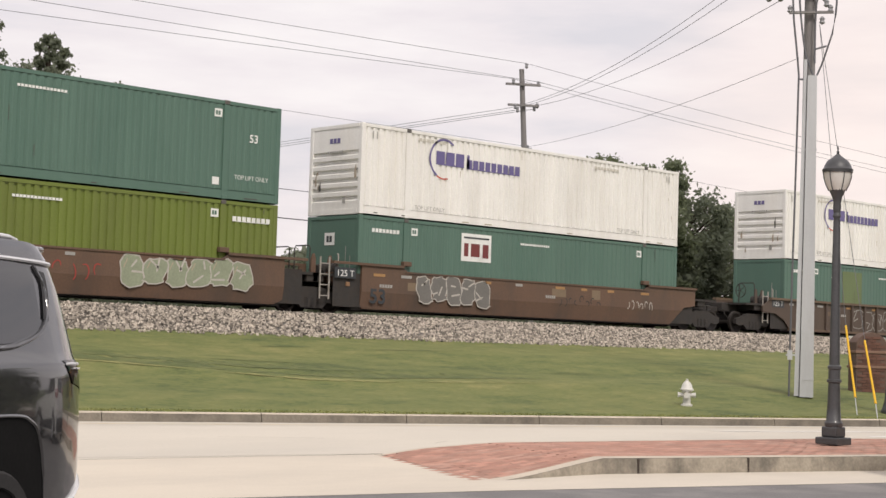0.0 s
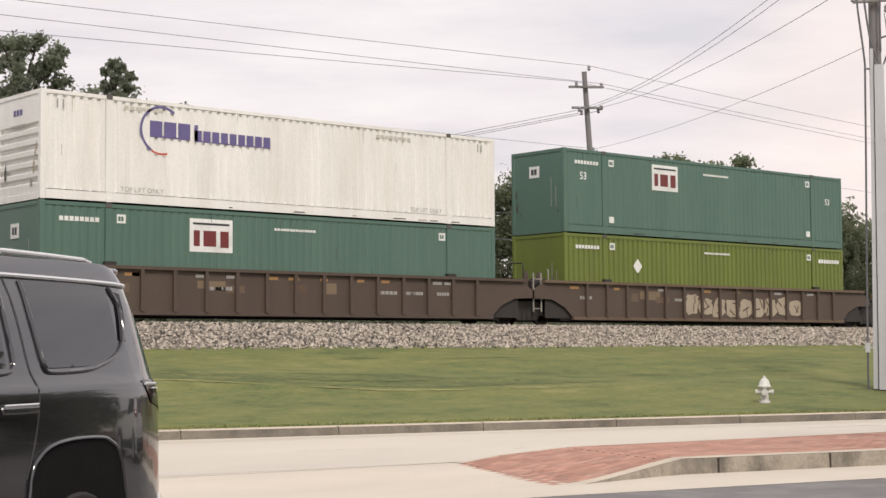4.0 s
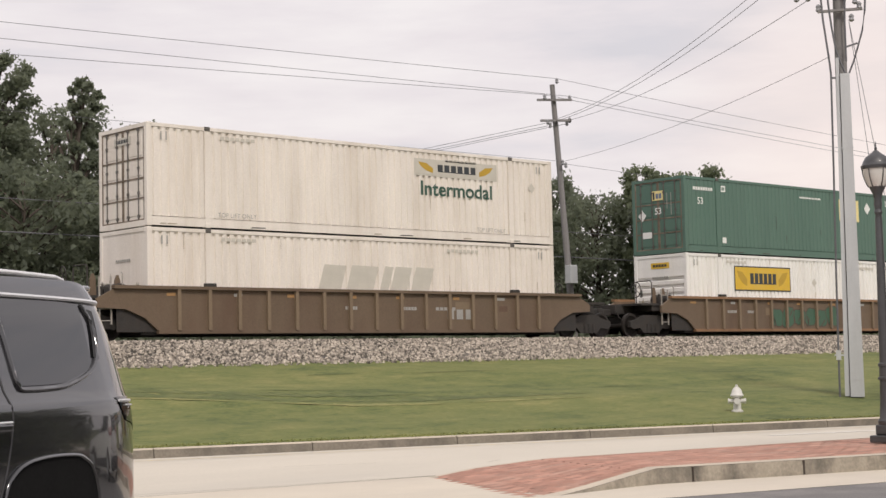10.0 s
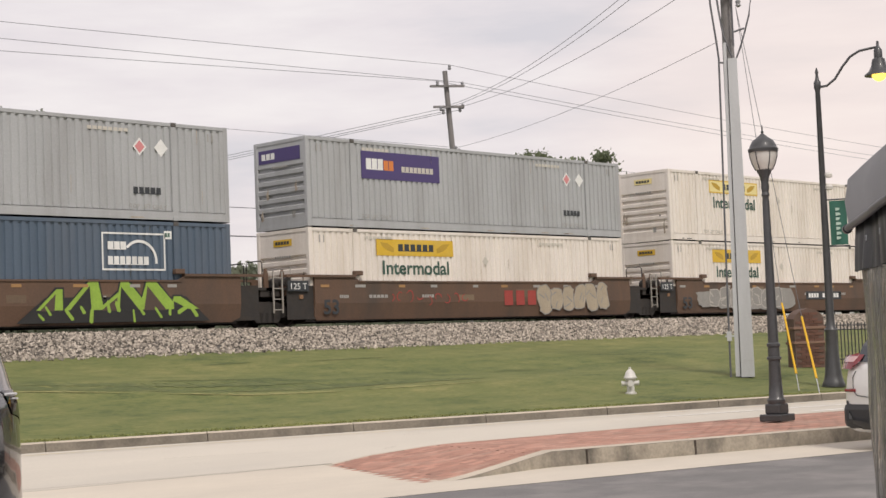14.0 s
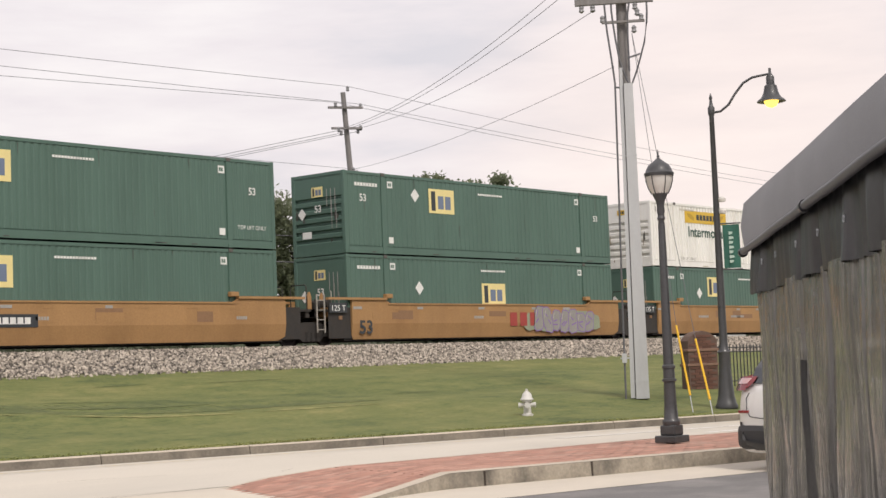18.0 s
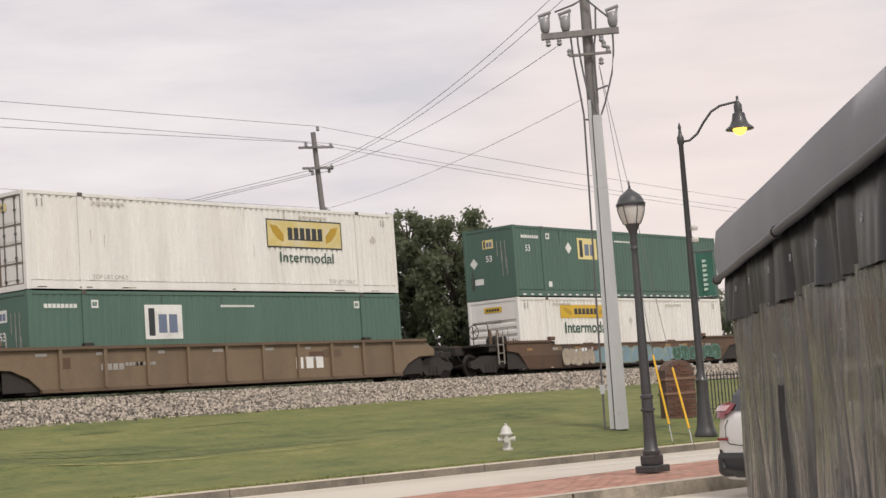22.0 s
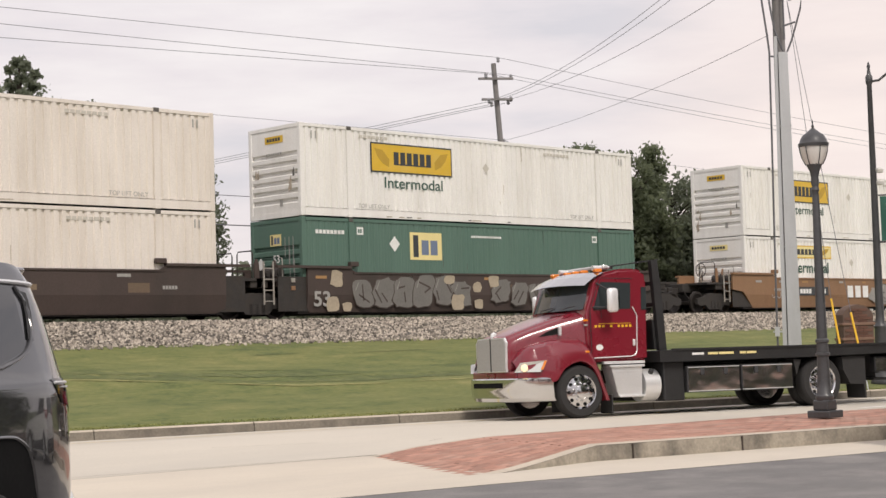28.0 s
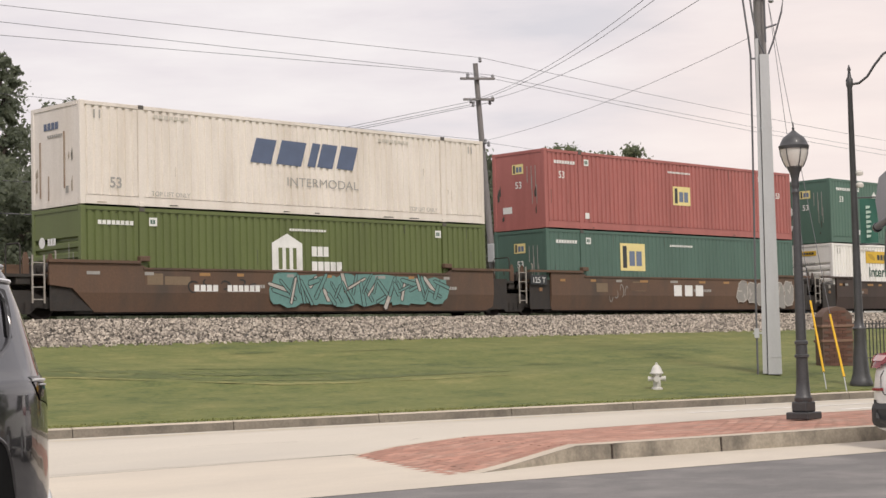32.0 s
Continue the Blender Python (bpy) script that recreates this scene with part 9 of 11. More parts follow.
for y in (-0.42, 0.38):
    bm = bmesh.new()
    tube(bm, [(-0.06, y, 1.985), (-0.08, y + 0.22, 2.02), (-0.10, y + 0.44, 2.035)], 0.010, 5)
    part("wiper", bm, M_TRIM_BLACK, screen)
bm = bmesh.new()
visor = [[bm.verts.new((x - 0.16 * abs(y) ** 2, y * 1.03, z - 0.03 * abs(y) ** 2)) for y in (-1, -0.66, -0.33, 0, 0.33, 0.66, 1)] for x, z in ((-0.04, 2.43), (-0.05, 2.445), (-0.24, 2.58), (-0.44, 2.665), (-0.44, 2.64), (-0.25, 2.555))]
for a, b in zip(visor, visor[1:] + visor[:1]):
    for k in range(6):
        bm.faces.new((a[k], a[k + 1], b[k + 1], b[k]))
bmesh.ops.recalc_face_normals(bm, faces=bm.faces[:])
part("sun_visor", bm, M_POLISHED, truck, "polished drop visor")

# the fender sweeps from the grille corner over the wheel and down behind it
RIDGE = [(1.17, 0.82, 0.96), (1.06, 0.95, 1.14), (0.87, 1.03, 1.27), (0.46, 1.08, 1.345), (0.10, 1.10, 1.31), (-0.16, 1.11, 1.20), (-0.36, 1.11, 0.92), (-0.50, 1.11, 0.55), (-0.60, 1.11, 0.30)]
EDGE = [(1.17, 0.88, 0.76), (0.98, 1.03, 0.76), (0.76, 1.09, 0.72), (0.53, 1.13, 0.68), (0.33, 1.14, 0.91), (0.0, 1.14, 1.025), (-0.27, 1.14, 0.87), (-0.43, 1.14, 0.50), (-0.50, 1.14, 0.30)]
INNER = [(1.17, 0.58, 1.06), (1.02, 0.64, 1.26), (0.80, 0.70, 1.37), (0.46, 0.78, 1.43), (0.10, 0.86, 1.44), (-0.16, 0.96, 1.38), (-0.36, 0.96, 1.02), (-0.50, 0.96, 0.60), (-0.60, 0.96, 0.30)]
for s in (1, -1):
    bm = bmesh.new()
    lines = [smooth_line(line, 4) for line in (INNER, RIDGE, EDGE)]
    over = [0.5 * (a + b) + np.array((0, 0.02, 0.035)) for a, b in zip(lines[0], lines[1])]
    bulge = [0.5 * (a + b) + np.array((0, 0.035, 0)) for a, b in zip(lines[1], lines[2])]
    under = [p - np.array((0, 0.34, 0)) for p in lines[2]]
    rows_f = [[bm.verts.new((p[0], s * p[1], p[2])) for p in line] for line in (lines[0], over, lines[1], bulge, lines[2], under)]
    for a, b in zip(rows_f, rows_f[1:]):
        for k in range(len(a) - 1):
            bm.faces.new((a[k], a[k + 1], b[k + 1], b[k]))
    bmesh.ops.recalc_face_normals(bm, faces=bm.faces[:])
    part("fender", bm, M_RED_PAINT, truck, smooth=50)
    bm = bmesh.new()
    slab(bm, [(0.60, 0.30), (0.55, 0.70), (0.34, 0.95), (0.0, 1.06), (-0.30, 0.90), (-0.46, 0.5), (-0.50, 0.28)], *both(0.60, 0.70, s))
    part("wheel_well", bm, M_WELL, truck)
    door_line = [(-0.30, 1.08), (-1.12, 1.10), (-1.22, 1.17), (-1.25, 1.83), (-1.17, 1.97), (-1.18, 2.50), (-0.50, 2.52), (-0.28, 1.95)]
    bm = bmesh.new()
    slab(bm, door_line, *both(1.048, 1.064, s))
    door = part("door", bm, M_RED_PAINT, truck)
    bm = bmesh.new()
    slab(bm, [(-0.34, 1.955), (-1.13, 1.96), (-1.15, 2.44), (-0.51, 2.46)], *both(1.062, 1.070, s))
    part("door_window", bm, M_DARK_SCREEN, door, "dark side window")
    bm = bmesh.new()
    tube(bm, [(x, s * 1.068, z) for x, z in ((-0.50, 1.80), (-0.50, 1.945), (-0.34, 1.945))], 0.007)
    part("window_seal", bm, M_TRIM_BLACK, door)
    bm = bmesh.new()
    tube(bm, [(x, s * 1.070, z) for x, z in ((-0.32, 1.075), (-1.10, 1.09), (-1.19, 1.11), (-1.235, 1.18), (-1.262, 1.84), (-1.20, 1.95), (-1.17, 2.0))], 0.011)
    part("door_trim", bm, M_BRIGHT, door, "chrome door edge")
    bm = bmesh.new()
    tube(bm, [(x, s * 1.066, z) for x, z in ((-0.27, 1.05), (-0.265, 1.94), (-0.49, 2.53), (-1.19, 2.52))], 0.006)
    part("door_seam", bm, M_TRIM_BLACK, door)
    bm = bmesh.new()
    box(bm, -1.20, -1.15, *both(1.06, 1.095, s), 1.28, 1.40, bevel=0.012)
    part("door_handle", bm, M_BRIGHT, door)
    bm = bmesh.new()
    for k in range(10):
        x = -0.35 - 0.082 * k
        if k not in (3, 5):
            box(bm, x - 0.050, x, *both(1.064, 1.067, s), 1.630, 1.672)
    box(bm, -1.14, -0.44, *both(1.064, 1.067, s), 1.694, 1.702)
    part("door_lettering", bm, M_GUARD, door, "gold name drawn as bars")
    bm = bmesh.new()
    turned(bm, [(0.065, 0), (0.065, 0.005)], 16)
    part("round_sticker", bm, M_INK_WHITE, door, "oval white sticker", m=Matrix.Translation((-0.44, s * 1.064, 1.265)) @ Matrix.Rotation(radians(-90 * s), 4, "X") @ Matrix.Diagonal((1.15, 0.85, 1, 1)))
    bm = bmesh.new()
    slab(bm, [(-1.37, 1.94), (-1.48, 1.94), (-1.49, 2.36), (-1.38, 2.36)], *both(1.045, 1.060, s))
    part("rear_quarter_window", bm, M_DARK_SCREEN, truck)
    for z, w, paint in ((1.765, 0.055, M_AMBER), (1.68, 0.04, M_INK_GREY)):
        bm = bmesh.new()
        box(bm, -0.20 - w, -0.20 + w, *both(1.0, 1.018, s), z - 0.018, z + 0.018, bevel=0.006)
        part("cowl_marker", bm, paint, truck)
    bm = bmesh.new()
    vs = [bm.verts.new((x, s * y, z)) for x, y, z in ((1.235, 0.87, 0.86), (0.86, 1.165, 0.86), (0.72, 1.175, 1.065), (1.17, 0.985, 1.03), (1.0, 0.76, 0.87), (0.70, 1.0, 0.87), (0.66, 1.0, 1.05), (1.0, 0.80, 1.0))]
    for q in ((0, 1, 2, 3), (4, 7, 6, 5), (0, 4, 5, 1), (3, 2, 6, 7), (1, 5, 6, 2), (0, 3, 7, 4)):
        bm.faces.new([vs[i] for i in q])
    bmesh.ops.recalc_face_normals(bm, faces=bm.faces[:])
    hl = part("headlight", bm, M_HEAD, truck, "clear wrap-around headlight")
    bm = bmesh.new()
    turned(bm, [(0.070, 0), (0.06, 0.025), (0.01, 0.035)], 14)
    part("lamp", bm, M_HEAD_ON, hl, "lit lamp", m=Matrix.Translation((1.09, s * 0.99, 0.935)) @ Matrix.Rotation(radians(s * 40), 4, "Z") @ Matrix.Rotation(radians(90), 4, "Y"))
    bm = bmesh.new()
    vs = [bm.verts.new((x, s * y, z)) for x, y, z in ((0.86, 1.172, 0.90), (0.81, 1.18, 0.90), (0.73, 1.182, 1.06), (0.78, 1.176, 1.055))]
    bm.faces.new(vs if s > 0 else vs[::-1])
    part("turn_lens", bm, M_AMBER, hl, "amber end of the headlight")
    bm = bmesh.new()
    box(bm, -0.19, -0.09, *both(1.11, 1.135, s), 1.17, 1.215, bevel=0.015)
    part("turn_signal", bm, M_AMBER, truck, "amber fender lamp", m=Matrix.Translation((0, 0, 0)))
    bm = bmesh.new()
    box(bm, -0.66, -0.44, *both(1.34, 1.46, s), 1.89, 2.33, bevel=0.055)
    mir = part("mirror", bm, M_BRIGHT, truck, "tall chrome mirror", smooth=60)
    bm = bmesh.new()
    box(bm, -0.675, -0.655, *both(1.355, 1.445, s), 1.93, 2.29)
    part("mirror_glass", bm, M_TINT, mir)
    bm = bmesh.new()
    rod(bm, (-0.32, s * 1.03, 2.0), (-0.52, s * 1.38, 1.98), 0.018)
    rod(bm, (-0.44, s * 1.03, 2.44), (-0.52, s * 1.38, 2.28), 0.016)
    part("mirror_arm", bm, M_TRIM_BLACK, mir)
    bm = bmesh.new()
    box(bm, 0.26, 0.31, *both(0.86, 0.935, s), 1.50, 1.66, bevel=0.015)
    part("hood_catch", bm, M_BRIGHT, truck)
    bm = bmesh.new()
    hd.patch(bm, [(0.66, 1.485), (0.27, 1.53)], [(0.48, 1.585), (0.25, 1.66)], s, 0.008)
    part("air_intake", bm, M_WELL, truck, "dark side air intake")
    # steps and tank
    bm = bmesh.new()
    slab(bm, [(-0.66, 0.90), (-1.32, 0.90), (-1.30, 0.36), (-0.80, 0.36)], *both(0.75, 1.08, s))
    tank = part("tool_step", bm, M_BRIGHT, truck, "ribbed polished step box")
    for k in range(9):
        bm = bmesh.new()
        z = 0.44 + 0.052 * k
        box(bm, -1.27, -0.70 - 0.10 * (0.86 - z), *both(1.078, 1.092, s), z, z + 0.018)
        part("rib", bm, M_BRIGHT, tank)
    for z in (0.345, 0.895):
        bm = bmesh.new()
        box(bm, -1.36, -0.62 if z > 0.5 else -0.80, *both(0.85, 1.12, s), z, z + 0.04, bevel=0.008)
        part("step", bm, M_BRIGHT, tank)
    bm = bmesh.new()
    rod(bm, (-1.38, s * 0.80, 0.55), (-1.72, s * 0.80, 0.55), 0.30, seg=28)
    ft = part("fuel_tank", bm, M_BRIGHT, truck, "polished round fuel tank", smooth=40)
    bm = bmesh.new()
    rod(bm, (-1.55, s * 1.0, 0.77), (-1.55, s * 1.04, 0.82), 0.05, seg=12)
    part("filler_cap", bm, M_TRIM_BLACK, ft)
    bm = bmesh.new()
    box(bm, -1.40, -0.52, *both(0.98, 1.075, s), 0.955, 1.005, bevel=0.012)
    part("sill_trim", bm, M_BRIGHT, truck)
    bm = bmesh.new()
    box(bm, -0.62, -0.59, *both(0.72, 1.12, s), 0.06, 0.40)
    part("mud_flap", bm, M_TYRE, truck, m=Matrix.Translation((-0.03, 0, 0)))
    for x0, x1 in ((-3.41, -2.26), (-4.65, -3.49)):
        bm = bmesh.new()
        box(bm, x0 - 0.02, x1 + 0.02, *both(0.75, 1.18, s), 0.38, 0.87, bevel=0.012)
        tb = part("tool_box", bm, M_TRIM_BLACK, truck, "black-framed tool box with a polished door")
        bm = bmesh.new()
        box(bm, x0, x1, *both(1.180, 1.192, s), 0.40, 0.845)
        bmesh.ops.subdivide_edges(bm, edges=bm.edges[:], cuts=5, use_grid_fill=True)
        rr_box = random.Random(int(x0 * 100))
        for v in bm.verts:
            if x0 + 0.05 < v.co.x < x1 - 0.05 and 0.42 < v.co.z < 0.82:
                v.co.y += rr_box.uniform(-0.006, 0.006)
        part("lid", bm, M_LID, tb, "polished steel door with dents", smooth=60)
        for z in (0.395, 0.838):
            bm = bmesh.new()
            box(bm, x0 - 0.005, x1 + 0.005, *both(1.188, 1.202, s), z, z + 0.014)
            part("lid_edge", bm, M_BRIGHT, tb)
        for f in (0.27, 0.73):
            bm = bmesh.new()
            xm = x0 + (x1 - x0) * f
            box(bm, xm - 0.045, xm + 0.045, *both(1.19, 1.212, s), 0.70, 0.82, bevel=0.012)
            part("latch", bm, M_TRIM_BLACK, tb)
    bm = bmesh.new()
    slab(bm, [(-4.72, 0.93), (-4.78, 0.62), (-4.90, 0.93)], *both(0.62, 1.16, s))
    part("front_guard", bm, M_TYRE, truck, "black fender flap ahead of the rear wheels")
    bm = bmesh.new()
    slab(bm, [(-5.90, 0.95), (-5.92, 0.70), (-6.08, 0.42), (-6.42, 0.40), (-6.44, 0.13), (-6.47, 0.13), (-6.47, 0.95)], *both(0.62, 1.16, s))
    part("rear_guard", bm, M_TYRE, truck, "black rear fender and mud flap")
    wheel(truck, "wheel", 0, s * 0.96, 0.478, 0.478, 0.28, "truck", TRUCK_SPINS)
    wheel(truck, "wheel", -5.40, s * 1.02, 0.482, 0.482, 0.26, "dual", TRUCK_SPINS)
    wheel(truck, "wheel", -5.40, s * 0.72, 0.465, 0.465, 0.26, "dual", TRUCK_SPINS)
bm = bmesh.new()
box(bm, 0.95, 1.20, -0.86, 0.86, 0.70, 0.885, bevel=0.03)
part("nose_panel", bm, M_RED_PAINT, truck, smooth=40)
# bumper: a folded plate that wraps round to the wheels
bump_plan = [(0.58, 1.12), (0.86, 1.11), (1.08, 1.04), (1.22, 0.90), (1.31, 0.66), (1.345, 0.34), (1.355, 0)]
bump_plan = bump_plan + [(x, -y) for x, y in bump_plan[-2::-1]]
bm = bmesh.new()
rows_b = [[bm.verts.new((x - dx, y * (1 - 0.6 * dx), z)) for x, y in bump_plan] for dx, z in ((0.10, 0.74), (0.02, 0.755), (0.0, 0.735), (0.0, 0.56), (0.012, 0.53), (0.02, 0.40), (0.07, 0.335), (0.14, 0.325))]
for a, b in zip(rows_b, rows_b[1:]):
    for k in range(len(a) - 1):
        bm.faces.new((a[k], a[k + 1], b[k + 1], b[k]))
bmesh.ops.recalc_face_normals(bm, faces=bm.faces[:])
bumper = part("bumper", bm, M_CHROME, truck, "wide wrap-around chrome bumper", smooth=30)
bm = bmesh.new()
slot = [[bm.verts.new((1.362 - 0.10 * abs(y) ** 2.4, y, z)) for y in (-0.56, -0.3, 0, 0.3, 0.56)] for z in (0.585, 0.675)]
for k in range(4):
    bm.faces.new((slot[0][k], slot[0][k + 1], slot[1][k + 1], slot[1][k]))
part("bumper_slot", bm, M_WELL, bumper, "dark slot in the bumper")
bm = bmesh.new()
slab(bm, [(-0.58, 0.87), (0.58, 0.87), (0.60, 1.40), (0.52, 1.495), (-0.52, 1.495), (-0.60, 1.40)], -0.02, 0.02)
grille = part("grille_frame", bm, M_BRIGHT, truck, "chrome grille surround", m=Matrix.Translation((1.222, 0, 0)) @ Matrix.Rotation(radians(90), 4, "Z"))
for s in (1, -1):
    bm = bmesh.new()
    slab(bm, [(s * 0.025, 0.89), (s * 0.56, 0.89), (s * 0.575, 1.39), (s * 0.51, 1.475), (s * 0.025, 1.475)], -0.028, -0.012)
    mesh_p = part("grille_mesh", bm, M_MESH, grille, "grey mesh panel")
bm = bmesh.new()
box(bm, -0.012, 0.012, -0.036, -0.02, 0.88, 1.49, bevel=0.004)
part("grille_divider", bm, M_TRIM_BLACK, grille)
bm = bmesh.new()
turned(bm, [(0.03, -0.02), (0.05, 0.02), (0.045, 0.07), (0.02, 0.10), (0.005, 0.11)], 10)
part("hood_badge", bm, M_BRIGHT, truck, m=Matrix.Translation((1.17, 0, 1.50)) @ Matrix.Diagonal((1.4, 0.8, 1, 1)))
for y in (-0.8, -0.30, 0.0, 0.30, 0.8):
    bm = bmesh.new()
    box(bm, -0.70, -0.54, y - 0.05, y + 0.05, 2.655, 2.725, bevel=0.022)
    part("marker_lamp", bm, M_AMBER, truck, "amber roof lamp")
for y in (-0.62, 0.62):
    bm = bmesh.new()
    rod(bm, (-0.62, y, 2.745), (-1.05, y, 2.755), 0.05, 0.025, 12)
    part("air_horn", bm, M_BRIGHT, truck)
bm = bmesh.new()
box(bm, -0.92, -0.80, -0.70, 0.70, 2.725, 2.80, bevel=0.025)
part("light_bar", bm, M_HEAD, truck, "clear and amber roof light bar")
bm = bmesh.new()
slab(bm, [(-0.98, 2.76), (-1.83, 2.865), (-1.83, 2.89), (-0.98, 2.785)], -1.0, 1.0)
part("headboard_roof", bm, M_DECK, truck)
for s in (1, -1):
    bm = bmesh.new()
    slab(bm, [(-1.60, 2.85), (-1.74, 2.85), (-1.79, 2.4), (-1.87, 1.18), (-1.71, 1.18), (-1.64, 2.3)], *both(0.99, 1.10, s))
    part("headboard_post", bm, M_DECK, truck, "slanted black headboard post")
bm = bmesh.new()
for z in (1.6, 2.0, 2.4):
    box(bm, -1.74, -1.68, -1.0, 1.0, z, z + 0.07)
slab(bm, [(-1.66, 1.20), (-1.63, 1.75), (-1.67, 1.75), (-1.72, 1.20)], -1.0, 1.0)
part("headboard_panel", bm, M_DECK, truck)
bm = bmesh.new()
slab(bm, [(-1.62, 0.96), (-1.62, 1.17), (-2.0, 1.19), (-8.15, 1.165), (-8.45, 1.12), (-8.15, 1.06), (-7.2, 1.0), (-5.0, 0.97)], -1.24, 1.24)
deck = part("deck", bm, M_DECK, truck, "black steel deck")
for s in (1, -1):
    bm = bmesh.new()
    box(bm, -7.9, -1.9, *both(1.20, 1.262, s), 1.165, 1.205)
    part("deck_rail", bm, M_DECK, deck)
    for x, half, paint in ((-2.46, 0.13, M_INK_WHITE), (-2.80, 0.11, M_INK_PALE), (-3.10, 0.17, M_INK_PALE), (-3.48, 0.07, M_INK_PALE), (-3.68, 0.11, M_INK_PALE)):
        bm = bmesh.new()
        box(bm, x - half, x + half, *both(1.24, 1.246, s), 1.075, 1.118)
        part("deck_sticker", bm, paint, deck)
    bm = bmesh.new()
    box(bm, -7.4, 0.6, *both(0.38, 0.48, s), 0.60, 0.84)
    part("chassis_rail", bm, M_DECK, truck)
    bm = bmesh.new()
    box(bm, -7.30, -6.72, *both(1.0, 1.15, s), 0.63, 0.93, bevel=0.02)
    tail_box = part("tail_box", bm, M_DECK, truck)
    bm = bmesh.new()
    box(bm, -7.28, -6.74, *both(1.15, 1.162, s), 0.66, 0.90)
    part("tail_plate", bm, M_LID, tail_box, "polished lamp plate")
bm = bmesh.new()
box(bm, -7.0, -1.9, -0.7, 0.7, 0.82, 0.98)
part("subframe", bm, M_DECK, truck)
bm = bmesh.new()
box(bm, -2.22, -1.76, -1.12, 1.12, 0.24, 0.97, bevel=0.03)
part("hydraulic_bay", bm, M_DECK, truck)
bm = bmesh.new()
box(bm, -7.6, -6.5, -0.15, 0.15, 0.46, 0.62, bevel=0.02)
box(bm, -8.05, -7.5, -0.95, 0.95, 0.72, 0.90, bevel=0.03)
box(bm, -8.15, -7.95, -1.0, -0.8, 0.66, 0.80, bevel=0.02)
box(bm, -8.15, -7.95, 0.8, 1.0, 0.66, 0.80, bevel=0.02)
box(bm, -7.6, -6.8, -1.0, 1.0, 0.46, 0.51, bevel=0.01)
box(bm, -7.75, -7.62, -1.05, 1.05, 0.90, 1.02, bevel=0.01)
part("tow_bar", bm, M_DECK, truck, "black folded towing boom")


# ---- trees, far buildings, patio enclosure ----
M_BARK = mat("tree_bark", (0.075, 0.06, 0.048), 0.95, var=0.3, scale=4, fine=20, bump=0.01)
M_LEAF = {}
# haze is mixed into the leaf greens, most of all in far
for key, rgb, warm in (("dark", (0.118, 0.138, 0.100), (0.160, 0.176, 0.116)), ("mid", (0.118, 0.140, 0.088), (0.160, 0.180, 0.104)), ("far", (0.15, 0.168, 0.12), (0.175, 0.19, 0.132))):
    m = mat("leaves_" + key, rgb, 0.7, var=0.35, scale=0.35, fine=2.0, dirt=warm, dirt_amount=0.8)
    nt_l, out_l = m.node_tree, m.node_tree.nodes["Material Output"]
    through_l, mix_l = nt_l.nodes.new("ShaderNodeBsdfTranslucent"), nt_l.nodes.new("ShaderNodeMixShader")
    through_l.inputs["Color"].default_value = (*[c * 1.9 for c in warm], 1)
    mix_l.inputs["Fac"].default_value = 0.5
    nt_l.links.new(nt_l.nodes["Principled BSDF"].outputs["BSDF"], mix_l.inputs[1])
    nt_l.links.new(through_l.outputs["BSDF"], mix_l.inputs[2])
    nt_l.links.new(mix_l.outputs["Shader"], out_l.inputs["Surface"])
    M_LEAF[key] = m


def leaf_cloud(rr, centers, count, size, sprigs=7):
    """Many small leaf quads on sprigs round clump centres, so that rims stay ragged and gaps open between sprigs."""
    n = len(centers)
    c0 = np.array([p[:3] for p in centers])
    r0 = np.array([p[3] for p in centers])
    d = rr.normal(size=(n, sprigs, 3))
    d /= np.linalg.norm(d, axis=2)[..., None]
    sub = (c0[:, None] + d * (r0[:, None, None] * (0.35 + 0.75 * rr.rand(n, sprigs, 1))) * np.array([1, 1, 0.75])).reshape(-1, 3)
    rs = np.repeat(r0 * 0.42, sprigs)
    weight = rs ** 1.5
    pick = rr.choice(len(sub), count, p=weight / weight.sum())
    p = sub[pick] + rr.normal(size=(count, 3)) * rs[pick][:, None] * 0.80
    a = rr.normal(size=(count, 3))
    a /= np.linalg.norm(a, axis=1)[:, None]
    b = np.cross(a, rr.normal(size=(count, 3)))
    b /= np.linalg.norm(b, axis=1)[:, None]
    s = size * (0.6 + 0.8 * rr.rand(count, 1))
    q = np.stack([p - a * s, p + b * s * 0.55, p + a * s, p - b * s * 0.55], 1).reshape(-1, 3)
    me = bpy.data.meshes.new("crown")
    me.from_pydata(q.tolist(), [], np.arange(4 * count).reshape(-1, 4).tolist())
    return me


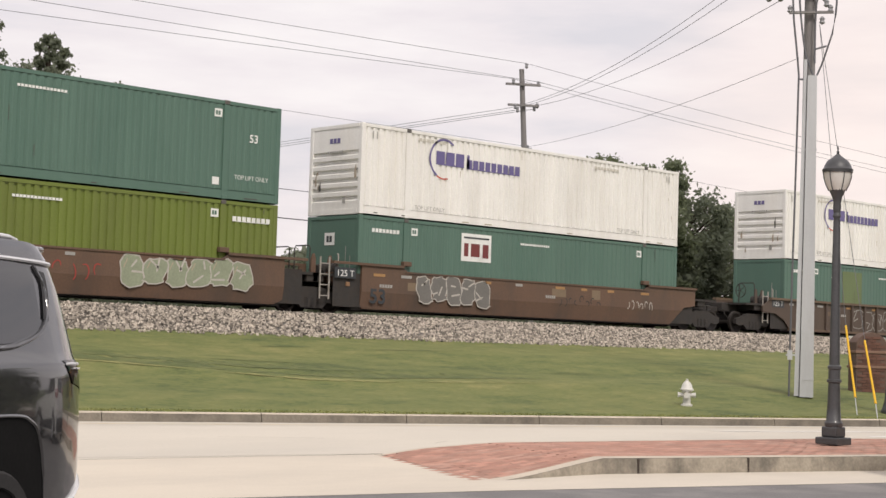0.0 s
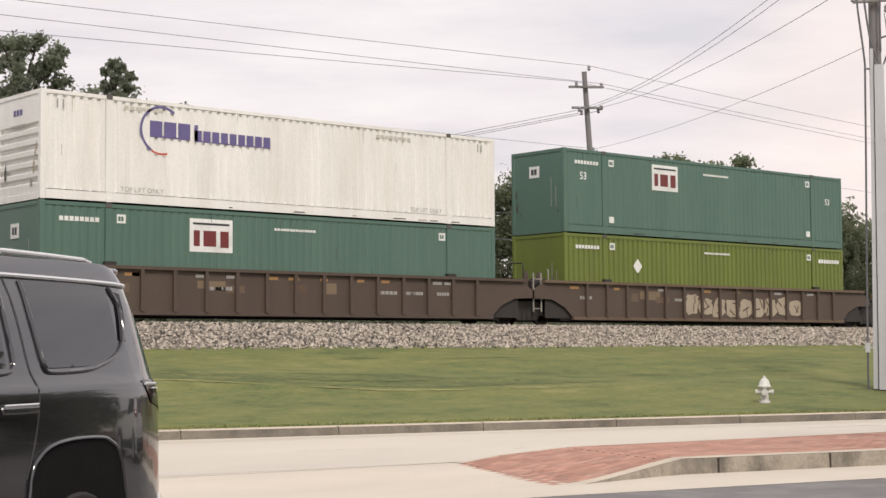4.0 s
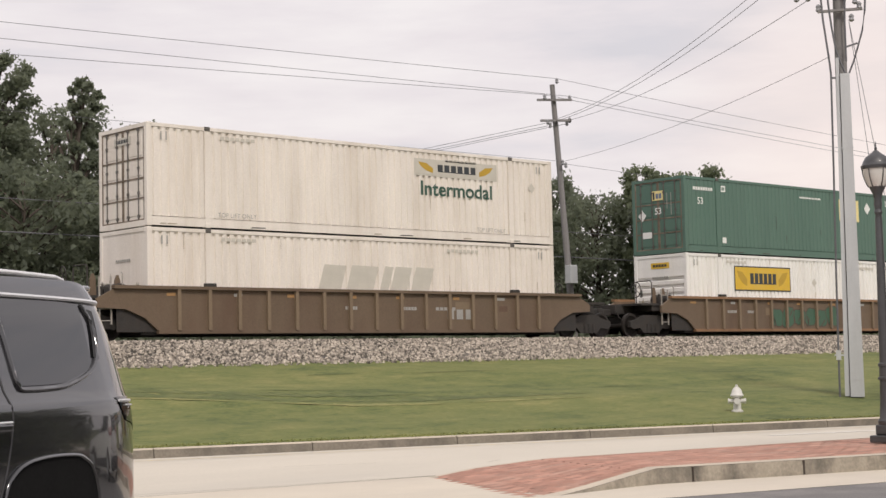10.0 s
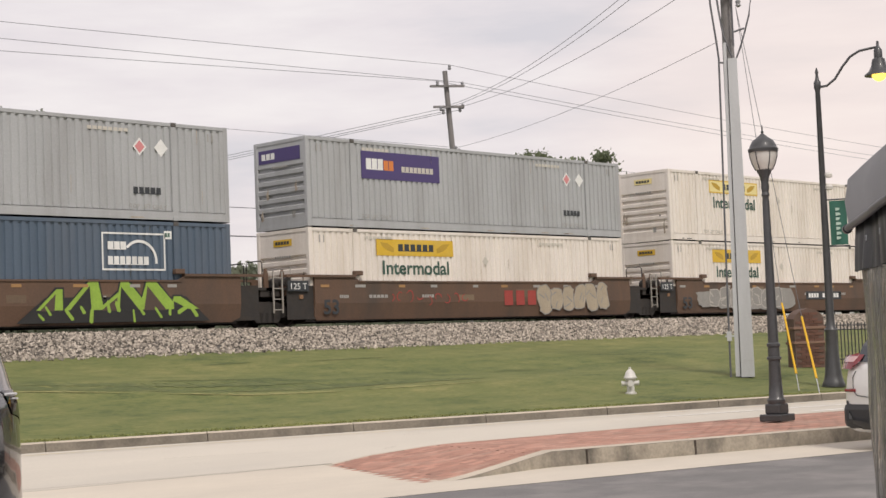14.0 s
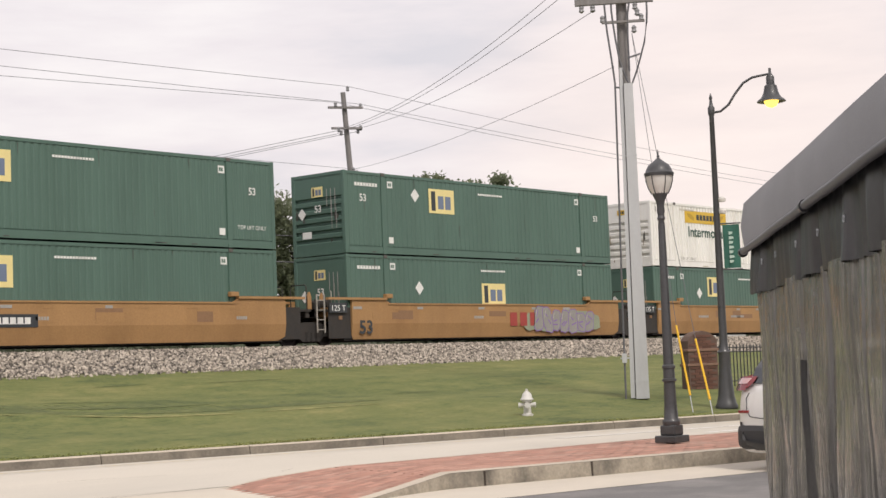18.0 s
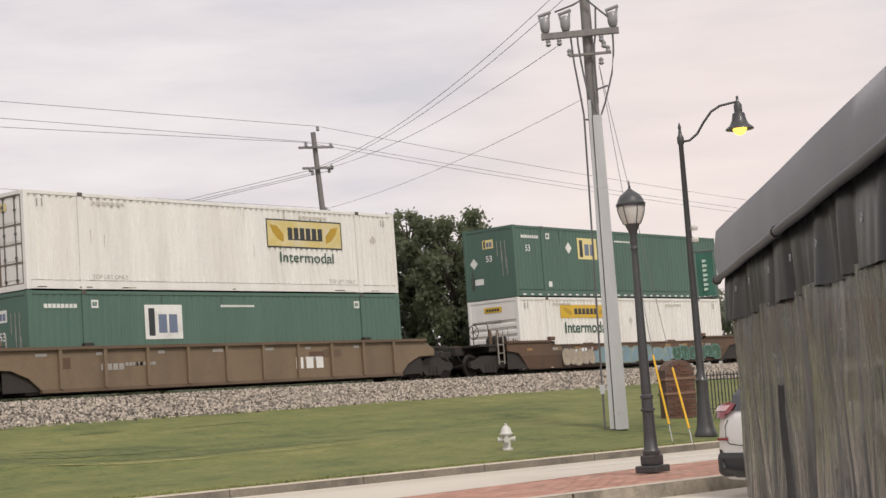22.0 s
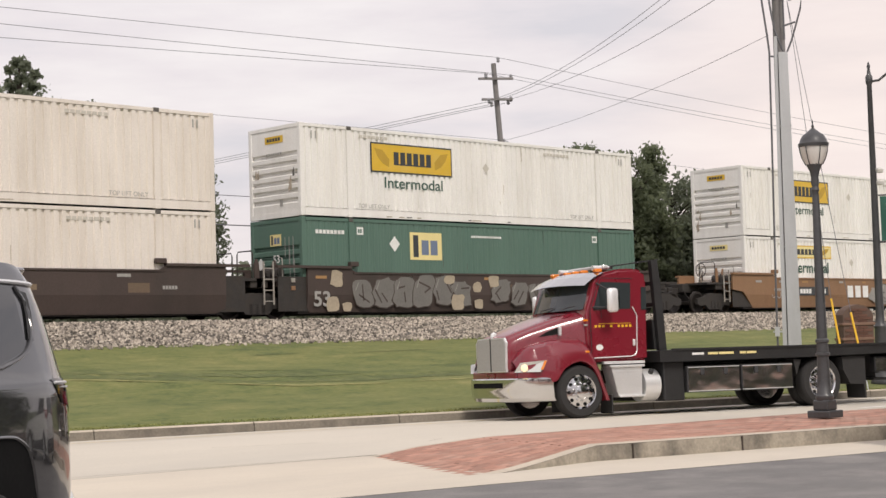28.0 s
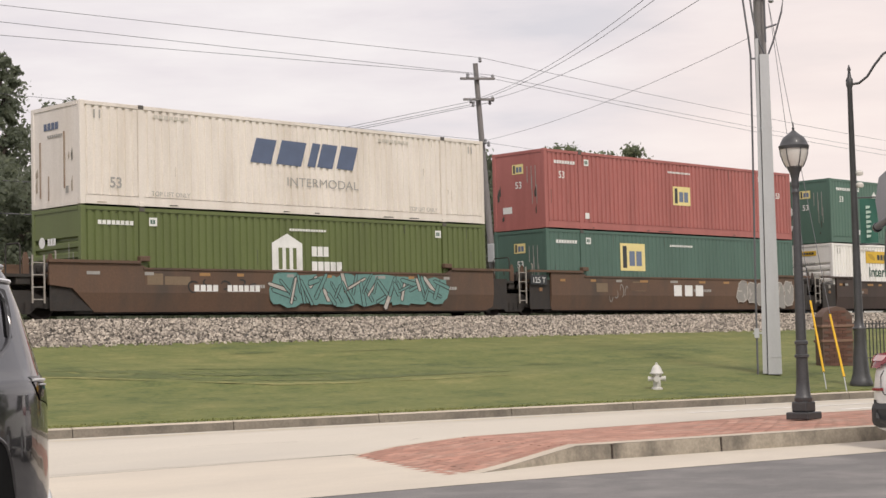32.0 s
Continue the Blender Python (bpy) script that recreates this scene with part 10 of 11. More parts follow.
def tree(x, y, height, spread, seed, leaf="dark", leaves=9000, size=0.11, low=0.15, lean=0.0, clumps=72, label="tall leafy green tree behind the railway", group="trees behind the railway"):
    """A tapered trunk, limbs that reach to the clumps of a crown widest at mid height, and ragged leaf sprigs."""
    rr = np.random.RandomState(seed)
    z0 = bank(x, y)
    e = thing("tree", Matrix.Translation((x, y, z0)), label, "tree", group)

    def spine(f):
        return Vector((lean * spread * f * f + 0.012 * height * math.sin(5 * f + seed), 0.01 * height * math.cos(4 * f + seed), height * f))
    bm = bmesh.new()
    tube(bm, [spine(0) - Vector((0, 0, 0.3))] + [spine(0.9 * k / 7) for k in range(1, 8)], [0.022 * height * (1 - 0.125 * k) for k in range(8)], 8)
    part("trunk", bm, M_BARK, e, smooth=60)
    limbs = bmesh.new()
    centers = []
    for k in range(clumps):
        f = (k + rr.rand()) / clumps
        h = low + (0.965 - low) * f
        wide = spread * (0.30 + 0.70 * math.sqrt(max(0.0, 1 - ((f - 0.52) / 0.56) ** 2)))
        a, rad = k * 2.4 + rr.rand() * 0.8, (0.2 + 0.8 * rr.rand() ** 0.5)
        r = spread * (0.17 + 0.14 * rr.rand()) * (1.0 if f < 0.8 else 0.9)
        o = spine(h)
        c = Vector((o.x + max(0.0, wide * rad - r * 0.25) * math.cos(a), o.y + max(0.0, wide * rad - r * 0.25) * math.sin(a), height * h - r * 0.6))
        centers.append((c.x, c.y, c.z, r))
        root = spine(max(0.08, h - 0.10 - 0.12 * rad))
        tube(limbs, [root, root.lerp(c, 0.55) + Vector((0, 0, 0.02 * height)), c], [0.0065 * height, 0.0045 * height, 0.0015 * height], 4)
        for _ in range(2):
            tw = c + Vector(rr.uniform(-1, 1, 3)) * r * 0.6
            tube(limbs, [root.lerp(c, 0.7), tw], [0.003 * height, 0.0008 * height], 3)
    part("limb_work", limbs, M_BARK, e)
    place("crown", leaf_cloud(rr, centers, leaves, size), M_LEAF[leaf], e)
    return e


def tree_at(az, el, dist, spread, seed, **kw):
    p = along(az, 0, dist)
    top = EYE.z + dist * math.tan(radians(el)) - bank(p.x, p.y)
    tree(p.x, p.y, top, spread, seed, **kw)


# the wood on the left, thinning to a few bushes, then the clump by the pole
tree_at(22.5, 10.6, 66, 2.5, 1, leaves=20047)
tree_at(26.3, 11.65, 66, 2.2, 2, leaves=31000, size=0.10)
tree_at(29.1, 10.85, 64, 0.95, 3, leaves=18500, low=0.05, lean=0.45, size=0.10)
tree_at(28.3, 9.8, 70, 3.31, 4, leaves=21870, low=0.04)
tree_at(31.75, 9.2, 68, 2.05, 5, leaves=12500, low=0.20, size=0.10)
tree_at(34.05, 8.6, 68, 1.75, 6, leaves=9500, low=0.20, size=0.10)
tree_at(35.2, 7.6, 70, 1.7, 7, leaves=8600, low=0.2, size=0.10)
tree_at(24.2, 9.0, 58, 3.59, 21, leaves=18225, low=0.03)
tree_at(30.2, 6.6, 58, 2.35, 22, leaves=12757, low=0.03)
tree_at(27.4, 7.6, 56, 3.04, 23, leaves=18225, low=0.03)
tree_at(43.1, 6.4, 80, 2.35, 8, leaf="mid", leaves=14580, low=0.05)
tree_at(44.6, 6.75, 80, 3.04, 9, leaf="mid", leaves=20047, low=0.03)
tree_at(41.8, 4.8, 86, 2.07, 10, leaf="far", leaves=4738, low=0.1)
tree_at(46.3, 7.05, 80, 2.1, 11, leaf="dark", leaves=17313, low=0.03)
tree_at(47.9, 6.3, 74, 2.76, 12, leaf="dark", leaves=17313, low=0.03)
tree_at(49.65, 7.25, 74, 1.5, 13, leaf="mid", leaves=15000, low=0.03, size=0.10)
tree_at(51.15, 7.0, 72, 2.2, 14, leaf="mid", leaves=24000, low=0.03)
tree_at(52.7, 5.9, 74, 2.5, 15, leaf="dark", leaves=17313, low=0.03)
tree_at(54.5, 5.4, 78, 2.90, 16, leaf="mid", leaves=15491, low=0.04)
tree_at(56.1, 4.8, 82, 2.90, 17, leaf="mid", leaves=12757, low=0.04)
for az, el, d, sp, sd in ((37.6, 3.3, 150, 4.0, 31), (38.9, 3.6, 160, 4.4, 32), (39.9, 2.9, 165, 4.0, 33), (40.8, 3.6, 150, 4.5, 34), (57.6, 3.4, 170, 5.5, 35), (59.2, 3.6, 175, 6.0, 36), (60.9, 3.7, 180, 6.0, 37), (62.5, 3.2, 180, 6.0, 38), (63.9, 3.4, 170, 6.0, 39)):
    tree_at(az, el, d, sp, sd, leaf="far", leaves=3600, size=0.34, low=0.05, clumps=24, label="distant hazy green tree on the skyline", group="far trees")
# trees across the lot, mirrored in the glass and paint of the parked car
for k, (x, y, h) in enumerate(((27, -1, 13), (33, 3, 13), (31, -9, 14), (40, -3, 15), (37, -16, 14), (43, 5, 14), (27, -19, 13))):
    tree(x, y, h, 4.5, 60 + k, leaves=15000, size=0.17, low=0.04, clumps=40, label="leafy green tree across the lot", group="trees across the lot")

# brush under the wood, along the far side of the track
bm_rr = np.random.RandomState(77)
cent = []
for k in range(190):
    az = 20 + 17.5 * k / 120 if k < 120 else 41 + 16 * (k - 120) / 70
    yb = 46.5 + 5 * bm_rr.rand()
    p = along(az, 0, yb / math.cos(radians(az)))
    cent.append((p.x, p.y, 1.6 + 0.8 * bm_rr.rand() * (1.9 if k < 120 else 1.2), 1.0 + 0.9 * bm_rr.rand()))
tagged(place("undergrowth", leaf_cloud(bm_rr, cent, 26000, 0.16), M_LEAF["dark"]), "dark green brush along the far side of the track", "undergrowth", kind="stuff")

# small house with a gabled roof far behind, and a shed on the left
M_SIDING = mat("pale_siding", (0.50, 0.50, 0.48), 0.8, var=0.08, scale=1, streak=(0.3, 0.3, 6))
M_SHINGLE = mat("grey_shingles", (0.16, 0.16, 0.165), 0.9, var=0.2, scale=3, bump=0.01)
M_PANE = glass("dark_window_pane", (0.03, 0.035, 0.04), 0.05)
M_TRIM = mat("white_trim", (0.72, 0.72, 0.70), 0.6, var=0.05, scale=2)


def house(az, dist, w, wall_h, peak, turn_deg, label):
    p = along(az, 0, dist)
    e = thing("house", Matrix.Translation((p.x, p.y, bank(p.x, p.y))) @ Matrix.Rotation(radians(turn_deg), 4, "Z"), label, "house", "far houses")
    bm = bmesh.new()
    slab(bm, [(-w / 2, -0.5), (w / 2, -0.5), (w / 2, wall_h), (0, peak - 0.15), (-w / 2, wall_h)], -4, 4)
    part("wall", bm, M_SIDING, e)
    roof = []
    for s in (-1, 1):
        bm = bmesh.new()
        slab(bm, [(0, peak), (s * (w / 2 + 0.5), wall_h - 0.35), (s * (w / 2 + 0.5), wall_h - 0.18), (0, peak + 0.18)], -4.5, 4.5)
        part("roof", bm, M_SHINGLE, e)
        bm = bmesh.new()
        slab(bm, [(0, peak - 0.28), (s * (w / 2 + 0.5), wall_h - 0.62), (s * (w / 2 + 0.5), wall_h - 0.34), (0, peak + 0.02)], -4.56, -4.50)
        part("trim", bm, M_TRIM, e, "white gable trim")
    for x in (-w * 0.25, w * 0.25):
        win = part("window", plain_bm(x - 0.5, x + 0.5, -4.06, -4.0, wall_h * 0.35, wall_h * 0.85), M_TRIM, e)
        part("pane", plain_bm(x - 0.42, x + 0.42, -4.09, -4.06, wall_h * 0.4, wall_h * 0.8), M_PANE, win)


def plain_bm(x0, x1, y0, y1, z0, z1):
    bm = bmesh.new()
    box(bm, x0, x1, y0, y1, z0, z1)
    return bm


house(58.6, 120, 7.0, 3.2, 6.0, -50, "small grey house with a white gable far behind the track")
house(22.0, 75, 5.0, 3.4, 5.0, 10, "small pale house half hidden by trees")

# patio enclosure: fabric valance, roll bar, clear and black vinyl curtain
M_VALANCE = mat("dark_grey_awning_fabric", (0.335, 0.335, 0.345), 0.8, var=0.10, scale=1.2, fine=120, bump=0.001, dirt=(0.40, 0.40, 0.41), dirt_amount=0.5)
M_PIPE = mat("grey_roll_bar", (0.15, 0.15, 0.155), 0.5, 0.2, var=0.1, scale=2)
M_BAND = mat("black_vinyl_band", (0.050, 0.050, 0.054), 0.35, var=0.2, scale=3)
M_FOLD_SHADE = mat("fold_shade_vinyl", (0.090, 0.087, 0.082), 0.4, var=0.25, scale=4, streak=(3, 3, 0.4))
# shade inside the patio, put into a near-black colour
M_SHADE_IN = mat("interior_shade", (0.03, 0.028, 0.027), 0.8, var=0.2, scale=1)
M_VINYL = bpy.data.materials.new("scratched_streaked_vinyl")
M_VINYL.use_nodes = True
vn, vl = M_VINYL.node_tree.nodes, M_VINYL.node_tree.links
vp = vn["Principled BSDF"]
vp.inputs["Roughness"].default_value, vp.inputs["IOR"].default_value = 0.16, 1.55
vp.inputs["Coat Weight"].default_value, vp.inputs["Coat Roughness"].default_value, vp.inputs["Coat IOR"].default_value = 1.0, 0.05, 1.6
vt, vm, vx = vn.new("ShaderNodeTexCoord"), vn.new("ShaderNodeMapping"), vn.new("ShaderNodeTexNoise")
vm.inputs["Scale"].default_value = (9, 9, 0.5)
vx.inputs["Scale"].default_value, vx.inputs["Detail"].default_value = 4.0, 6.0
vr, vmix, vtr = vn.new("ShaderNodeMapRange"), vn.new("ShaderNodeMixShader"), vn.new("ShaderNodeBsdfTransparent")
vr.inputs["From Min"].default_value, vr.inputs["From Max"].default_value = 0.42, 0.62
vr.inputs["To Min"].default_value, vr.inputs["To Max"].default_value = 0.93, 0.99
vtr.inputs["Color"].default_value = (0.82, 0.80, 0.77, 1)
vout = vn["Material Output"]
vl.new(vt.outputs["Object"], vm.inputs["Vector"])
vl.new(vm.outputs["Vector"], vx.inputs["Vector"])
vl.new(vx.outputs["Fac"], vr.inputs["Value"])
# fold shade and glints painted as upright streaks in the base colour
vs_map, vs_tex, vs_ramp = vn.new("ShaderNodeMapping"), vn.new("ShaderNodeTexNoise"), vn.new("ShaderNodeValToRGB")
vs_map.inputs["Scale"].default_value = (8, 8, 0.30)
vs_tex.inputs["Scale"].default_value, vs_tex.inputs["Detail"].default_value, vs_tex.inputs["Roughness"].default_value = 2.6, 7.0, 0.7
vs_ramp.color_ramp.elements[0].position, vs_ramp.color_ramp.elements[0].color = 0.34, (0.105, 0.100, 0.091, 1)
vs_ramp.color_ramp.elements[1].position, vs_ramp.color_ramp.elements[1].color = 0.68, (0.275, 0.264, 0.240, 1)
vs_ramp.color_ramp.elements.new(0.50).color = (0.168, 0.160, 0.145, 1)
vl.new(vt.outputs["Object"], vs_map.inputs["Vector"])
vl.new(vs_map.outputs["Vector"], vs_tex.inputs["Vector"])
vl.new(vs_tex.outputs["Fac"], vs_ramp.inputs["Fac"])
vl.new(vs_ramp.outputs["Color"], vp.inputs["Base Color"])
vl.new(vr.outputs["Result"], vmix.inputs["Fac"])
vl.new(vtr.outputs["BSDF"], vmix.inputs[1])
vl.new(vp.outputs["BSDF"], vmix.inputs[2])
vl.new(vmix.outputs["Shader"], vout.inputs["Surface"])

vb_map, vb_tex, vb_bump = vn.new("ShaderNodeMapping"), vn.new("ShaderNodeTexNoise"), vn.new("ShaderNodeBump")
vb_map.inputs["Scale"].default_value = (22, 22, 1.1)
vb_tex.inputs["Scale"].default_value, vb_tex.inputs["Detail"].default_value = 1.6, 5.0
vb_bump.inputs["Strength"].default_value, vb_bump.inputs["Distance"].default_value = 0.6, 0.03
vl.new(vt.outputs["Object"], vb_map.inputs["Vector"])
vl.new(vb_map.outputs["Vector"], vb_tex.inputs["Vector"])
vl.new(vb_tex.outputs["Fac"], vb_bump.inputs["Height"])
vl.new(vb_bump.outputs["Normal"], vp.inputs["Normal"])
# crumples in the outer gloss, where the sheet was folded
vc_map, vc_tex, vc_ramp, vc_bump = vn.new("ShaderNodeMapping"), vn.new("ShaderNodeTexNoise"), vn.new("ShaderNodeMapRange"), vn.new("ShaderNodeBump")
vc_map.inputs["Scale"].default_value = (9, 9, 2.6)
vc_tex.inputs["Scale"].default_value, vc_tex.inputs["Detail"].default_value, vc_tex.inputs["Distortion"].default_value = 1.5, 3.0, 1.2
vc_ramp.inputs["From Min"].default_value, vc_ramp.inputs["From Max"].default_value = 0.52, 0.70
vc_bump.inputs["Strength"].default_value, vc_bump.inputs["Distance"].default_value = 1.0, 0.22
vl.new(vt.outputs["Object"], vc_map.inputs["Vector"])
vl.new(vc_map.outputs["Vector"], vc_tex.inputs["Vector"])
vl.new(vc_tex.outputs["Fac"], vc_ramp.inputs["Value"])
vl.new(vc_ramp.outputs["Result"], vc_bump.inputs["Height"])
vl.new(vb_bump.outputs["Normal"], vc_bump.inputs["Normal"])
vl.new(vc_bump.outputs["Normal"], vp.inputs["Coat Normal"])

C0, C1 = along(60.76, 0, 11.7), along(67.17, 0, 5.9)
cd = Vector((C1.x - C0.x, C1.y - C0.y, 0)).normalized()          # from the far corner towards the camera
cn = Vector((cd.y, -cd.x, 0))                                     # into the enclosure
if cn.x < 0:
    cn = -cn
patio = thing("patio_enclosure", Matrix.Translation((C0.x, C0.y, 0)), "dark awning with scratched clear vinyl curtain beside the lot", "patio enclosure")
LEN = 9.0


def cpt(s, dn, z):
    return Vector((cd.x * s + cn.x * dn, cd.y * s + cn.y * dn, z))


Z_TOP, Z_LOW = 2.60, 2.265
RISE = 0.013          # the bar climbs a little along the front
bm = bmesh.new()
prev = None
for k in range(46):
    s = LEN * k / 45
    wob = 0.012 * math.sin(s * 3.1) + 0.008 * math.sin(s * 7.7)
    ring_v = [bm.verts.new(cpt(s, 0.10, Z_TOP + 0.004 + 0.003 * math.sin(s * 2.2))), bm.verts.new(cpt(s, 0.0, Z_TOP + 0.003 * math.sin(s * 1.7))), bm.verts.new(cpt(s, -0.03 + wob, (Z_TOP + Z_LOW + RISE * s) / 2)), bm.verts.new(cpt(s, -0.01 + wob * 0.5, Z_LOW + RISE * s - 0.005 * math.sin(s * 2.9))), bm.verts.new(cpt(s, 0.015, Z_LOW + RISE * s + 0.01))]
    if prev:
        for a in range(4):
            bm.faces.new((prev[a], prev[a + 1], ring_v[a + 1], ring_v[a]))
    prev = ring_v
part("valance", bm, M_VALANCE, patio, "dark grey fabric valance", smooth=70)
bm = bmesh.new()
rows_v = [[bm.verts.new(cpt(0.0, d, z)) for d in (0.0, 0.8, 1.6, 2.4, 3.2)] for z in (Z_LOW, Z_TOP)]
for k in range(4):
    bm.faces.new((rows_v[0][k], rows_v[0][k + 1], rows_v[1][k + 1], rows_v[1][k]))
part("end_valance", bm, M_VALANCE, patio)
bm = bmesh.new()
for s0, s1 in ((0.0, LEN),):
    a = [bm.verts.new(cpt(s0, 0.08, Z_TOP + 0.002)), bm.verts.new(cpt(s1, 0.08, Z_TOP + 0.002)), bm.verts.new(cpt(s1, 3.4, Z_TOP + 0.08)), bm.verts.new(cpt(s0, 3.4, Z_TOP + 0.08))]
    bm.faces.new(a)
part("awning_roof", bm, M_VALANCE, patio)
bm = bmesh.new()
tube(bm, [cpt(LEN * k / 20 - 0.08, -0.02, Z_LOW - 0.02 + RISE * LEN * k / 20 + 0.003 * math.sin(k * 1.9)) for k in range(21)], 0.027, 10)
part("roll_bar", bm, M_PIPE, patio, "grey round roll bar", smooth=60)
for s in (-0.05, 3.0, 6.1):
    bm = bmesh.new()
    rod(bm, cpt(s, -0.02, Z_LOW - 0.02 + RISE * s), cpt(s + 0.06, -0.02, Z_LOW - 0.02 + RISE * s), 0.036, seg=10)
    part("bar_collar", bm, M_BAND, patio)


def curtain(z0, z1, step, amp, off, seed, s0=0.02, s1=LEN, pleat=0.75):
    """A hanging wavy sheet with sharp pleats."""
    rr = np.random.RandomState(seed)
    n = int((s1 - s0) / step)
    ph = rr.rand(6) * 6
    pts = []
    for k in range(n + 1):
        s = s0 + (s1 - s0) * k / n
        w = sum(math.sin(s * f + p) * g for f, p, g in zip((5.2, 9.7, 17.0, 3.1), ph, (0.4, 0.35, 0.3, 0.3)))
        w += 0.30 * abs(math.sin(s * 11.3 + ph[4] + 0.8 * math.sin(s * 2.3))) + 0.20 * abs(math.sin(s * 23.0 + ph[5] + math.sin(s * 5.1))) - 0.45
        pts.append((s, w))
    bm = bmesh.new()
    zs = [z0 + (z1 - z0) * j / 8 for j in range(9)]
    pleats = [s0 + (s1 - s0) * (k + rr.rand()) / 22 for k in range(22)]
    pts = [(s, w + sum(pleat * math.exp(-((s - q) / 0.016) ** 2) for q in pleats)) for s, w in pts]
    rows_c = [[bm.verts.new(cpt(s + 0.015 * math.sin(3 * z + s), off + amp * w * (1.15 - 0.6 * (z - z0) / (z1 - z0)) + 0.01 * math.sin(5 * z + 4 * s), z)) for s, w in pts] for z in zs]
    for a, b in zip(rows_c, rows_c[1:]):
        for k in range(n):
            bm.faces.new((a[k], a[k + 1], b[k + 1], b[k]))
    return bm


part("curtain_band", curtain(1.93, 2.36, 0.03, 0.045, 0.06, 3, pleat=0.0), M_BAND, patio, "wavy black vinyl band with grommets", smooth=70)
part("clear_curtain", curtain(0.0, 1.96, 0.010, 0.040, 0.065, 5, 0.02, 2.90), M_VINYL, patio, "scratched clear vinyl sheet, fold shade and glints painted as streaks", smooth=70)
part("clear_curtain", curtain(0.0, 1.96, 0.010, 0.040, 0.065, 6, 2.88, LEN), M_VINYL, patio, "scratched clear vinyl sheet, fold shade and glints painted as streaks", smooth=70)
# dark sheet added in place of the shade where the curtain sheets meet
bm = bmesh.new()
rows_o = []
for k in range(13):
    z = 1.45 * k / 12
    wide, mid = 0.02 + 0.36 * (1 - k / 12) ** 1.3, 2.90 - 0.10 * math.sin(1.7 * z)
    rows_o.append([bm.verts.new(cpt(mid + wide * (j / 6 - 0.5), -0.02 - 0.03 * math.sin(math.pi * j / 6) + 0.012 * math.sin(4 * z + 2 * j), z + 0.01)) for j in range(7)])
for a, b in zip(rows_o, rows_o[1:]):
    for k in range(6):
        bm.faces.new((a[k], a[k + 1], b[k + 1], b[k]))
part("overlap_flap", bm, M_FOLD_SHADE, patio, "dark sheet added for the shaded fold where two sheets meet", smooth=70)
for s in (0.9, 1.6, 2.5, 3.3, 4.1, 5.2):
    bm = bmesh.new()
    tube(bm, [cpt(s, 0.0, 2.12) + Vector((0.018 * cd.x * math.cos(a * 0.9), 0.018 * cd.y * math.cos(a * 0.9), 0.018 * math.sin(a * 0.9))) for a in range(8)], 0.005, 5)
    part("grommet", bm, M_GALV, patio)
for s in (0.05, 3.1, 6.2):
    bm = bmesh.new()
    rod(bm, cpt(s, 0.16, 0.0), cpt(s, 0.16, Z_TOP), 0.04, seg=10)
    part("frame_post", bm, M_BAND, patio)
# unseen back wall and floor, added to keep the inside dark
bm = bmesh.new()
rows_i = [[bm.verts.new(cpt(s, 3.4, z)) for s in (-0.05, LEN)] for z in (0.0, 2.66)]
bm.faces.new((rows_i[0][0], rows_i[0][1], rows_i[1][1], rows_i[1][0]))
part("back_wall", bm, M_SHADE_IN, patio, "added inner wall of the patio, near-black for shade")
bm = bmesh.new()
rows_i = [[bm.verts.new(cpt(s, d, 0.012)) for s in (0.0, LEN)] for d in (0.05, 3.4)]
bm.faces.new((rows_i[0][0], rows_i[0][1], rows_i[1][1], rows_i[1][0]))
part("patio_floor", bm, M_SHADE_IN, patio)

lay_bricks()


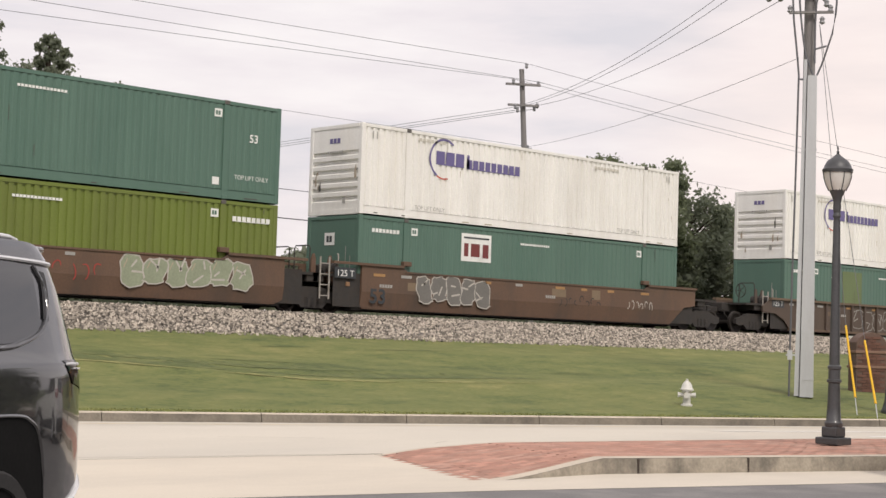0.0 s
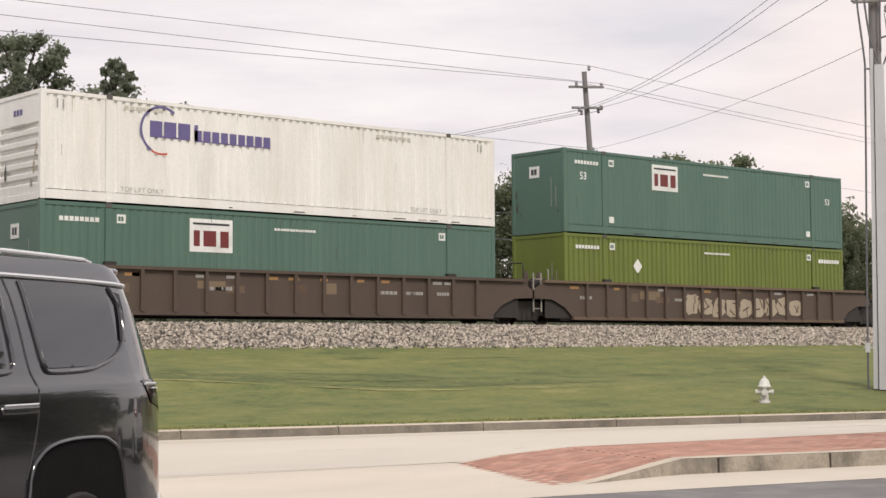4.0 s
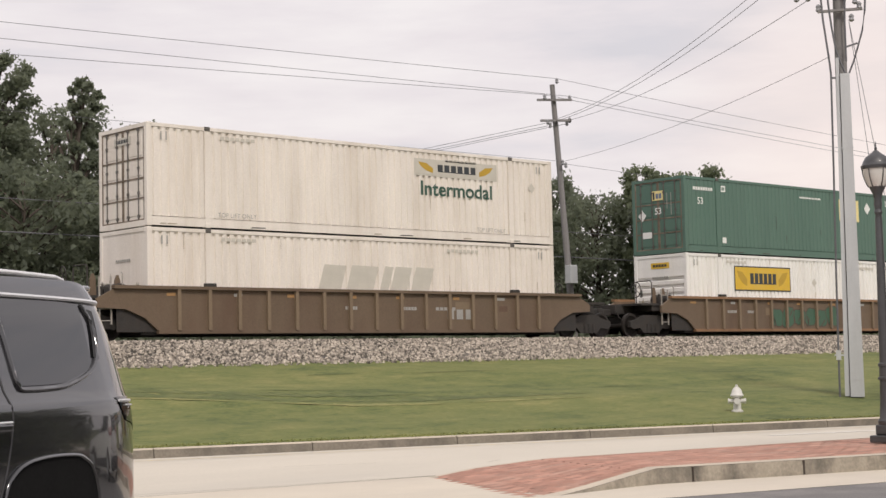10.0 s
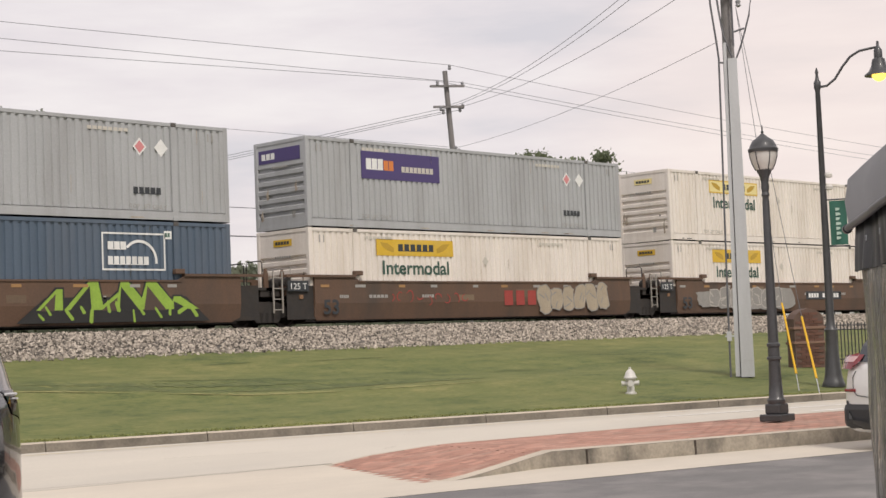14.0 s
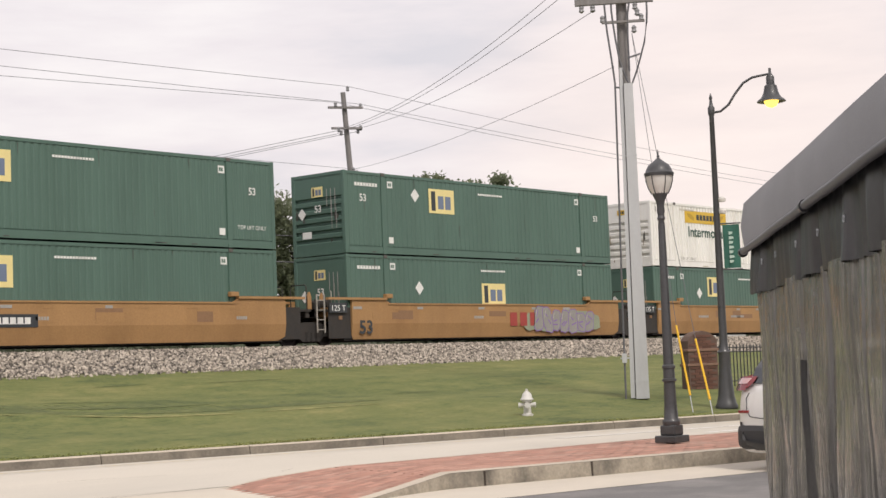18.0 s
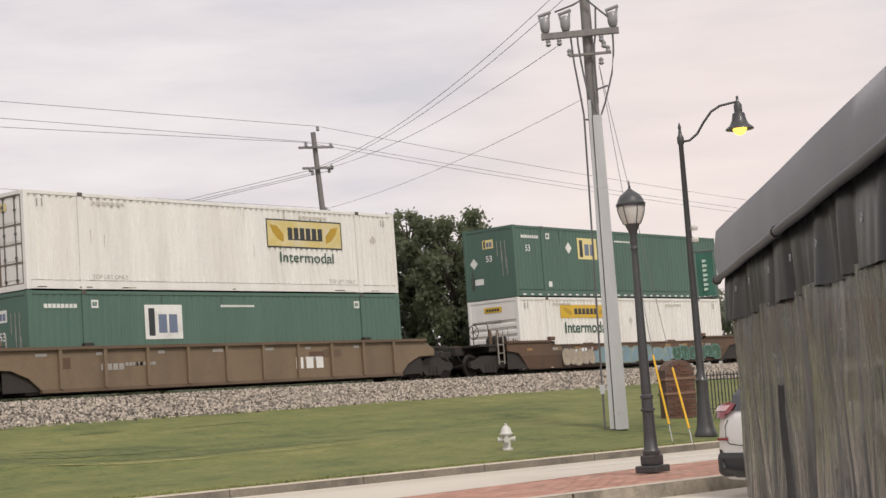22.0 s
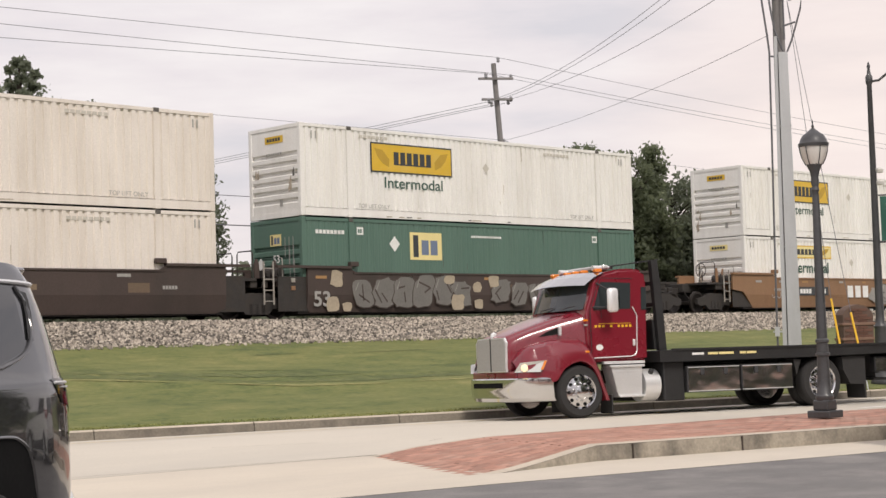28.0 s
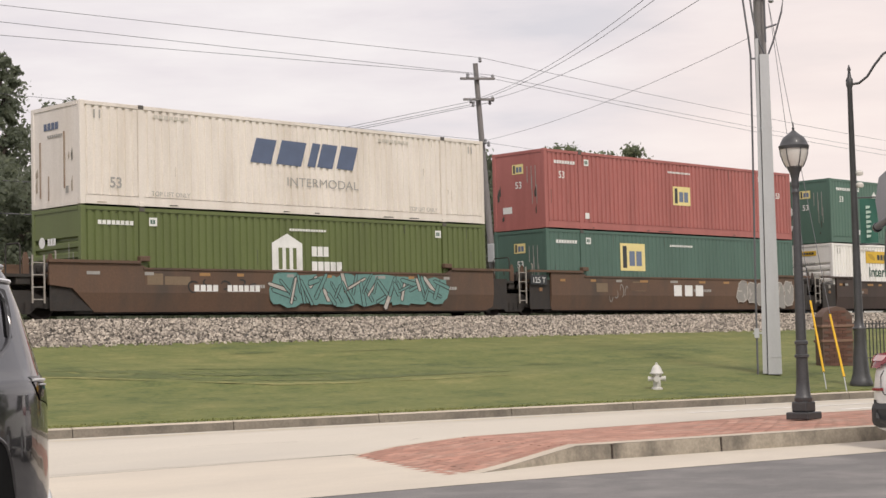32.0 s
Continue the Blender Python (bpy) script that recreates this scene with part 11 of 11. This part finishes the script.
def motions():
    """All that moves: the train along its track, the car and the truck on the street, their wheels."""
    ran = [(0, 0), (2, 28.34), (3, 41.95), (3.5, 49.0), (5.5, 77.5), (6, 84.72), (7, 98.93), (8, 113.07), (9, 127.2), (10, 141.34), (11.5, 162.44), (13, 183.55), (14, 197.55), (14.5, 204.53),
           (16.5, 232.5), (17, 239.56), (18, 253.5), (19, 267.42), (20, 281.2), (21.5, 301.75), (22, 308.6), (23, 322.37), (24, 336.13), (24.5, 342.96), (26.5, 370.2), (27, 377.0), (28, 390.61), (29, 404.09), (30, 417.52), (31, 431.03), (32, 444.49)]
    for ob, start, z in TRAIN:
        walk(ob, [(t, Matrix.Translation((start - s, TRACK_Y, RAIL_Z + z))) for t, s in ran])

    def lane_pose(x, off, half, swing=0.0):
        """On the street, the near wheels at x and off metres from the lawn kerb, level with the crowned surface."""
        ahead = Vector((-0.1, kerb_y(x - 0.05) - kerb_y(x + 0.05), kerb_z(x - 0.05) - kerb_z(x + 0.05))).normalized()
        ahead.rotate(Matrix.Rotation(radians(-swing), 3, "Z"))
        left = (Vector((-ahead.y, ahead.x, 0)).normalized() + Vector((0, 0, FALL))).normalized()
        up = ahead.cross(left)
        m = Matrix((ahead.to_4d(), left.to_4d(), up.to_4d(), Vector((0, 0, 0, 1)))).transposed()
        for c in range(3):
            m[3][c] = 0
        y = kerb_y(x) - off
        return Matrix.Translation(Vector((x, y, road_z(x, y) + 0.002)) - left * half) @ m

    def drive(ob, spins, rows, off, half, swing=((0, 0), (32, 0))):
        """rows: seconds and the x of the front axle; swing: seconds and degrees by which it heads away from the kerb line."""
        walk(ob, [(t, lane_pose(x, off, half, float(np.interp(t, [q[0] for q in swing], [q[1] for q in swing])))) for t, x in rows])
        times = [0.0] + [round(rows[1][0] + 0.1 * k, 3) for k in range(int((rows[-2][0] - rows[1][0]) / 0.1) + 1)] + [rows[-1][0]]
        ts, xs_r = [r[0] for r in rows], [r[1] for r in rows]
        for e, m, r in spins:
            turns = []
            for t in times:
                tt = min(max(t, rows[1][0]), rows[-2][0])
                x = float(np.interp(tt, ts, xs_r))
                turns.append((t, m @ Matrix.Rotation((xs_r[1] - x) * 1.02 / r, 4, "Y")))
            walk(e, turns)

    drive(car, CAR_SPINS, [(0, 45.6), (8.0, 45.2), (10.0, 32.35), (11.0, 25.32), (11.2, 23.89), (11.5, 21.67), (12.0, 17.92), (12.4, 14.40), (12.5, 13.45), (12.7, 11.55), (12.9, 9.62), (13.5, 3.9), (14.5, -5.5), (17, -14.0), (32, -15.0)], 2.4, 0.94)
    drive(truck, TRUCK_SPINS, [(0, 45.6), (22.0, 44.6), (24.5, 36.8), (26.5, 28.46), (27, 26.28), (27.5, 24.13), (28, 21.75), (28.5, 19.28), (29, 16.42), (29.5, 13.2), (30, 9.81), (30.3, 7.55), (31, 2.4), (31.9, -3.6), (32, -4.3)], 2.55, 1.10, ((24.5, 6), (26.5, 15), (27, 14), (27.5, 10), (28, 6), (28.5, 3), (29, 0.5), (29.5, 0)))


motions()
